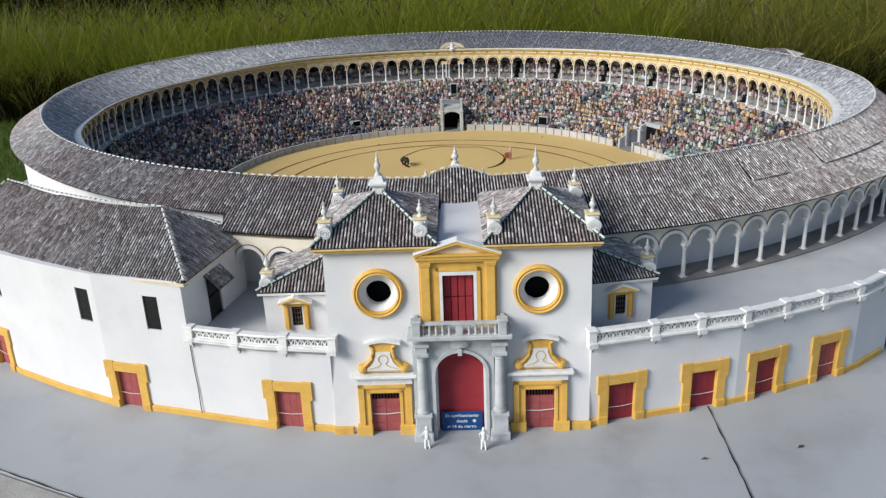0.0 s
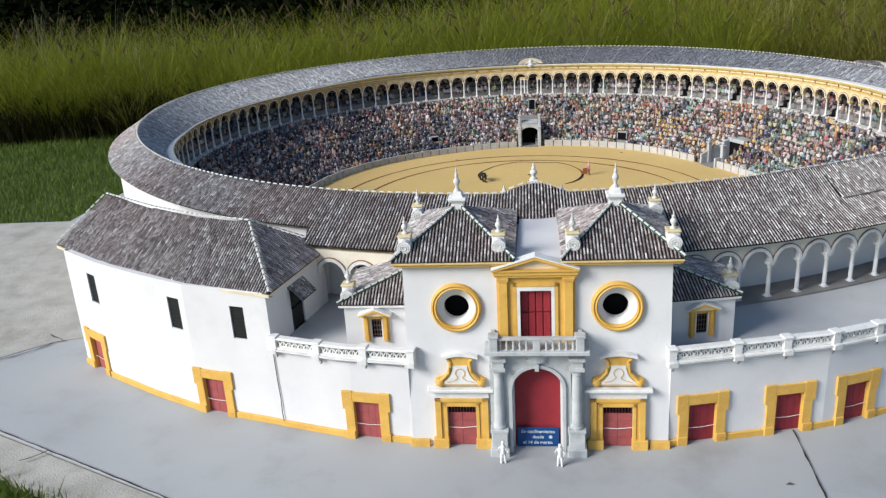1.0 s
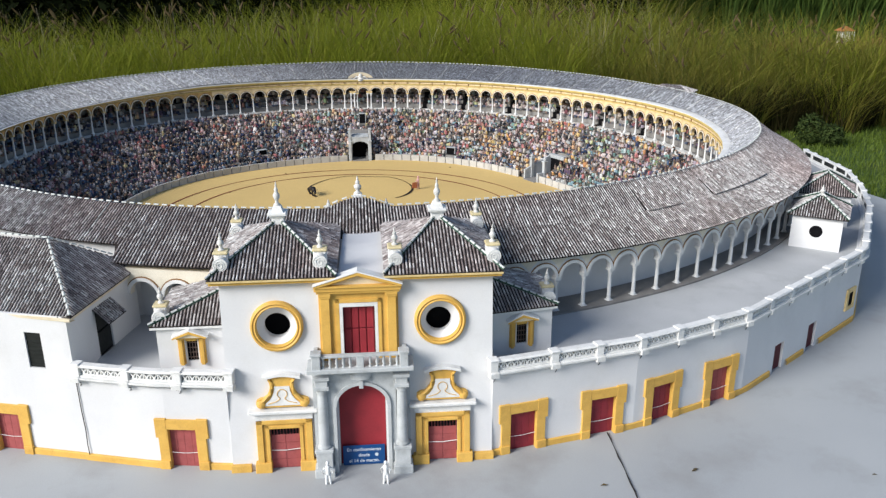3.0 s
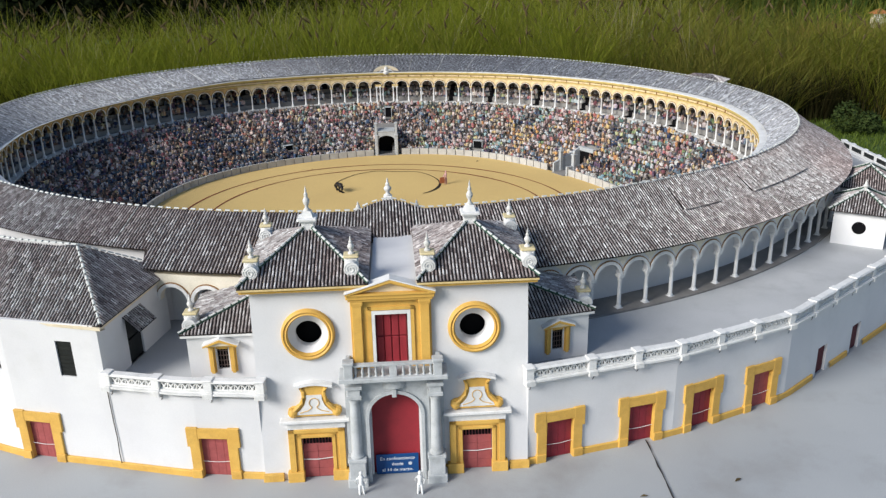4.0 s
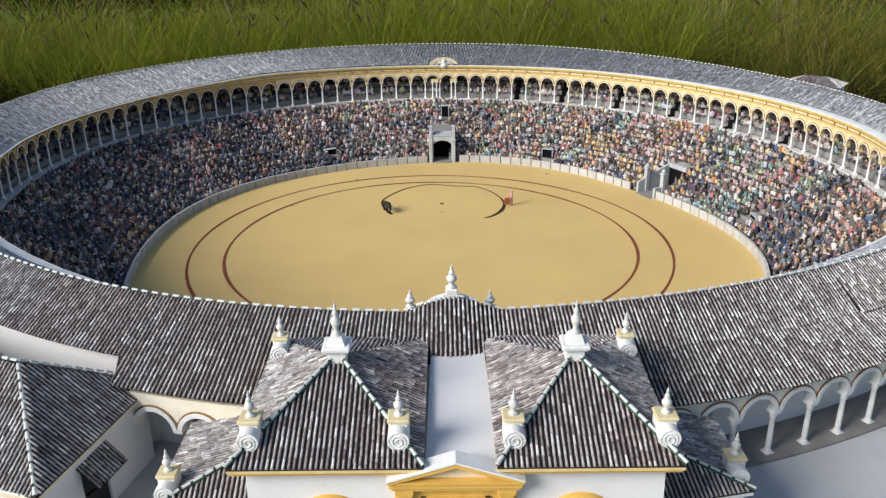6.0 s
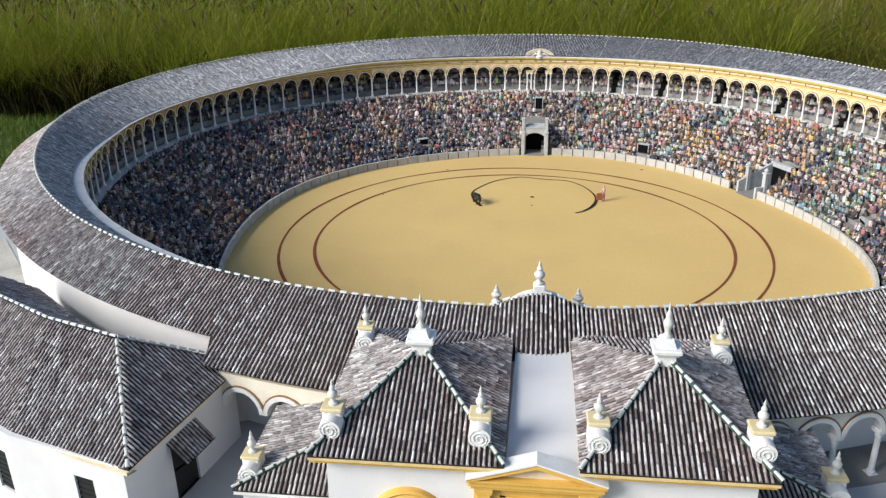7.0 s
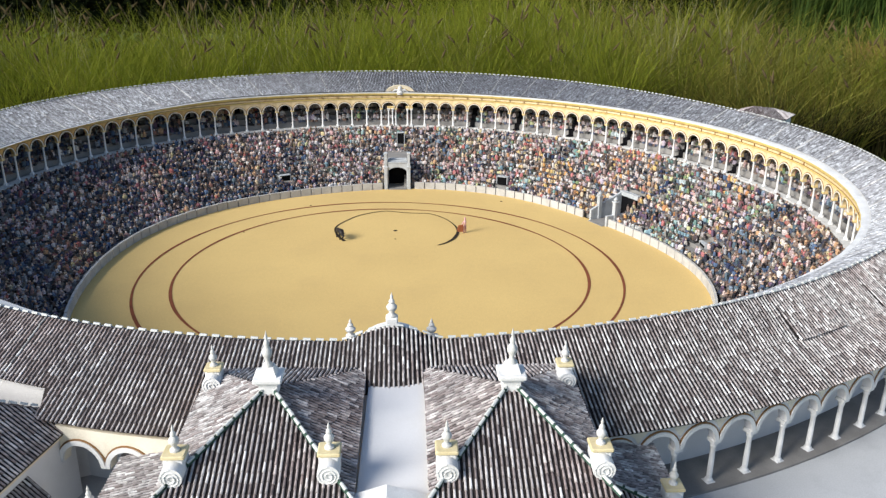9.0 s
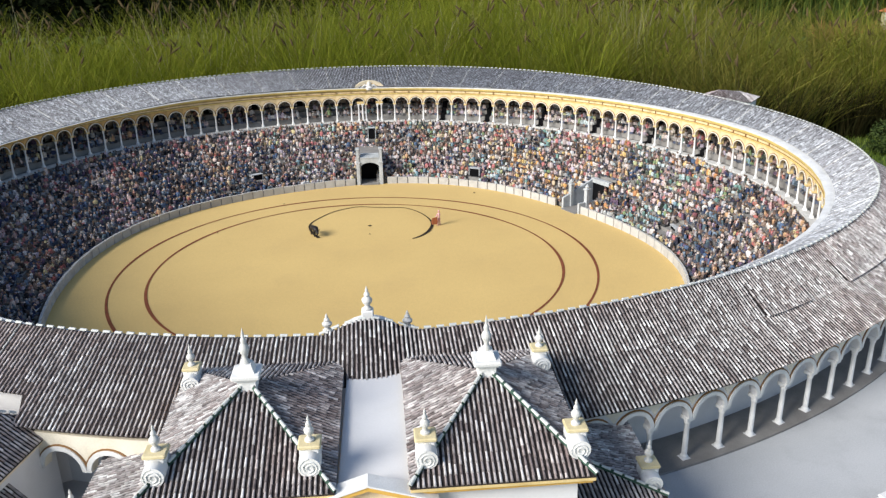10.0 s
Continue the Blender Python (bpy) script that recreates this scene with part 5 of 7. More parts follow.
# lower windows
half = [(0.068, 0.0), (0.074, 0.008), (0.072, 0.017), (0.062, 0.022), (0.052, 0.023), (0.043, 0.028), (0.035, 0.038), (0.030, 0.050), (0.030, 0.058), (0.034, 0.065), (0.038, 0.068), (0.038, 0.073)]
orn = half + [(-x, z) for x, z in half[::-1]]
for s in (-1, 1):
    cx = -0.2205 if s < 0 else 0.228
    b = Buf(True)
    b.box(cx - 0.042, cx + 0.042, 0.006, 0.010, 0.0, 0.132)
    win = part("window_shutter", b, RED_DULL, gh, "dull red wooden shutter")
    for k in range(4):
        b = Buf(True)
        z = 0.004 + 0.0258 * k
        b.box(cx - 0.040, cx - 0.0006, 0.003, 0.0065, z, z + 0.0250)
        b.box(cx + 0.0006, cx + 0.040, 0.003, 0.0065, z, z + 0.0250)
        part("shutter_panel", b, RED_DULL, win)
    for k in range(9):
        b = Buf(True)
        b.box(cx - 0.038 + k * 0.0088, cx - 0.0335 + k * 0.0088, 0.001, 0.0055, 0.1075, 0.128)
        part("grille_slot", b, DARK, win)
    b = Buf(True)
    b.tube([(cx - 0.042, 0.000, 0.06), (cx, 0.000, 0.058), (cx + 0.042, 0.000, 0.062)], 0.0011, 5)
    part("cord", b, FIGURE, win, "thin pale cord across the shutter")
    for e in (-1, 1):
        b = Buf(True)
        for x0, x1, d in ((0.042, 0.052, 0.012), (0.052, 0.060, 0.009), (0.060, 0.078, 0.014)):
            b.cbox(min(cx + e * x0, cx + e * x1), max(cx + e * x0, cx + e * x1), -d, 0.002, 0.018, 0.158 - (0.018 if x0 < 0.05 else 0.010 if x0 < 0.06 else 0), 0.001)
        b.cbox(min(cx + e * 0.040, cx + e * 0.086), max(cx + e * 0.040, cx + e * 0.086), -0.018, 0.002, 0.0, 0.030, 0.0015)
        part("surround_jamb", b, OCHRE, win, "stepped ochre window jamb")
    b = Buf(True)
    b.cbox(cx - 0.078, cx + 0.078, -0.014, 0.002, 0.148, 0.158, 0.001)
    b.cbox(cx - 0.060, cx + 0.060, -0.009, 0.002, 0.140, 0.148, 0.001)
    b.cbox(cx - 0.052, cx + 0.052, -0.012, 0.002, 0.132, 0.140, 0.001)
    part("surround_lintel", b, OCHRE, win, "stepped ochre window lintel")
    b = Buf(True)
    b.box(cx - 0.080, cx + 0.080, -0.010, 0.001, 0.1575, 0.178)
    part("window_frieze", b, TRIM_WHITE, gh)
    b = Buf(True)
    b.cbox(cx - 0.088, cx + 0.088, -0.018, 0.001, 0.178, 0.184, 0.001)
    b.cbox(cx - 0.096, cx + 0.096, -0.026, 0.001, 0.184, 0.192, 0.002)
    part("window_cornice", b, TRIM_WHITE, gh)
    b = Buf(True)
    b.prism([(cx + x, 0.197 + z * 1.22) for x, z in orn], -0.010, 0.002)
    for e in (-1, 1):
        b.lathe([(0.0001, 0.019), (0.006, 0.018), (0.012, 0.014), (0.013, 0.0)], 12, (cx + e * 0.060, 0.0, 0.208), "y")
        b.tube([(cx + e * 0.058, -0.012, 0.214), (cx + e * 0.047, -0.013, 0.224), (cx + e * 0.035, -0.013, 0.238), (cx + e * 0.028, -0.012, 0.256), (cx + e * 0.029, -0.012, 0.270), (cx + e * 0.034, -0.012, 0.282)], 0.0050, 6)
    scroll = part("window_scroll", b, OCHRE, gh, "ochre scrolled gable over the window", 40)
    b = Buf(True)
    m = 20
    inset = [(-0.050, 0.203), (0.050, 0.203), (0.046, 0.211), (0.037, 0.218), (0.028, 0.230), (0.022, 0.246), (0.021, 0.260), (-0.021, 0.260), (-0.022, 0.246), (-0.028, 0.230), (-0.037, 0.218), (-0.046, 0.211)]
    b.prism([(cx + x, z) for x, z in inset], -0.0125, -0.009)
    part("scroll_inset", b, TRIM_WHITE, scroll, "white inset shape")
    b = Buf(True)
    m = 20
    b.tube([(cx - 0.040, -0.0135, 0.209), (cx - 0.018, -0.0135, 0.215), (cx - 0.008, -0.0135, 0.222)] + [(cx + 0.0135 * math.cos(a), -0.0135, 0.238 + 0.0135 * math.sin(a)) for a in [math.radians(242 - 304 * i / m) for i in range(m + 1)]] + [(cx + 0.008, -0.0135, 0.222), (cx + 0.018, -0.0135, 0.215), (cx + 0.040, -0.0135, 0.209)], 0.0011, 5)
    part("keyhole_line", b, OCHRE, scroll, "thin painted keyhole outline")
    b = Buf(True)
    pts = [(cx - 0.052 + 0.104 * i / 8, 0.283 + 0.009 * math.sin(math.pi * i / 8)) for i in range(9)]
    b.prism(pts + [(x, z + 0.008) for x, z in pts[::-1]], -0.020, 0.001)
    part("scroll_cap", b, TRIM_WHITE, scroll)

# portal
portal = Buf(True)
ap = arch_panel(0.19, 0.200, 0.318, 0.0715, 0.030, 18, foot=0.0, rise=0.065)
portal.add([(x, y - 0.0155, z) for x, y, z in ap.v], ap.f)
portal.box(-0.135, -0.095, -0.018, 0.002, 0.0, 0.318)
portal.box(0.095, 0.135, -0.018, 0.002, 0.0, 0.318)
po = part("portal", portal, STONE, gh, "grey stone portal with two columns")
b = Buf(True)
arch_ring(b, 0.071, 0.081, 0.200, -0.037, -0.030, 18, 0, 0.91)
for s in (-1, 1):
    b.cbox(min(s * 0.071, s * 0.081), max(s * 0.071, s * 0.081), -0.037, -0.030, 0.0, 0.200, 0.0008)
b.cbox(-0.006, 0.006, -0.042, -0.028, 0.258, 0.280, 0.001)
part("arch_moulding", b, STONE, po, "", 40)
for s in (-1, 1):
    cx = s * 0.110 + 0.001
    b = Buf(True)
    b.cbox(cx - 0.028, cx + 0.028, -0.058, -0.016, 0.0, 0.024, 0.002)
    b.cbox(cx - 0.023, cx + 0.023, -0.052, -0.016, 0.024, 0.074, 0.002)
    b.cbox(cx - 0.026, cx + 0.026, -0.055, -0.016, 0.074, 0.083, 0.002)
    part("pedestal", b, STONE, po)
    b = Buf(True)
    b.lathe([(0.0195, 0.083), (0.0195, 0.088), (0.0165, 0.091), (0.0155, 0.097), (0.0155, 0.145), (0.0145, 0.200), (0.0130, 0.246), (0.0155, 0.249), (0.0150, 0.253), (0.0185, 0.262)], 20, (cx, -0.034, 0.0))
    part("column", b, STONE, po, "", 40)
    b = Buf(True)
    b.cbox(cx - 0.021, cx + 0.021, -0.054, -0.016, 0.262, 0.272, 0.001)
    b.cbox(cx - 0.017, cx + 0.017, -0.050, -0.016, 0.272, 0.292, 0.001)
    b.cbox(cx - 0.023, cx + 0.023, -0.056, -0.016, 0.292, 0.301, 0.001)
    part("capital", b, STONE, po)
b = Buf(True)
b.cbox(-0.135, 0.135, -0.040, 0.002, 0.301, 0.316, 0.002)
b.prism([(0.030 * math.cos(a), -0.030 - 0.016 * math.sin(a)) for a in [math.pi * i / 10 for i in range(11)]], 0.284, 0.315, "z")
part("entablature", b, STONE, po)
b = Buf(True)
b.box(-0.0655, 0.0655, 0.010, 0.016, 0.0, 0.2675)
part("main_door", b, RED, gh, "tall red arched main door")
bal = Buf(True)
bal.cbox(-0.130, 0.130, -0.060, 0.0, 0.316, 0.321, 0.001)
bal.cbox(-0.146, 0.146, -0.074, 0.0, 0.321, 0.332, 0.002)
bc = part("balcony", bal, STONE, gh, "grey stone balcony with small balusters")
for s in (-1, 1):
    b = Buf(True)
    b.cbox(s * 0.119 - 0.012, s * 0.119 + 0.012, -0.071, -0.048, 0.332, 0.371, 0.0015)
    b.cbox(s * 0.119 - 0.015, s * 0.119 + 0.015, -0.074, -0.045, 0.371, 0.378, 0.0015)
    part("balcony_pier", b, STONE, bc)
    b = Buf(True)
    b.cbox(s * 0.122 - 0.006, s * 0.122 + 0.006, -0.048, 0.0, 0.332, 0.366, 0.001)
    part("balcony_side", b, STONE, bc)
b = Buf(True)
b.cbox(-0.107, 0.107, -0.067, -0.052, 0.363, 0.369, 0.001)
part("handrail", b, STONE, bc)
b = Buf(True)
b.cbox(-0.010, 0.010, -0.065, -0.054, 0.332, 0.363, 0.001)
part("balcony_panel", b, STONE, bc)
for k in range(12):
    x = -0.100 + 0.2 * k / 11
    if abs(x) < 0.014:
        continue
    b = Buf(True)
    b.lathe([(0.0045, 0.332), (0.0045, 0.334), (0.0024, 0.337), (0.0046, 0.344), (0.0026, 0.355), (0.0042, 0.360), (0.0042, 0.363)], 8, (x, -0.0595, 0.0))
    part("baluster", b, STONE, bc, "", 50)
# upper door and its ochre surround
b = Buf(True)
b.box(-0.05, 0.05, 0.012, 0.018, 0.333, 0.492)
dr = part("balcony_door", b, RED, gh, "red panelled balcony door")
for i in range(4):
    for z0, z1 in ((0.336, 0.412), (0.416, 0.482)):
        b = Buf(True)
        x = -0.040 + 0.0205 * i
        b.cbox(x, x + 0.0185, 0.006, 0.0125, z0, z1, 0.002)
        part("door_panel", b, RED, dr)
b = Buf(True)
for s in (-1, 1):
    b.box(min(s * 0.0435, s * 0.052), max(s * 0.0435, s * 0.052), -0.012, 0.012, 0.333, 0.494)
b.box(-0.0435, 0.0435, -0.012, 0.012, 0.4835, 0.494)
part("door_frame", b, TRIM_WHITE, gh)
for s in (-1, 1):
    b = Buf(True)
    b.box(min(s * 0.0525, s * 0.108), max(s * 0.0525, s * 0.108), -0.008, 0.001, 0.325, 0.530)
    b.cbox(min(s * 0.078, s * 0.103), max(s * 0.078, s * 0.103), -0.016, -0.007, 0.325, 0.512, 0.001)
    b.cbox(min(s * 0.075, s * 0.106), max(s * 0.075, s * 0.106), -0.019, -0.007, 0.512, 0.518, 0.001)
    b.cbox(min(s * 0.0735, s * 0.1075), max(s * 0.0735, s * 0.1075), -0.021, -0.007, 0.518, 0.526, 0.001)
    b.box(min(s * 0.0525, s * 0.062), max(s * 0.0525, s * 0.062), -0.012, -0.007, 0.325, 0.505)
    part("pilaster", b, OCHRE, gh, "ochre pilaster beside the balcony door")
b = Buf(True)
b.box(-0.0525, 0.0525, -0.008, 0.001, 0.4945, 0.530)
b.box(-0.062, 0.062, -0.012, -0.007, 0.4955, 0.505)
b.cbox(-0.113, 0.113, -0.022, 0.001, 0.526, 0.534, 0.001)
b.cbox(-0.118, 0.118, -0.027, 0.001, 0.534, 0.545, 0.002)
part("door_entablature", b, OCHRE, gh, "ochre entablature over the balcony door")
b = Buf(True)
b.prism([(-0.100, 0.546), (0.100, 0.546), (0.0, 0.576)], -0.016, -0.004)
ped = part("pediment", b, CREAM, gh, "pale triangular pediment with ochre mouldings")
for s in (-1, 1):
    b = Buf(True)
    b.prism([(s * 0.121, 0.5515), (s * 0.121, 0.5545), (0.0, 0.592), (0.0, 0.5885)], -0.036, 0.0)
    part("raking_cornice", b, TRIM_WHITE, ped)
    b = Buf(True)
    b.prism([(s * 0.119, 0.5455), (s * 0.119, 0.5512), (0.0, 0.5882), (0.0, 0.5795)], -0.034, -0.010)
    part("raking_moulding", b, OCHRE, ped)
    b = Buf(True)
    b.prism([(s * 0.098, 0.5455), (s * 0.106, 0.5455), (0.0, 0.5793), (0.0, 0.5755)], -0.028, -0.010)
    part("inner_moulding", b, OCHRE, ped)
b = Buf(True)
b.box(-0.116, 0.116, -0.032, 0.0, 0.545, 0.549)
part("base_cornice", b, OCHRE, ped)

# base band
for x0, x1 in ((-0.376, -0.319), (-0.145, -0.136), (0.136, 0.145), (0.319, 0.376)):
    b = Buf(True)
    b.cbox(x0, x1, -0.010, 0.002, 0.0, 0.022, 0.001)
    part("base_band", b, OCHRE, gh)


# ---- finials ----
FIN = [(0.0125, 0.0), (0.0125, 0.004), (0.0075, 0.007), (0.0065, 0.013), (0.0125, 0.021), (0.0135, 0.028), (0.0085, 0.034), (0.0060, 0.037), (0.0080, 0.041), (0.0055, 0.046), (0.0030, 0.050), (0.0042, 0.054), (0.0020, 0.060), (0.0001, 0.066)]


def finial(parent, x, y, z, k=1.0, h=1.0, name="finial"):
    b = Buf()
    b.lathe([(r * k, q * h) for r, q in FIN[:-3]] + [(0.0001, FIN[-4][1] * h)], 14, (x, y, z))
    o = part(name, b, WEATHERED, parent, "", 50)
    if parent is gh:
        b = Buf()
        b.lathe([(r * k, (q - 0.0005) * h) for r, q in FIN[-4:]], 10, (x, y, z))
        part("tip", b, WEATHERED, o, "", 50)
    else:
        b = Buf()
        b.lathe([(r * k, (q - 0.0005) * h) for r, q in FIN[-4:]], 10, (x, y, z))
        part("tip", b, WEATHERED, parent, "", 50)
    return o


def scroll_pedestal(parent, x, y, z0, z1, tip, w=0.018, face=1):
    """White pedestal with a volute, a yellow cap and a finial."""
    b = Buf()
    b.cbox(x - w, x + w, y - w, y + w, z0 - 0.016, z1 - 0.007, 0.003)
    b.cbox(x - w * 0.95, x + w * 0.95, y - w * 2.0, y - w * 0.9, z0 - 0.022, z1 - 0.020, 0.005)
    zc = z1 - 0.029
    b.tube([(x, y - w * 2.3, zc), (x, y - w * 0.5, zc)], 0.0195, 18)
    sp = [(x + (0.0180 - 0.0145 * i / 30) * math.cos(0.5 * i + 1.6), y - w * (2.3 + 0.10 * i / 30), zc + (0.0180 - 0.0145 * i / 30) * math.sin(0.5 * i + 1.6)) for i in range(31)]
    b.tube(sp, 0.0011, 5)
    p = part("pedestal", b, TRIM_WHITE, parent, "white scrolled pedestal", 40)
    b = Buf()
    b.cbox(x - w * 1.12, x + w * 1.12, y - w * 1.12, y + w * 1.12, z1 - 0.006, z1, 0.002)
    part("cap", b, CAPSTONE, p)
    finial(p, x, y, z1, (tip - z1) / 0.066 * 0.86, (tip - z1) / 0.066)


# ---- pavilion roofs ----
for x0, x1, ax in ((-0.398, -0.056, -0.226), (0.072, 0.398, 0.235)):
    ze, za, y0, y1, ay = 0.578, 0.668, -0.024, 0.45, 0.21
    A = (ax, ay, za)
    c = [(x0, y0, ze), (x1, y0, ze), (x1, y1, ze), (x0, y1, ze)]
    rf = tiled_roof(gh, [[c[0], c[1], A], [c[3], c[0], A], [c[1], c[2], A], [c[2], c[3], A]], 150, "pavilion_roof")
    for p in c[:2]:
        caps(rf, "hip_cap", Vector(p) + Vector((0, 0, 0.004)), Vector(A) + Vector((0, 0, 0.006)), 0.018, 0.0040, 0.006, 0.003)
    b = Buf()
    b.box(x0 + 0.004, x1 - 0.004, y0 + 0.006, 0.02, 0.560, 0.5685)
    b.box(x0 + 0.008, x0 + 0.028, 0.0205, y1 - 0.02, 0.554, 0.5685)
    b.box(x1 - 0.026, x1 - 0.006, 0.0205, y1 - 0.02, 0.554, 0.5685)
    part("eaves_band", b, OCHRE, gh)
    b = Buf()
    b.box(x0 + 0.001, x1 - 0.001, y0 - 0.001, 0.02, 0.569, 0.5742)
    b.box(x0 + 0.004, x0 + 0.028, 0.0205, y1 - 0.02, 0.569, 0.5742)
    b.box(x1 - 0.026, x1 - 0.002, 0.0205, y1 - 0.02, 0.569, 0.5742)
    part("eaves_fascia", b, FRIEZE, gh)
    # apex pedestal and tall finial
    b = Buf()
    for h0, h1, z0_, z1_ in ((0.018, 0.017, -0.030, 0.018), (0.017, 0.011, 0.029, 0.046)):
        b.add([(ax - h0, ay - h0, za + z0_), (ax + h0, ay - h0, za + z0_), (ax + h0, ay + h0, za + z0_), (ax - h0, ay + h0, za + z0_), (ax - h1, ay - h1, za + z1_), (ax + h1, ay - h1, za + z1_), (ax + h1, ay + h1, za + z1_), (ax - h1, ay + h1, za + z1_)], [(3, 2, 1, 0), (4, 5, 6, 7), (0, 1, 5, 4), (1, 2, 6, 5), (2, 3, 7, 6), (3, 0, 4, 7)])
    b.cbox(ax - 0.022, ax + 0.022, ay - 0.022, ay + 0.022, za + 0.016, za + 0.0215, 0.0015)
    b.cbox(ax - 0.027, ax + 0.027, ay - 0.027, ay + 0.027, za + 0.0215, za + 0.029, 0.002)
    p = part("apex_pedestal", b, TRIM_WHITE, gh, "stepped white pedestal on the roof peak")
    finial(p, ax, ay, za + 0.046, 0.72, 1.12)
for x in (-0.365, -0.100, 0.104, 0.376):
    scroll_pedestal(gh, x, 0.052, 0.590, 0.637, 0.690)
for x in (-0.371, 0.373):
    scroll_pedestal(gh, x, 0.374, 0.590, 0.628, 0.678, 0.016)
finial(gh, -0.103, 0.634, 0.565, 0.95, 0.72)
finial(gh, 0.095, 0.630, 0.565, 0.95, 0.72)
b = Buf()
b.cbox(-0.014, 0.014, 0.553, 0.581, 0.60, 0.648, 0.002)
cp = part("ridge_pedestal", b, TRIM_WHITE, gh)
finial(cp, 0.0, 0.567, 0.648, 0.95, 0.92)
b = Buf()
pts = [(0.092 * math.cos(math.pi * i / 16), 0.53 + 0.088 * math.sin(math.pi * i / 16)) for i in range(17)]
b.prism(pts, 0.585, 0.602)
part("inner_gable", b, TRIM_WHITE, gh, "round white gable facing the sand")
for s in (-1, 1):
    b = Buf()
    b.cbox(s * 0.1 - 0.012, s * 0.1 + 0.012, 0.62, 0.645, 0.50, 0.565, 0.002)
    part("gable_post", b, TRIM_WHITE, gh)

# ---- side pavilions ----
for s in (-1, 1):
    sp = thing("side_pavilion", (s * 0.48, 0.2, TERR_Z), "small white side pavilion with tiled lean-to roof", "building", "side pavilions")
    X = lambda a, c: (min(s * a, s * c), max(s * a, s * c))
    b = Buf()
    hs = [(*X(0.4625, 0.4945), 0.292, 0.358)]
    grid_wall(b, sorted({*X(0.373, 0.574), *X(0.4625, 0.4945)}), [0.24, 0.292, 0.358, 0.402], hs, 0.088, 0.100)
    x0, x1 = X(0.562, 0.574)
    b.box(x0, x1, 0.100, 0.37, 0.24, 0.402)
    part("wall", b, WHITE, sp, joined=True)
    b = Buf()
    b.box(*X(0.4625, 0.4945), 0.096, 0.100, 0.292, 0.358)
    w = part("window", b, DARK, sp, "small dark grated window")
    for k in range(3):
        b = Buf()
        b.box(s * (0.4705 + 0.008 * k) - 0.0009, s * (0.4705 + 0.008 * k) + 0.0009, 0.092, 0.0945, 0.292, 0.358)
        part("grille_bar", b, GRILLE_BROWN, w)
    for k in range(4):
        b = Buf()
        b.box(*X(0.4625, 0.4945), 0.0925, 0.094, 0.301 + 0.015 * k, 0.303 + 0.015 * k)
        part("grille_bar", b, GRILLE_BROWN, w)
    for a, c, e in ((0.4405, 0.4585, 0.4605), (0.4985, 0.5165, 0.4965)):
        b = Buf()
        b.cbox(*X(a + 0.004, c - 0.004), 0.076, 0.0885, 0.284, 0.366, 0.001)
        b.box(*X(a, c), 0.082, 0.0885, 0.286, 0.366)
        part("surround_jamb", b, OCHRE, w)
        b = Buf()
        b.box(*X(e - 0.0022, e + 0.0022), 0.0845, 0.092, 0.288, 0.362)
        part("window_reveal", b, TRIM_WHITE, w)
    b = Buf()
    b.cbox(*X(0.4625, 0.4945), 0.080, 0.0885, 0.358, 0.366, 0.001)
    b.cbox(*X(0.438, 0.519), 0.074, 0.0885, 0.366, 0.374, 0.001)
    part("surround_lintel", b, OCHRE, w)
    b = Buf()
    b.prism([(s * 0.4785 - 0.044, 0.3745), (s * 0.4785 + 0.044, 0.3745), (s * 0.4785, 0.393)], 0.064, 0.0885)
    part("window_pediment", b, CREAM, sp)
    for e in (-1, 1):
        b = Buf()
        cx = s * 0.4785
        b.prism([(cx + e * 0.050, 0.374), (cx + e * 0.050, 0.378), (cx, 0.400), (cx, 0.394)], 0.060, 0.0885)
        part("raking_cornice", b, TRIM_WHITE, sp)
        b = Buf()
        b.prism([(cx + e * 0.047, 0.3725), (cx + e * 0.047, 0.3765), (cx, 0.3955), (cx, 0.388)], 0.058, 0.066)
        part("raking_moulding", b, OCHRE, sp)
    back = 0.20 if s > 0 else 0.0  # the front of one pavilion turns back with the curve of its terrace
    E0, E1, E2 = (s * 0.590, 0.076 + 0.216 * back, 0.408), (s * 0.374, 0.076, 0.408), (s * 0.590, 0.39 + 0.216 * back, 0.408)
    T0, T2 = (s * 0.374, 0.208, 0.475), (s * 0.374, 0.39, 0.475)
    rf = tiled_roof(sp, [[E0, E1, T0], [E0, E2, T2, T0]], 120, "lean_to_roof")
    caps(rf, "hip_cap", Vector(E0) + Vector((0, 0, 0.004)), Vector(T0) + Vector((0, 0, 0.005)), 0.018, 0.0040, 0.006)
    b = Buf()
    b.box(*X(0.372, 0.588), 0.076, 0.0875, 0.397, 0.4035)
    part("eaves_band", b, TRIM_WHITE, sp)
    for o in sp.children_recursive:
        if o is not rf and o.parent is not rf:
            for v in o.data.vertices:
                v.co.y += back * max(0.0, abs(v.co.x) - 0.374)
    scroll_pedestal(sp, s * 0.565, 0.140 + 0.19 * back, 0.405, 0.454, 0.506)

# ---- terraces ----
terr = thing("terrace", (1.2, 0.6, 0), "curved white terrace wall with red doors and balustrade", "terrace")


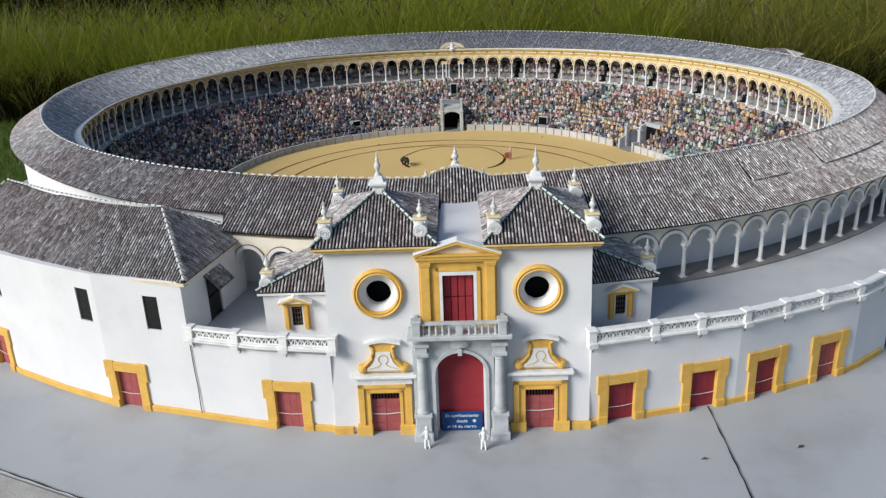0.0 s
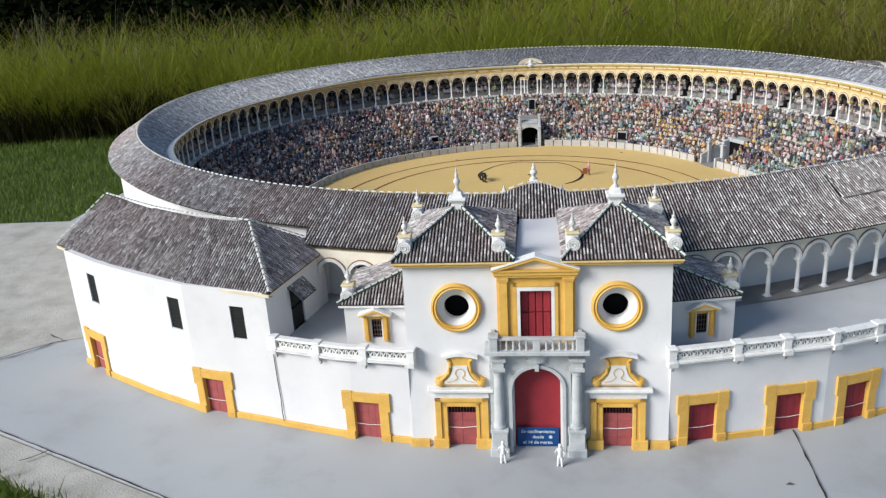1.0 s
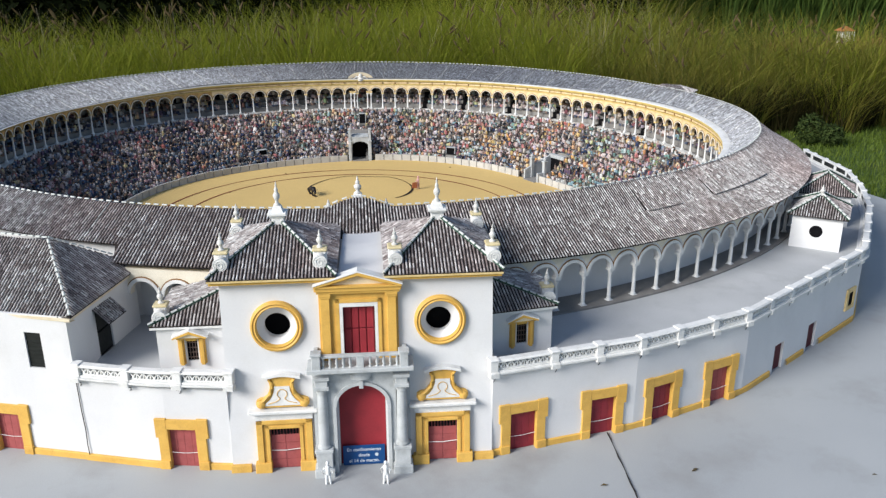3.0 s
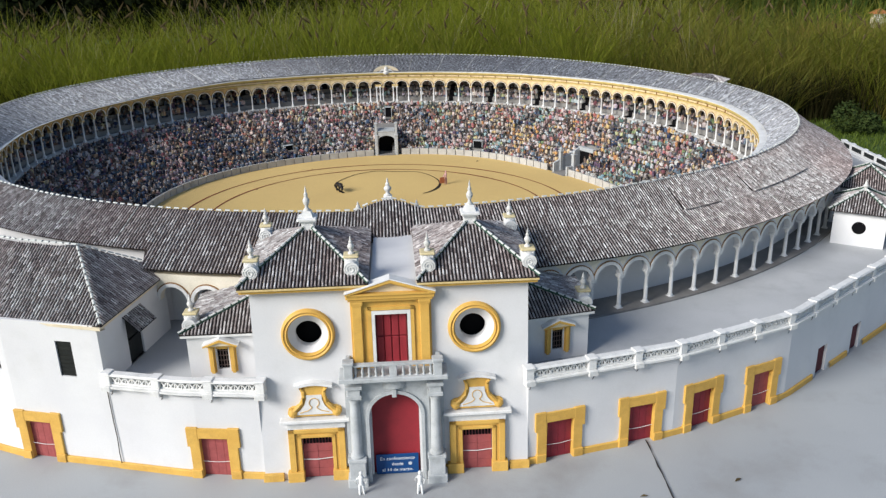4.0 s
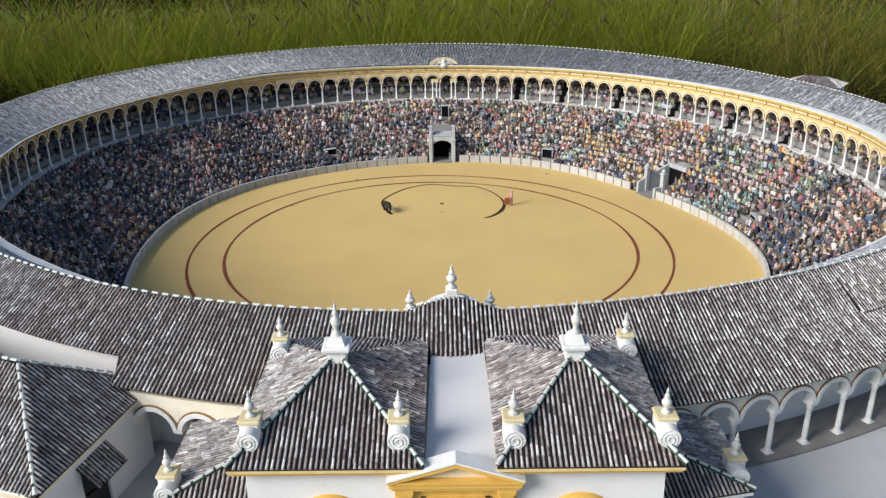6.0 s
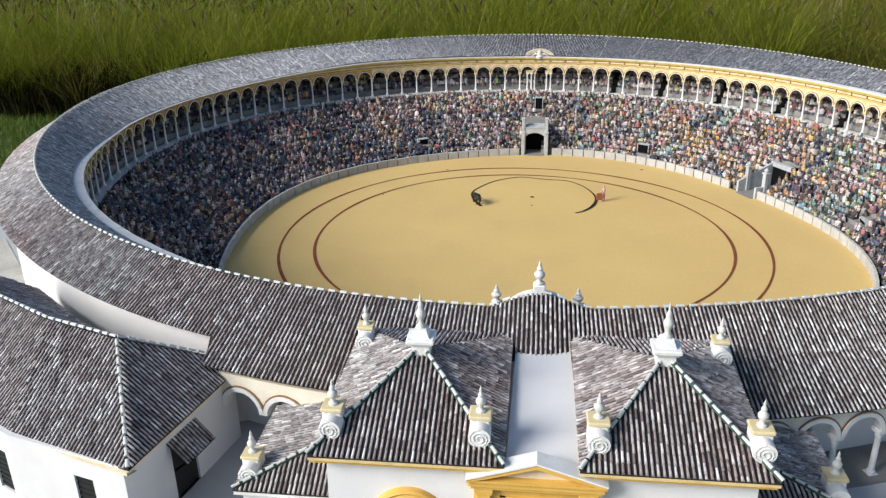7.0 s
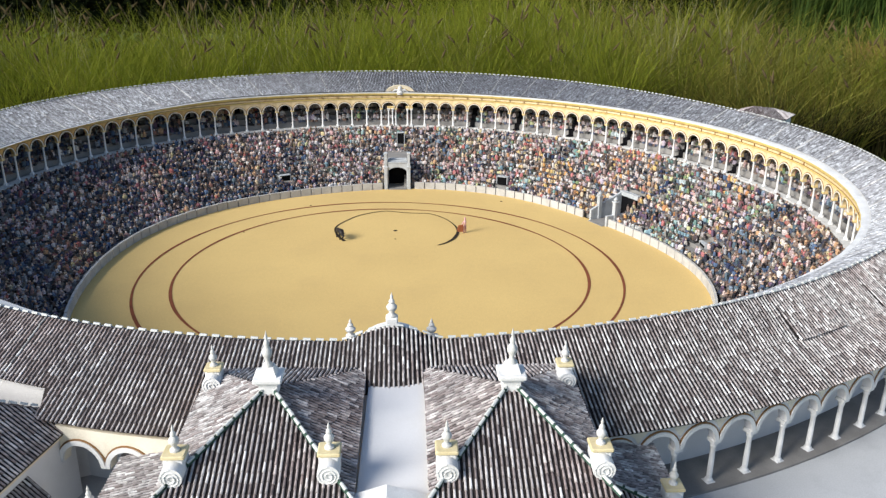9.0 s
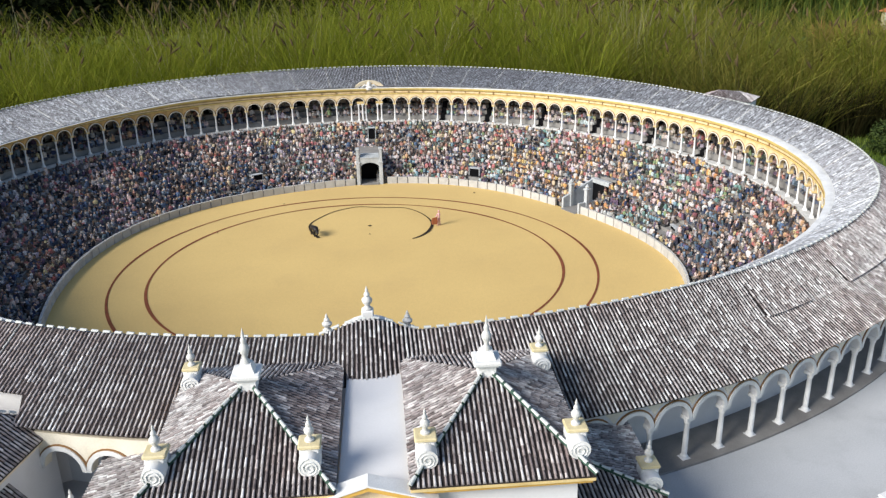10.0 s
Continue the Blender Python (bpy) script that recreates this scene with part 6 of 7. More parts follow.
def curved_wall(parent, line, doors, z_top, thick, material, name="terrace_wall"):
    """A wall along a line (a function of metres to a point and an outward normal), open where the doors are."""
    b = Buf()
    length, at = line
    cuts = sorted({0.0, length} | {c for d in doors for c in (d[0], d[1])})
    fine = []
    for c0, c1 in zip(cuts, cuts[1:]):
        n = max(1, int((c1 - c0) / 0.06))
        fine += [c0 + (c1 - c0) * k / n for k in range(n)]
    fine.append(length)
    for c0, c1 in zip(fine, fine[1:]):
        m = (c0 + c1) / 2
        z0 = 0.0
        for d in doors:
            if d[0] < m < d[1]:
                z0 = d[2]
        (p, n0), (q, n1) = at(c0), at(c1)
        vs = []
        for z in (z0, z_top):
            vs += [(p[0], p[1], z), (q[0], q[1], z), (q[0] - n1[0] * thick, q[1] - n1[1] * thick, z), (p[0] - n0[0] * thick, p[1] - n0[1] * thick, z)]
        b.add(vs, [(3, 2, 1, 0), (4, 5, 6, 7), (0, 1, 5, 4), (1, 2, 6, 5), (2, 3, 7, 6), (3, 0, 4, 7)])
    return part(name, b, material, parent, joined=True)


def poly_line(pts):
    P = [Vector(p) for p in pts]
    acc = [0.0]
    for p, q in zip(P, P[1:]):
        acc.append(acc[-1] + (q - p).length)

    def at(s):
        for i in range(len(P) - 1):
            if s <= acc[i + 1] + 1e-9 or i == len(P) - 2:
                d = (P[i + 1] - P[i]).normalized()
                p = P[i] + d * (s - acc[i])
                return (p.x, p.y), (d.y, -d.x)

    return acc[-1], at


def door_set(parent, line, s0, s1, h, framed=True, cord=True, faded=False):
    """A red door in the wall with its ochre surround."""
    at = line[1]
    m = (s0 + s1) / 2
    (px, py), (nx, ny) = at(m)
    ex, ey = -ny, nx
    hw = (s1 - s0) / 2
    mtx = Matrix(((ex, -nx, 0, px), (ey, -ny, 0, py), (0, 0, 1, 0), (0, 0, 0, 1)))
    paint = DARK_RED if not framed else RED_DULL if faded else DOOR_RED
    b = Buf()
    b.box(-hw - 0.004, hw + 0.004, 0.010, 0.015, 0.0, h + 0.004)
    d = part("door", b, paint, parent, "plain dark red door" if not framed else "faded red wooden door in an ochre surround" if faded else "deep red wooden door in an ochre surround")
    d.matrix_basis = mtx
    for k in range(4):
        b = Buf()
        x = -hw + 2 * hw * k / 4
        b.box(x + 0.0004, x + 2 * hw / 4 - 0.0004, 0.009, 0.0105, 0.003, h)
        part("door_board", b, paint, d)
    if cord:
        b = Buf()
        b.tube([(-hw, 0.002, 0.050), (0, 0.003, 0.047), (hw, 0.002, 0.051)], 0.0008, 5)
        part("cord", b, FIGURE, d)
    if framed:
        for s in (-1, 1):
            b = Buf()
            b.cbox(min(s * (hw - 0.003), s * (hw + 0.026)), max(s * (hw - 0.003), s * (hw + 0.026)), -0.007, 0.009, 0.0, h, 0.001)
            b.cbox(min(s * hw, s * (hw + 0.033)), max(s * hw, s * (hw + 0.033)), -0.0075, 0.001, h - 0.030, h + 0.030, 0.001)
            b.cbox(min(s * (hw - 0.001), s * (hw + 0.029)), max(s * (hw - 0.001), s * (hw + 0.029)), -0.011, 0.001, 0.0, 0.026, 0.001)
            part("door_jamb", b, OCHRE, d, "ochre door jamb")
        b = Buf()
        b.box(-hw, hw, -0.007, 0.009, h - 0.003, h + 0.027)
        part("door_lintel", b, OCHRE, d, "ochre door lintel")


def band(parent, line, doors, h=0.020, pad=0.028):
    """The ochre band along the foot of a wall, between the doors."""
    length, at = line
    cuts = [0.0]
    for d in doors:
        cuts += [d[0] - pad, d[1] + pad]
    cuts.append(length)
    for a, c in zip(cuts[::2], cuts[1::2]):
        if c - a < 0.01:
            continue
        n = max(1, int((c - a) / 0.06))
        rows = [[], [], [], []]
        for k in range(n + 1):
            (x, y), (nx, ny) = at(a + (c - a) * k / n)
            for row, (o, z) in zip(rows, ((0.007, 0.0), (0.007, h - 0.002), (0.004, h), (-0.002, h))):
                row.append((x + nx * o, y + ny * o, z))
        part("base_band", Buf().strip(rows), OCHRE, parent)


RL = poly_line([(0.372, -0.030), (0.831, 0.073), (1.257, 0.245), (1.985, 0.790), (2.36, 1.36), (2.53, 1.70), (2.66, 2.05), (2.70, 2.56)])


def s_of(x, y):
    """How far along the terrace wall a point lies."""
    return min((math.hypot(RL[1](RL[0] * k / 1500)[0][0] - x, RL[1](RL[0] * k / 1500)[0][1] - y), RL[0] * k / 1500) for k in range(1501))[1]


rdoors = [(s_of(0.468, -0.01) - 0.044, s_of(0.468, -0.01) + 0.044, 0.132), (s_of(0.725, 0.04) - 0.044, s_of(0.725, 0.04) + 0.044, 0.132), (s_of(0.942, 0.095) - 0.043, s_of(0.942, 0.095) + 0.043, 0.132), (s_of(1.172, 0.18) - 0.042, s_of(1.172, 0.18) + 0.042, 0.132), (s_of(1.472, 0.384) - 0.034, s_of(1.472, 0.384) + 0.034, 0.105), (s_of(1.682, 0.538) - 0.034, s_of(1.682, 0.538) + 0.034, 0.105)]
curved_wall(terr, RL, rdoors, 0.270, 0.03, WHITE)
for i, d in enumerate(rdoors):
    door_set(terr, RL, d[0], d[1], d[2], i < 4, i < 4, i == 3)
band(terr, RL, rdoors)
# small framed window near the far end
(px, py), (nx, ny) = RL[1](s_of(1.925, 0.745))
mtx = Matrix(((-ny, -nx, 0, px), (nx, -ny, 0, py), (0, 0, 1, 0.085), (0, 0, 0, 1)))
b = Buf()
b.box(-0.022, 0.022, -0.003, 0.002, 0.0, 0.06)
w = part("window", b, DARK, terr, "small dark window in an ochre surround")
w.matrix_basis = mtx
for s in (-1, 1):
    b = Buf()
    b.cbox(min(s * 0.022, s * 0.040), max(s * 0.022, s * 0.040), -0.007, 0.001, -0.015, 0.075, 0.001)
    part("surround_jamb", b, FRIEZE, w)
for z in (0.06, -0.015):
    b = Buf()
    b.cbox(-0.022, 0.022, -0.007, 0.001, z, z + 0.015, 0.001)
    part("surround_lintel", b, FRIEZE, w)
# floor
b = Buf()
n = 60
i_ = []
for k in range(n + 1):
    (x, y), (nx, ny) = RL[1](RL[0] * k / n)
    i_.append((x - 0.004 * nx, y - 0.004 * ny, TERR_Z))
o_ = []
for x, y, z in i_:
    t = angle_of(x, y)
    o_.append(at_ring(outer(t)[0] - 0.11, t, TERR_Z))
b.strip([i_, o_, [(x, y, TERR_Z - 0.02) for x, y, z in o_], [(x, y, TERR_Z - 0.02) for x, y, z in i_]])
b.add([(0.365, -0.02, TERR_Z), i_[0], o_[0], (0.365, 0.50, TERR_Z)], [(0, 1, 2, 3)])
part("terrace_floor", b, TERRACE, terr, "grey screed terrace floor", recalc=False)
b = Buf()
st = [[at_ring(outer(t)[0] - o, t, z) for t in [th0 - 0.10 + 0.02 * k for k in range(60)]] for o, z in ((-0.002, TERR_Z - 0.002), (-0.002, TERR_Z + 0.006), (0.14, TERR_Z + 0.006))]
b.strip(st)
part("arcade_step", b, SEAT, terr, recalc=False)



def lattice_cell():
    """One cell of the balustrade: a scalloped foot, raking bars and a mullion that leave a dark heart-shaped gap."""
    b = Buf()
    w, h, c = 0.0195, 0.024, 0.0085
    for x in (-1, 1):
        d = 0.0019
        b.prism([(x * w / 2 - d, h), (x * w / 2 + d, h), (d, c), (-d, c)][::x], -0.0045 + 0.0003 * x, 0.0045 + 0.0003 * x)
    b.lathe([(0.0034, -0.0052), (0.0034, 0.0052)], 10, (0, 0, c), "y")
    b.prism([(-w / 2, 0.0), (w / 2, 0.0), (w / 2, 0.003), (w / 4, 0.0055), (0, 0.0065), (-w / 4, 0.0055), (-w / 2, 0.003)], -0.0035, 0.0035)
    b.prism([(w / 2 - 0.0013, 0.0), (w / 2 + 0.0013, 0.0), (w / 2 + 0.0013, h), (w / 2 - 0.0013, h)], -0.0040, 0.0040)
    me = b.mesh("lattice_cell", TRIM_WHITE)
    fix_normals(me)
    return me


LATTICE = lattice_cell()



def balustrade(parent, line, s0, s1, bay, z0, label, first=0.0):
    """Moulded ledge, bottom rail, balusters, top rail and posts along a line."""
    at = line[1]
    top = Buf()
    n = max(2, int((s1 - s0) / 0.04))

    def sweep(b, prof):
        rows = []
        for k in range(n + 1):
            (x, y), (nx, ny) = at(s0 + (s1 - s0) * k / n)
            rows.append([(x + nx * o, y + ny * o, z) for o, z in prof])
        b.strip(rows, True)
        m = len(prof)
        b.add(rows[0], [tuple(range(m))])
        b.add(rows[-1], [tuple(range(m - 1, -1, -1))])
        return b

    ledge = part("ledge", sweep(Buf(), [(-0.020, z0 - 0.004), (0.004, z0 - 0.012), (0.010, z0 - 0.006), (0.019, z0 - 0.001), (0.019, z0 + 0.004), (-0.018, z0 + 0.004)]), TRIM_WHITE, parent, label)
    part("bottom_rail", sweep(Buf(), [(-0.008, z0 + 0.004), (0.010, z0 + 0.004), (0.010, z0 + 0.008), (-0.008, z0 + 0.008)]), TRIM_WHITE, ledge)
    part("backing", sweep(Buf(), [(-0.0075, z0 + 0.0085), (-0.0060, z0 + 0.0085), (-0.0060, z0 + 0.0315), (-0.0075, z0 + 0.0315)]), GRILLE, ledge, "dark board behind the openwork")
    part("top_rail", sweep(Buf(), [(-0.010, z0 + 0.032), (0.011, z0 + 0.032), (0.014, z0 + 0.036), (0.010, z0 + 0.041), (-0.010, z0 + 0.041), (-0.013, z0 + 0.036)]), TRIM_WHITE, ledge)
    stops = [s0]
    while stops[-1] + bay * 0.6 < s1:
        stops.append(stops[-1] + (first if first and len(stops) == 1 else bay))
    stops[-1] = s1
    m = len(stops) - 1
    for k, s in enumerate(stops):
        (x, y), (nx, ny) = at(s)
        mt = Matrix(((-ny, -nx, 0, x), (nx, -ny, 0, y), (0, 0, 1, z0), (0, 0, 0, 1)))
        b = Buf()
        b.cbox(-0.012, 0.012, -0.0125, 0.012, 0.004, 0.040, 0.001)
        b.cbox(-0.015, 0.015, -0.016, 0.014, 0.0405, 0.0445, 0.0015)
        b.cbox(-0.015, 0.015, -0.021, 0.002, -0.010, 0.006, 0.002)
        o = part("post", b, TRIM_WHITE, ledge)
        o.matrix_basis = mt
        if k < m:
            e = 0.004 * math.sin(k * 1.7)
            b = Buf()
            b.tube([(e, -0.0175, -0.011), (e + 0.004, -0.0140, -0.013), (e + 0.007, -0.0025, -0.018), (e + 0.005, -0.0015, -0.026), (e + 0.001, -0.0012, -0.031)], [0.0014, 0.0013, 0.0012, 0.0010, 0.0005], 5)
            part("drip_wire", b, BED, o, "thin dark drip wire under the ledge")
        if k < m:
            span = stops[k + 1] - s - 0.026
            c = max(2, round(span / 0.0195))
            for j in range(c):
                q = s + 0.013 + span * (j + 0.5) / c
                (x, y), (nx, ny) = at(q)
                mm = Matrix(((-ny, -nx, 0, x), (nx, -ny, 0, y), (0, 0, 1, z0 + 0.008), (0, 0, 0, 1)))
                piece("lattice_cell", LATTICE, mm @ Matrix.Diagonal((span / c / 0.0195, 1, 1, 1)), ledge)


balustrade(terr, RL, 0.0, RL[0], 0.1455, 0.272, "white balustrade with openwork panels", 0.189)

tl = thing("terrace", (-0.58, 0.2, 0), "short white terrace wall with red door and balustrade", "terrace")
LL = poly_line([(-0.806, 0.066), (-0.58, 0.002), (-0.372, -0.028)])
ls = (Vector((-0.511, -0.014)) - Vector((-0.58, -0.002))).length + (Vector((-0.58, -0.002)) - Vector((-0.806, 0.066))).length
ldoors = [(ls - 0.043, ls + 0.043, 0.132)]
curved_wall(tl, LL, ldoors, 0.270, 0.03, WHITE)
door_set(tl, LL, *ldoors[0], faded=True)
band(tl, LL, ldoors)
balustrade(tl, LL, 0.012, LL[0] + 0.012, 0.150, 0.272, "white balustrade with openwork panels")
b = Buf()
b.add([(-0.80, 0.062, TERR_Z), (-0.58, -0.004, TERR_Z), (-0.36, -0.04, TERR_Z), (-0.36, 0.56, TERR_Z), (-0.80, 0.60, TERR_Z)], [(0, 1, 2, 3, 4)])
part("terrace_floor", b, TERRACE, tl)

# ---- corner house ----
ch = thing("corner_house", (-1.25, 0.35, 0), "white corner house with hipped grey tile roof and ochre base", "house")
FP = [(-1.692, 0.492), (-1.51, 0.364), (-1.30, 0.245), (-1.104, 0.150), (-0.806, 0.068)]
CL = poly_line(FP)


def s_at(x, y):
    best, bs_ = 9, 0
    for k in range(600):
        s = CL[0] * k / 599
        (px, py), _ = CL[1](s)
        if math.hypot(px - x, py - y) < best:
            best, bs_ = math.hypot(px - x, py - y), s
    return bs_


cd = [(s_at(-1.60, 0.425) - 0.044, s_at(-1.60, 0.425) + 0.044, 0.132), (s_at(-1.042, 0.125) - 0.043, s_at(-1.042, 0.125) + 0.043, 0.132)]
b = Buf()
at = CL[1]
win = [(s_at(-1.548, 0.39) - 0.028, s_at(-1.548, 0.39) + 0.028), (s_at(-1.153, 0.17) - 0.027, s_at(-1.153, 0.17) + 0.027), (s_at(-0.915, 0.098) - 0.025, s_at(-0.915, 0.098) + 0.025)]
cuts = sorted({0.0, CL[0]} | {v for d in cd for v in d[:2]} | {v for w_ in win for v in w_} | {s_at(x, y) for x, y in FP[1:-1]})
for c0, c1 in zip(cuts, cuts[1:]):
    m_ = (c0 + c1) / 2
    spans = [(0.0, 0.452)]
    for d in cd:
        if d[0] < m_ < d[1]:
            spans = [(d[2], 0.452)]
    for w0, w1 in win:
        if w0 < m_ < w1:
            spans = [s_ for a_, e_ in spans for s_ in ((a_, 0.286), (0.396, e_))]
    (p, n0), (q, n1) = at(c0 + 1e-4), at(c1 - 1e-4)
    for z0, z1 in spans:
        vs = []
        for z in (z0, z1):
            vs += [(p[0], p[1], z), (q[0], q[1], z), (q[0] - n1[0] * 0.02, q[1] - n1[1] * 0.02, z), (p[0] - n0[0] * 0.02, p[1] - n0[1] * 0.02, z)]
        b.add(vs, [(3, 2, 1, 0), (4, 5, 6, 7), (0, 1, 5, 4), (1, 2, 6, 5), (2, 3, 7, 6), (3, 0, 4, 7)])
part("front_wall", b, WHITE, ch, joined=True)
for d in cd:
    door_set(ch, CL, *d, faded=True)
band(ch, CL, cd)
for w0, w1 in win:
    (px, py), (nx, ny) = at((w0 + w1) / 2)
    b = Buf()
    hw = (w1 - w0) / 2
    b.box(-hw - 0.003, hw + 0.003, 0.0055, 0.0095, 0.0, 0.110)
    o = part("window", b, GRILLE, ch, "dark shuttered window")
    o.matrix_basis = Matrix(((-ny, -nx, 0, px), (nx, -ny, 0, py), (0, 0, 1, 0.286), (0, 0, 0, 1)))
    for k in range(8):
        b = Buf()
        b.box(-hw, hw, 0.0040, 0.0058, 0.003 + 0.0132 * k, 0.0105 + 0.0132 * k)
        part("shutter_slat", b, GRILLE, o)
# end wall towards the small terrace, with a dark door under a tiled canopy
e0, e1 = Vector((-0.806, 0.068)), Vector((-0.722, 0.45))
ed = (e1 - e0).normalized()
en = Vector((ed.y, -ed.x))
el = (e1 - e0).length
mt = Matrix(((ed.x, -en.x, 0, e0.x), (ed.y, -en.y, 0, e0.y), (0, 0, 1, 0), (0, 0, 0, 1)))
b = Buf()
b.box(0.0, 0.140, 0.0, 0.02, 0.0, 0.452)
b.box(0.222, el, 0.0, 0.02, 0.0, 0.452)
b.box(0.140, 0.222, 0.0, 0.02, 0.0, TERR_Z)
b.box(0.140, 0.222, 0.0, 0.02, 0.405, 0.452)
o = part("end_wall", b, WHITE, ch, joined=True)
o.matrix_basis = mt
b = Buf()
b.box(0.138, 0.224, 0.006, 0.010, TERR_Z, 0.407)
o = part("terrace_door", b, GRILLE, ch, "dark green terrace door")
o.matrix_basis = mt
b = Buf()
cz = [(0.130, -0.046, 0.374), (0.234, -0.046, 0.374), (0.234, 0.0, 0.418), (0.130, 0.0, 0.418)]
c3 = [tuple(mt @ Vector(p)) for p in cz]
cn = tiled_roof(ch, [c3], 0, "door_canopy")
tagged(cn, "small tiled canopy over the terrace door")
for x in (0.146, 0.214):
    b = Buf()
    b.tube([tuple(mt @ Vector((x, -0.046, 0.378))), tuple(mt @ Vector((x, 0.0, 0.338)))], 0.003, 6)
    part("canopy_bracket", b, DARK, cn)
# left end and back walls
b = Buf()
b.add([(-1.692, 0.492, 0), (-1.56, 0.80, 0), (-1.56, 0.80, 0.452), (-1.692, 0.492, 0.452), (-1.675, 0.485, 0), (-1.54, 0.79, 0), (-1.54, 0.79, 0.452), (-1.675, 0.485, 0.452)], [(0, 1, 2, 3), (7, 6, 5, 4), (0, 3, 7, 4), (1, 5, 6, 2), (3, 2, 6, 7)])
part("end_wall", b, WHITE, ch)
EA = [(-1.752, 0.555, 0.452), (-1.436, 0.340, 0.452), (-1.095, 0.158, 0.452), (-0.790, 0.062, 0.452)]
RG = [(-1.60, 0.690, 0.598), (-1.330, 0.500, 0.598), (-1.120, 0.385, 0.598), (-0.915, 0.312, 0.598)]
back = [(-1.46, 0.84, 0.452), (-1.21, 0.645, 0.450), (-1.00, 0.530, 0.448), (-0.720, 0.463, 0.464)]
sl_ = [[EA[i], EA[i + 1], RG[i + 1], RG[i]] for i in range(3)]
sl_.append([EA[3], (-0.706, 0.46, 0.452), (-0.720, 0.463, 0.464), RG[3]])
sl_ += [[back[i + 1], back[i], RG[i], RG[i + 1]] for i in range(3)]
sl_.append([back[0], EA[0], RG[0]])
hr = tiled_roof(ch, sl_[3:4] + sl_[:3] + sl_[4:], 280, "hipped_roof")
for p, q in [(EA[3], RG[3]), (RG[3], RG[2]), (RG[2], RG[1]), (RG[1], RG[0]), (EA[0], RG[0]), (RG[3], back[3])]:
    caps(hr, "ridge_cap", Vector(p) + Vector((0, 0, 0.005)), Vector(q) + Vector((0, 0, 0.005)), 0.017, 0.0048, 0.007)
b = Buf()
EM = EA + [(-0.712, 0.445, 0.452)]
for p, q in zip(EM, EM[1:]):
    p, q = Vector(p), Vector(q)
    n = Vector((-(q - p).y, (q - p).x, 0)).normalized()
    up = lambda v, o, z: tuple(v + n * o + Vector((0, 0, z)))
    f = -0.0045 if q.x < -0.78 else 0.003
    b.strip([[up(p, 0.020, -0.016), up(q, 0.020, -0.016)], [up(p, f, -0.0125), up(q, f, -0.0125)], [up(p, f - 0.001, -0.0045), up(q, f - 0.001, -0.0045)], [up(p, 0.020, -0.003), up(q, 0.020, -0.003)]])
part("eaves_moulding", b, CREAM, ch, recalc=False)
# drain line beside the house
b = Buf()
b.tube([(-0.803, 0.062, 0.262), (-0.801, 0.061, 0.16), (-0.798, 0.060, 0.10), (-0.799, 0.059, 0.05), (-0.797, 0.058, 0.012)], 0.0014, 6)
part("drain_pipe", b, BED, ch, "thin dark drain pipe")

# ---- far annexes ----
an = thing("annex", (1.92, 1.15, TERR_Z), "small white annex with round window on the terrace", "building")


def hut(parent, p0, p1, depth, z0, z1, rise, over=0.02, oculus=True, capped=True):
    """A small hipped hut whose front runs from p0 to p1."""
    a, c = Vector(p0), Vector(p1)
    d = (c - a).normalized()
    nb_ = Vector((-d.y, d.x))
    L = (c - a).length
    m = Matrix(((d.x, nb_.x, 0, a.x), (d.y, nb_.y, 0, a.y), (0, 0, 1, 0), (0, 0, 0, 1)))
    b = Buf()
    b.box(0, L, 0, depth, z0, z1)
    part("wall", b, WHITE, parent).matrix_basis = m
    q = lambda x, y, z: tuple(m @ Vector((x, y, z)))
    e = [q(-over, -over, z1), q(L + over, -over, z1), q(L + over, depth + over, z1), q(-over, depth + over, z1)]
    k = min(L, depth) * 0.45
    t0, t1 = (q(k, depth / 2, z1 + rise), q(L - k, depth / 2, z1 + rise)) if L > depth else (q(L / 2, k, z1 + rise), q(L / 2, depth - k, z1 + rise))
    if L > depth:
        s4 = [[e[0], e[1], t1, t0], [e[2], e[3], t0, t1], [e[1], e[2], t1], [e[3], e[0], t0]]
    else:
        s4 = [[e[0], e[1], t0], [e[2], e[3], t1], [e[1], e[2], t1, t0], [e[3], e[0], t0, t1]]
    r = tiled_roof(parent, s4, 0, "hut_roof")
    ends = ((e[0], t0), (e[1], t1 if L > depth else t0), (e[2], t1), (e[3], t0 if L > depth else t1), (t0, t1))
    for x, y in ends if capped else ():
        caps(r, "hip_cap", Vector(x) + Vector((0, 0, 0.004)), Vector(y) + Vector((0, 0, 0.005)), 0.018, 0.0050, 0.006)
    if oculus:
        b = Buf()
        b.lathe([(0.0001, 0.002), (0.024, 0.002), (0.026, -0.002)], 24, (L / 2, -0.001, (z0 + z1) / 2 + 0.005), "y")
        part("round_window", b, DARK, parent, "dark round window").matrix_basis = m
    if oculus:
        finial(parent, *t0, 0.8, 0.7)


hut(an, (1.775, 0.985), (1.935, 0.880), 0.20, TERR_Z, 0.402, 0.068)
an2 = thing("annex", (2.15, 1.5, TERR_Z), "second white annex with tiled roof behind the first", "building")
hut(an2, (1.98, 1.30), (2.16, 1.20), 0.22, TERR_Z, 0.405, 0.075, oculus=False)
an3 = thing("outbuilding", (2.35, 4.0, 0), "grey tiled outbuilding beyond the ring", "building")
hut(an3, (2.19, 4.02), (2.43, 3.83), 0.20, -0.02, 0.480, 0.045, oculus=False, capped=False)

# ---- figures and sign ----


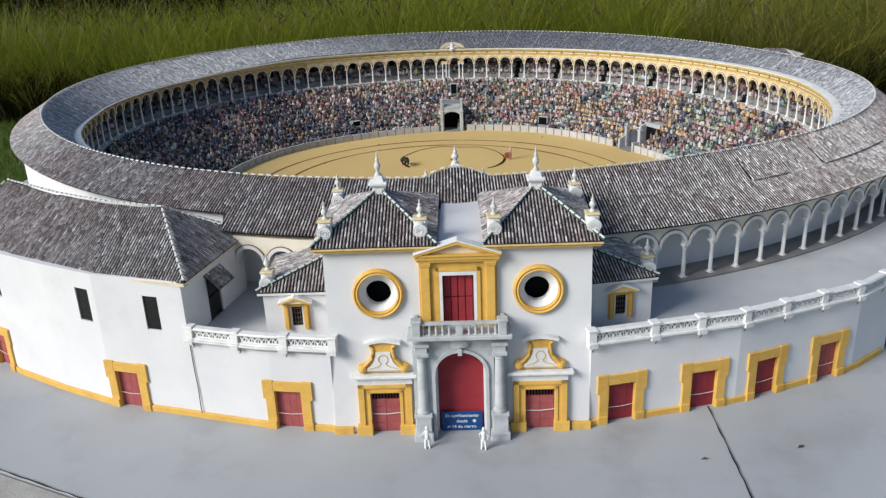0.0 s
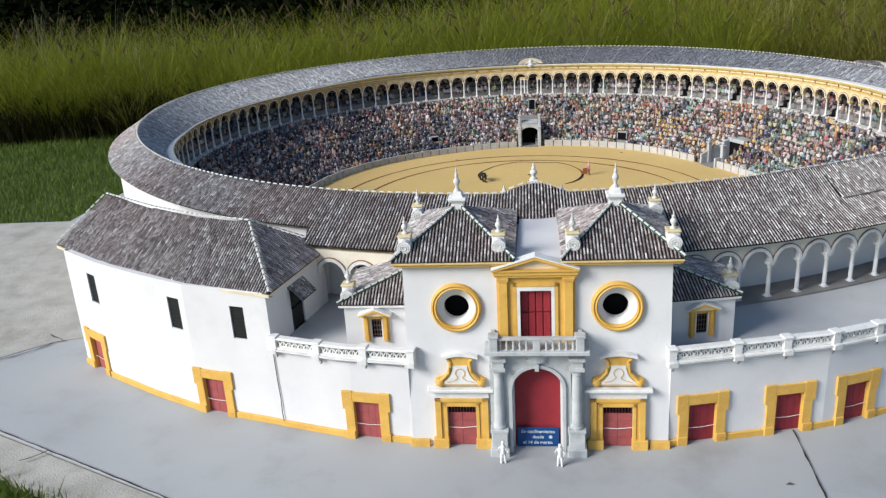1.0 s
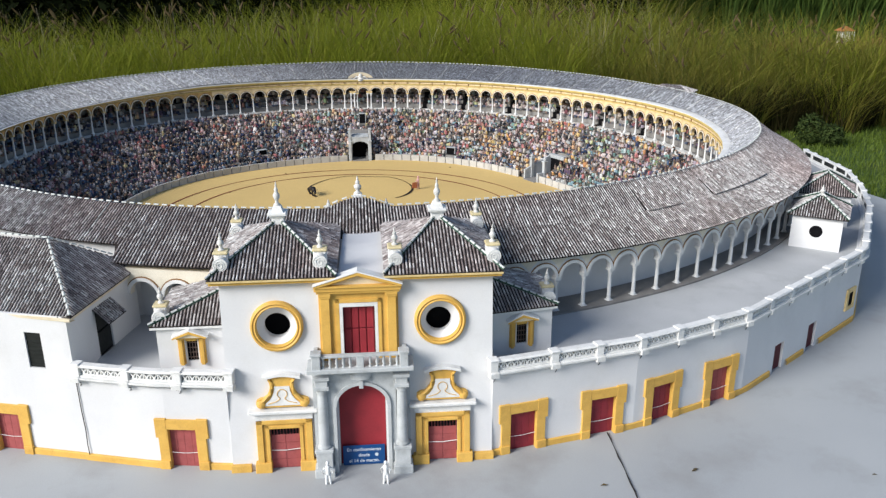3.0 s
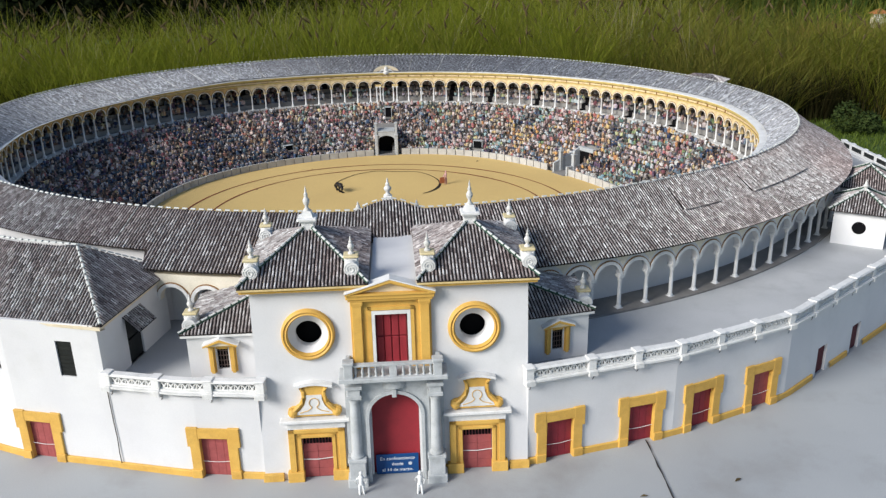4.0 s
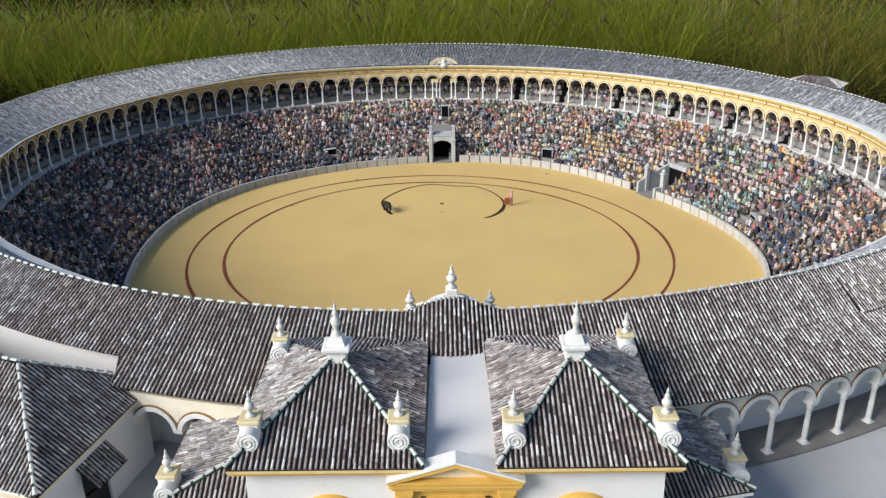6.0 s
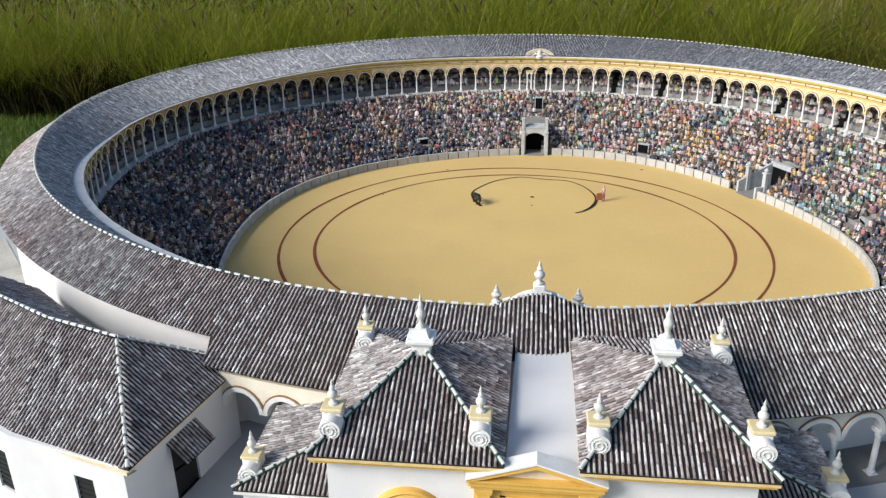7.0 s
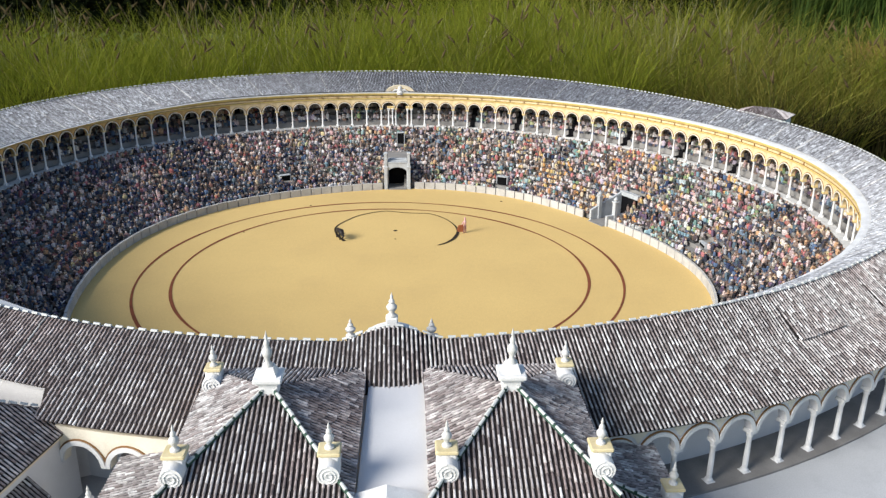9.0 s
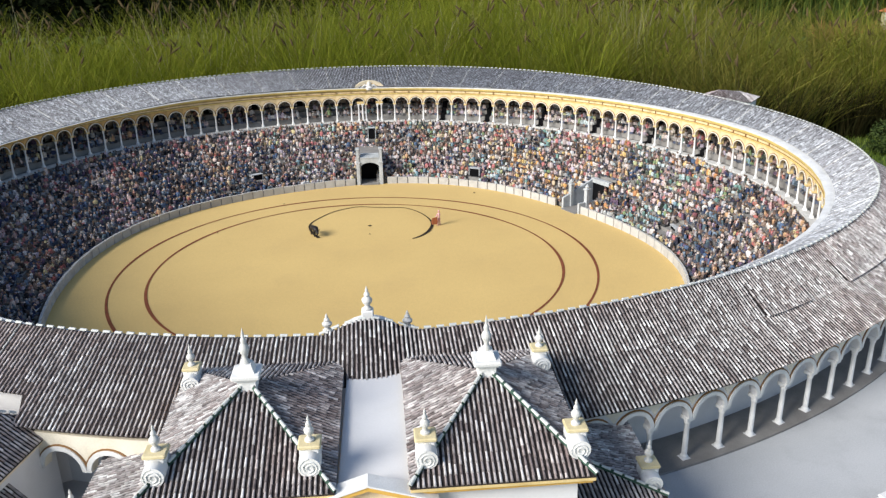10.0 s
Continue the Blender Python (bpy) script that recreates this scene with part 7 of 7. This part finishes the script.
def plaster_figure(x, y, turn, arms, label):
    """One plain standing plaster figure."""
    b = Buf()
    for s in (-1, 1):
        b.tube([(0.006 * s, -0.002, 0.002), (0.0052 * s, 0, 0.016), (0.0038 * s, 0, 0.034)], [0.0030, 0.0036, 0.0048], 8)
        b.tube([(0.006 * s, -0.006, 0.002), (0.006 * s, 0.002, 0.003)], [0.0022, 0.0028], 6)
        b.tube([(0.0085 * s, 0, 0.054), (0.0085 * s + arms * s, -0.001, 0.044), (0.0085 * s + arms * 0.35 * s, -0.005, 0.036)], [0.0028, 0.0024, 0.0020], 7)
    b.lathe([(0.0062, 0.031), (0.0068, 0.036), (0.0056, 0.042), (0.0078, 0.053), (0.0066, 0.057), (0.0024, 0.059), (0.0026, 0.061), (0.0046, 0.064), (0.0048, 0.068), (0.0030, 0.0715), (0.0001, 0.0722)], 12)
    me = b.mesh("plaster_figure", FIGURE, 60)
    fix_normals(me)
    o = tagged(new("plaster_figure", me), label, "figurine", "figures at the gate")
    o.matrix_basis = pose(x, y, 0.0, 0, 0, turn)


plaster_figure(-0.100, -0.125, 10, 0.008, "white plaster figurine standing on the concrete slab")
plaster_figure(0.060, -0.137, -12, 0.005, "white plaster figurine standing before the blue board")

b = Buf()
b.cbox(-0.060, 0.060, -0.002, 0.002, 0.0, 0.060, 0.001)
sign = solo("sign_board", b, BLUE, "blue notice board with white lettering leaning at the door", "sign")
sign.matrix_basis = pose(0.0, -0.040, 0.001, -5, 0, 0)
for body, z, size in (("En confinamiento", 0.0430, 0.0140), ("desde", 0.0255, 0.0140), ("el 14 de marzo.", 0.0080, 0.0140)):
    cu = bpy.data.curves.new("lettering", "FONT")
    cu.body, cu.size, cu.extrude, cu.align_x = body, size, 0.0003, "CENTER"
    cu.materials.append(LETTER)
    o = new("lettering", cu)
    o.parent = sign
    o.matrix_basis = pose(0, -0.0026, z, 90, 0, 0)
b = Buf()
b.lathe([(0.0050, 0.0024), (0.0050, 0.0030), (0.0038, 0.0030), (0.0038, 0.0024)], 16, (0.036, 0, 0.030), "y")
b.box(0.0335, 0.0385, -0.0030, -0.0024, 0.0292, 0.0308)
o = new("emblem", b.mesh("emblem", LETTER))
o.parent = sign

# bull and fighter on the sand
b = Buf()
b.tube([(-0.040, 0, 0.040), (-0.030, 0, 0.041), (-0.005, 0, 0.042), (0.018, 0, 0.045), (0.030, 0, 0.040), (0.040, 0, 0.032), (0.050, 0, 0.024)], [0.006, 0.013, 0.014, 0.016, 0.012, 0.009, 0.005], 10)
for x, s in ((-0.030, -1), (-0.030, 1), (0.018, -1), (0.018, 1)):
    b.tube([(x, 0.007 * s, 0.036), (x - 0.003, 0.008 * s, 0.018), (x, 0.008 * s, 0.0)], [0.006, 0.004, 0.003], 7)
for s in (-1, 1):
    b.tube([(0.040, 0.005 * s, 0.040), (0.044, 0.013 * s, 0.044), (0.052, 0.011 * s, 0.050)], [0.0025, 0.002, 0.0008], 6)
b.tube([(-0.040, 0, 0.043), (-0.050, 0.002, 0.034), (-0.050, 0.004, 0.018)], [0.0025, 0.0018, 0.0025], 6)
me = b.mesh("bull_figurine", BLACK, 60)
fix_normals(me)
o = tagged(new("bull_figurine", me), "small black bull figurine standing on the sand", "figurine")
o.matrix_basis = pose(-0.325, 2.945, FLOOR_Z, 0, 0, -65)
b = Buf()
for s in (-1, 1):
    b.tube([(0.006 * s, 0, 0.0), (0.005 * s, 0, 0.02), (0.004 * s, 0, 0.042)], [0.003, 0.004, 0.005], 7, 0)
b.lathe([(0.007, 0.040), (0.0062, 0.048), (0.0092, 0.064), (0.0075, 0.069), (0.0028, 0.072), (0.0055, 0.078), (0.0058, 0.083), (0.003, 0.088), (0.0001, 0.089)], 10, (0, 0, 0), "z", 0)
b.tube([(-0.009, 0, 0.065), (-0.018, -0.004, 0.052), (-0.024, -0.008, 0.048)], 0.003, 6, 0)
b.prism([(-0.046, 0.014), (-0.016, 0.010), (-0.012, 0.030), (-0.016, 0.052), (-0.044, 0.050), (-0.048, 0.030)], -0.012, -0.008, "y", 1)
me = b.mesh("fighter_figurine", [PINK, TERRACOTTA], 60)
fix_normals(me)
o = tagged(new("fighter_figurine", me), "small pink fighter figurine with red cape on the sand", "figurine")
o.matrix_basis = pose(0.352, 3.03, FLOOR_Z, 0, 0, 20)

# ---- planting ----
rg_ = np.random.default_rng(7)


def ribbons(name, base, lean, height, width, bend, material, label, category, segs=3):
    """Many curved blades in one mesh: base points, lean directions, heights, widths and how far each tip bends out."""
    n = len(base)
    s = np.linspace(0, 1, segs + 1)
    side = np.stack([-lean[:, 1], lean[:, 0], np.zeros(n)], -1)
    ang = rg_.uniform(-0.9, 0.9, n)
    side = side * np.cos(ang)[:, None] + np.stack([lean[:, 0], lean[:, 1], np.zeros(n)], -1) * np.sin(ang)[:, None]
    out = np.zeros((n, segs + 1, 2, 3))
    for k, t in enumerate(s):
        c = base.copy()
        c[:, :2] += lean * (bend * (0.25 * t + 0.75 * t ** 2.2))[:, None]
        c[:, 2] += height * (t - 0.25 * np.minimum(1.0, bend / height) * t ** 3)
        w = width * (1 - 0.85 * t ** 1.6)
        out[:, k, 0] = c - side * w[:, None]
        out[:, k, 1] = c + side * w[:, None]
    v = out.reshape(-1, 3)
    q = []
    for k in range(segs):
        a = np.arange(n) * (segs + 1) * 2 + 2 * k
        q.append(np.stack([a, a + 1, a + 3, a + 2], -1))
    q = np.concatenate(q)
    me = bpy.data.meshes.new(name)
    me.vertices.add(len(v))
    me.vertices.foreach_set("co", v.ravel())
    me.loops.add(q.size)
    me.loops.foreach_set("vertex_index", q.ravel().astype(np.int32))
    me.polygons.add(len(q))
    me.polygons.foreach_set("loop_start", np.arange(0, q.size, 4, dtype=np.int32))
    me.materials.append(material)
    me.update(calc_edges=True)
    me.validate()
    return tagged(new(name, me), label, category, kind="stuff")


def clumps(points, per, spread, h0, h1, bend, width):
    c = np.repeat(np.array(points), per, 0)
    n = len(c)
    a = rg_.uniform(0, 2 * np.pi, n)
    r = spread * np.sqrt(rg_.uniform(0, 1, n))
    base = np.stack([c[:, 0] + r * np.cos(a), c[:, 1] + r * np.sin(a), np.full(n, -0.04)], -1)
    a2 = a + rg_.normal(0, 0.5, n)
    lean = np.stack([np.cos(a2), np.sin(a2)], -1)
    big = np.repeat(rg_.uniform(0.68, 1.18, len(points)), per)
    h = rg_.uniform(h0, h1, n) * big
    return base, lean, h, width * rg_.uniform(0.6, 1.3, n), bend * h * rg_.uniform(0.3, 1.2, n)


def back_edge(x):
    """Where the tall grass begins behind the model, as y for an x."""
    if x < -2.5:
        return 5.15 + 0.12 * math.sin(3 * x)
    if x < 2.6:
        return max(5.0 + 0.55 * math.sqrt(max(0.0, 1 - (x / 2.9) ** 2)), 4.75)
    return 4.88 + 0.08 * (x - 2.6) + 0.35 * max(0.0, x - 4.5) + 0.08 * math.sin(4 * x)


green, dry = [], []
rp = random.Random(21)
x = -7.5
while x < 6.2:
    y0 = back_edge(x)
    depth = 1.9 if x < -1.6 else 2.5 if x < -0.8 else 3.8 if x < 2.4 else 3.3 if x < 3.6 else 1.5
    y = y0
    while y < y0 + depth:
        p = (x + rp.uniform(-0.16, 0.16), y + rp.uniform(-0.14, 0.14))
        (dry if (p[0] > 1.9 and rp.random() < 0.75) or rp.random() < 0.06 else green).append(p)
        y += 0.27
    x += 0.27


def taller(g):
    """The stand grows taller towards the back."""
    base, lean, h, w, bend = g
    back = np.array([min(1.0, max(0.0, (y - back_edge(x)) / 3.4)) for x, y in base[:, :2]])
    k = (1.0 + 0.22 * back + 0.10 * back * (base[:, 0] > 0.3)) * (1.0 - 0.05 * np.clip((base[:, 0] - 2.9) / 1.4, 0, 1)) * (1.0 - 0.07 * np.clip((-1.4 - base[:, 0]) / 1.2, 0, 1))
    return base, lean, h * k, w, bend


g1 = clumps(green, 165, 0.115, 0.44, 1.06, 0.85, 0.0032)
ribbons("tall_grass", *taller(g1), BLADE, "dense stand of tall yellow-green ornamental grass", "grass", 4)
g2 = clumps(dry, 170, 0.12, 0.42, 1.04, 1.10, 0.0032)
ribbons("arching_grass", *taller(g2), DRY, "arching olive and straw-coloured ornamental grass", "grass", 4)
# low near-black blades added in the stand, with its self-shadow in their colour
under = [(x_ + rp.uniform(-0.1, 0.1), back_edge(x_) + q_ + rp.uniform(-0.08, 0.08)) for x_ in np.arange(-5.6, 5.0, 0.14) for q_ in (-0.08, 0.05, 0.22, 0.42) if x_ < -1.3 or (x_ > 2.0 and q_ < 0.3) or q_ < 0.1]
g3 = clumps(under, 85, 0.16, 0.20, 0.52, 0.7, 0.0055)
ribbons("grass_thatch", *g3, FOOT_SHADE, "dark shaded thatch at the foot of the grass", "grass", 3)
# seed heads above the grass
heads = Buf()
for k in range(760):
    px, py = (green + dry)[rp.randrange(len(green) + len(dry))]
    if py > back_edge(px) + 1.7:
        continue
    z = rp.uniform(0.62, 1.02) - (0.13 if px > 2.6 else 0) 
    a = rp.uniform(0, 6.28)
    l_, t_ = rp.uniform(0.06, 0.11), rp.uniform(0.2, 0.7)
    d = Vector((math.cos(a) * t_, math.sin(a) * t_ * 0.6, rp.uniform(0.3, 0.9))).normalized()
    p = Vector((px + rp.uniform(-0.1, 0.1), py + rp.uniform(-0.1, 0.1), z))
    heads.tube([p - d * 0.25, p], 0.0012, 3)
    heads.tube([p, p + d * l_ * 0.25, p + d * l_ * 0.6, p + d * l_], [0.003, 0.0100, 0.0085, 0.002], 6)
solo("grass_seed_heads", heads, SEED, "dark bristly seed heads over the tall grass", "seed heads", kind="stuff", recalc=False)


# pale stalks over the grass
sp_ = [(x_ + rp.uniform(-0.1, 0.1), back_edge(x_) + rp.uniform(0.5, 2.2)) for x_ in np.arange(-6.0, 3.4, 0.09)]
g4 = clumps(sp_, 9, 0.12, 0.80, 1.12, 0.35, 0.0022)
ribbons("grass_stalks", *taller(g4), STALK, "thin pale flowering stalks over the tall grass", "grass", 4)


def turf(name, region, n, h0, h1, label, width=0.0022):
    x0, x1, y0, y1, keep = region
    p = np.stack([rg_.uniform(x0, x1, n * 4), rg_.uniform(y0, y1, n * 4)], -1)
    # thins out towards the rim of the patch
    rim = np.minimum.reduce([p[:, 0] - x0, x1 - p[:, 0], p[:, 1] - y0, y1 - p[:, 1]])
    p = p[rg_.uniform(0, 0.3, len(p)) < rim + 0.12 * np.sin(7 * p[:, 0] + 5 * p[:, 1])]
    p = np.array([q for q in p if keep(*q)][:n])
    m = len(p)
    a = rg_.uniform(0, 2 * np.pi, m)
    h = rg_.uniform(h0, h1, m)
    ribbons(name, np.concatenate([p, np.full((m, 1), -0.045)], 1), np.stack([np.cos(a), np.sin(a)], -1), h, np.full(m, width) * rg_.uniform(0.6, 1.4, m), h * rg_.uniform(0.1, 0.8, m), LAWN, label, "lawn", 2)


turf("lawn_grass", (-7.0, -2.2, 2.0, 5.5, lambda x, y: y < back_edge(x) + 0.1 and (y > 2.30 or x < -3.37) and math.hypot(x - 0.1, y - 2.5) > 2.9 - 0.0), 42000, 0.03, 0.075, "short green lawn grass beside the slab", 0.0030)
turf("lawn_grass", (2.9, 7.0, 2.0, 5.2, lambda x, y: y < back_edge(x) + 0.1 and math.hypot(x - 0.1, y - 2.4) > 3.16), 30000, 0.03, 0.07, "short green lawn grass beyond the terrace", 0.0030)
turf("lawn_grass", (-3.0, 0.2, -1.3, 0.5, lambda x, y: y < -0.20 - 0.445 * (x + 1.60)), 16000, 0.05, 0.10, "lush green grass growing over the slab edge", 0.0022)


def leafy(name, spots, n, size, material, label, category, kind=""):
    """A mass of small pointed leaves over rounded lobes."""
    b = Buf()
    for k in range(n):
        cx, cy, cz, rx, ry, rz = spots[rp.randrange(len(spots))]
        d = Vector((rp.gauss(0, 1), rp.gauss(0, 1), rp.gauss(0, 1))).normalized()
        q = rp.uniform(0.72, 1.06)
        p = Vector((cx + d.x * rx * q, cy + d.y * ry * q, max(0.0, cz + d.z * rz * q)))
        u = Vector((rp.gauss(0, 1), rp.gauss(0, 1), rp.gauss(0, 0.6))).normalized()
        w = u.cross(d).normalized() if abs(u.dot(d)) < 0.98 else Vector((0, 0, 1))
        s_ = size * rp.uniform(0.6, 1.4)
        b.add([tuple(p - u * s_), tuple(p + w * s_ * 0.45), tuple(p + u * s_), tuple(p - w * s_ * 0.45)], [(0, 1, 2), (0, 2, 3)])
    return solo(name, b, material, label, category, kind=kind, recalc=False)


lobes = []
for k in range(60):
    x = -13 + 26 * k / 59
    y = 9.4 + (4.4 if x > 4.4 else 1.6 if x > -0.5 else 0.0) + rp.uniform(-0.4, 0.5)
    for z in (0.6, 1.5, 2.4):
        lobes.append((x + rp.uniform(-0.2, 0.2), y + rp.uniform(-0.3, 0.3), z, 0.75, 0.7, 0.75))
leafy("hedge", lobes, 52000, 0.075, SHADED_LEAF, "dense evergreen hedge behind the grasses, its shade in near-black leaves", "hedge", kind="stuff")
# plain near-black slab added behind the leaves as the hedge's unlit depth
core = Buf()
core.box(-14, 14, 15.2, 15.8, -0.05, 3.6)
solo("hedge_core", core, SHADED_LEAF, "near-black slab added as the shade inside the evergreen hedge", "hedge", kind="structure")
leafy("shrub", [(3.72, 4.30, 0.08, 0.12, 0.10, 0.15), (3.86, 4.24, 0.05, 0.11, 0.10, 0.10)], 2600, 0.013, SHRUB, "low green leafy shrub at the lawn edge", "shrub")
rus = [(rp.uniform(6.0, 9.6), rp.uniform(8.3, 10.3)) for k in range(90)]
ribbons("russet_planting", *clumps(rus, 90, 0.16, 0.26, 0.48, 0.5, 0.010), RUSSET, "low russet red planting before a far house", "plants", 3)
bam = [(rp.uniform(4.6, 12.5), rp.uniform(12.0, 13.2)) for k in range(110)]
ribbons("bamboo", *clumps(bam, 90, 0.25, 0.7, 2.3, 0.35, 0.016), BAMBOO, "tall green bamboo behind the far planting", "bamboo", 4)

# far little house with a terracotta roof, half hidden in the planting
fh = thing("far_house", (7.92, 11.1, 0), "small far model house with terracotta roof", "house")
fm = Matrix.Translation((7.99, 11.1, 0.0)) @ Matrix.Diagonal((0.72, 0.8, 1, 1))
b = Buf()
b.box(-0.11, 0.11, -0.06, 0.10, -0.03, 0.402)
part("wall", b, CREAM, fh).matrix_basis = fm
b = Buf()
b.add([(-0.19, -0.14, 0.40), (0.19, -0.14, 0.40), (0.19, 0.14, 0.40), (-0.19, 0.14, 0.40), (-0.03, 0, 0.475), (0.03, 0, 0.475)], [(0, 1, 5, 4), (1, 2, 5), (2, 3, 4, 5), (3, 0, 4), (3, 2, 1, 0)])
part("roof", b, TERRACOTTA, fh).matrix_basis = fm
for k in range(7):
    b = Buf()
    b.lathe([(0.012, -0.03), (0.010, 0.40)], 8, (-0.17 + 0.056 * k, -0.12, 0))
    part("post", b, TRIM_WHITE, fh).matrix_basis = fm
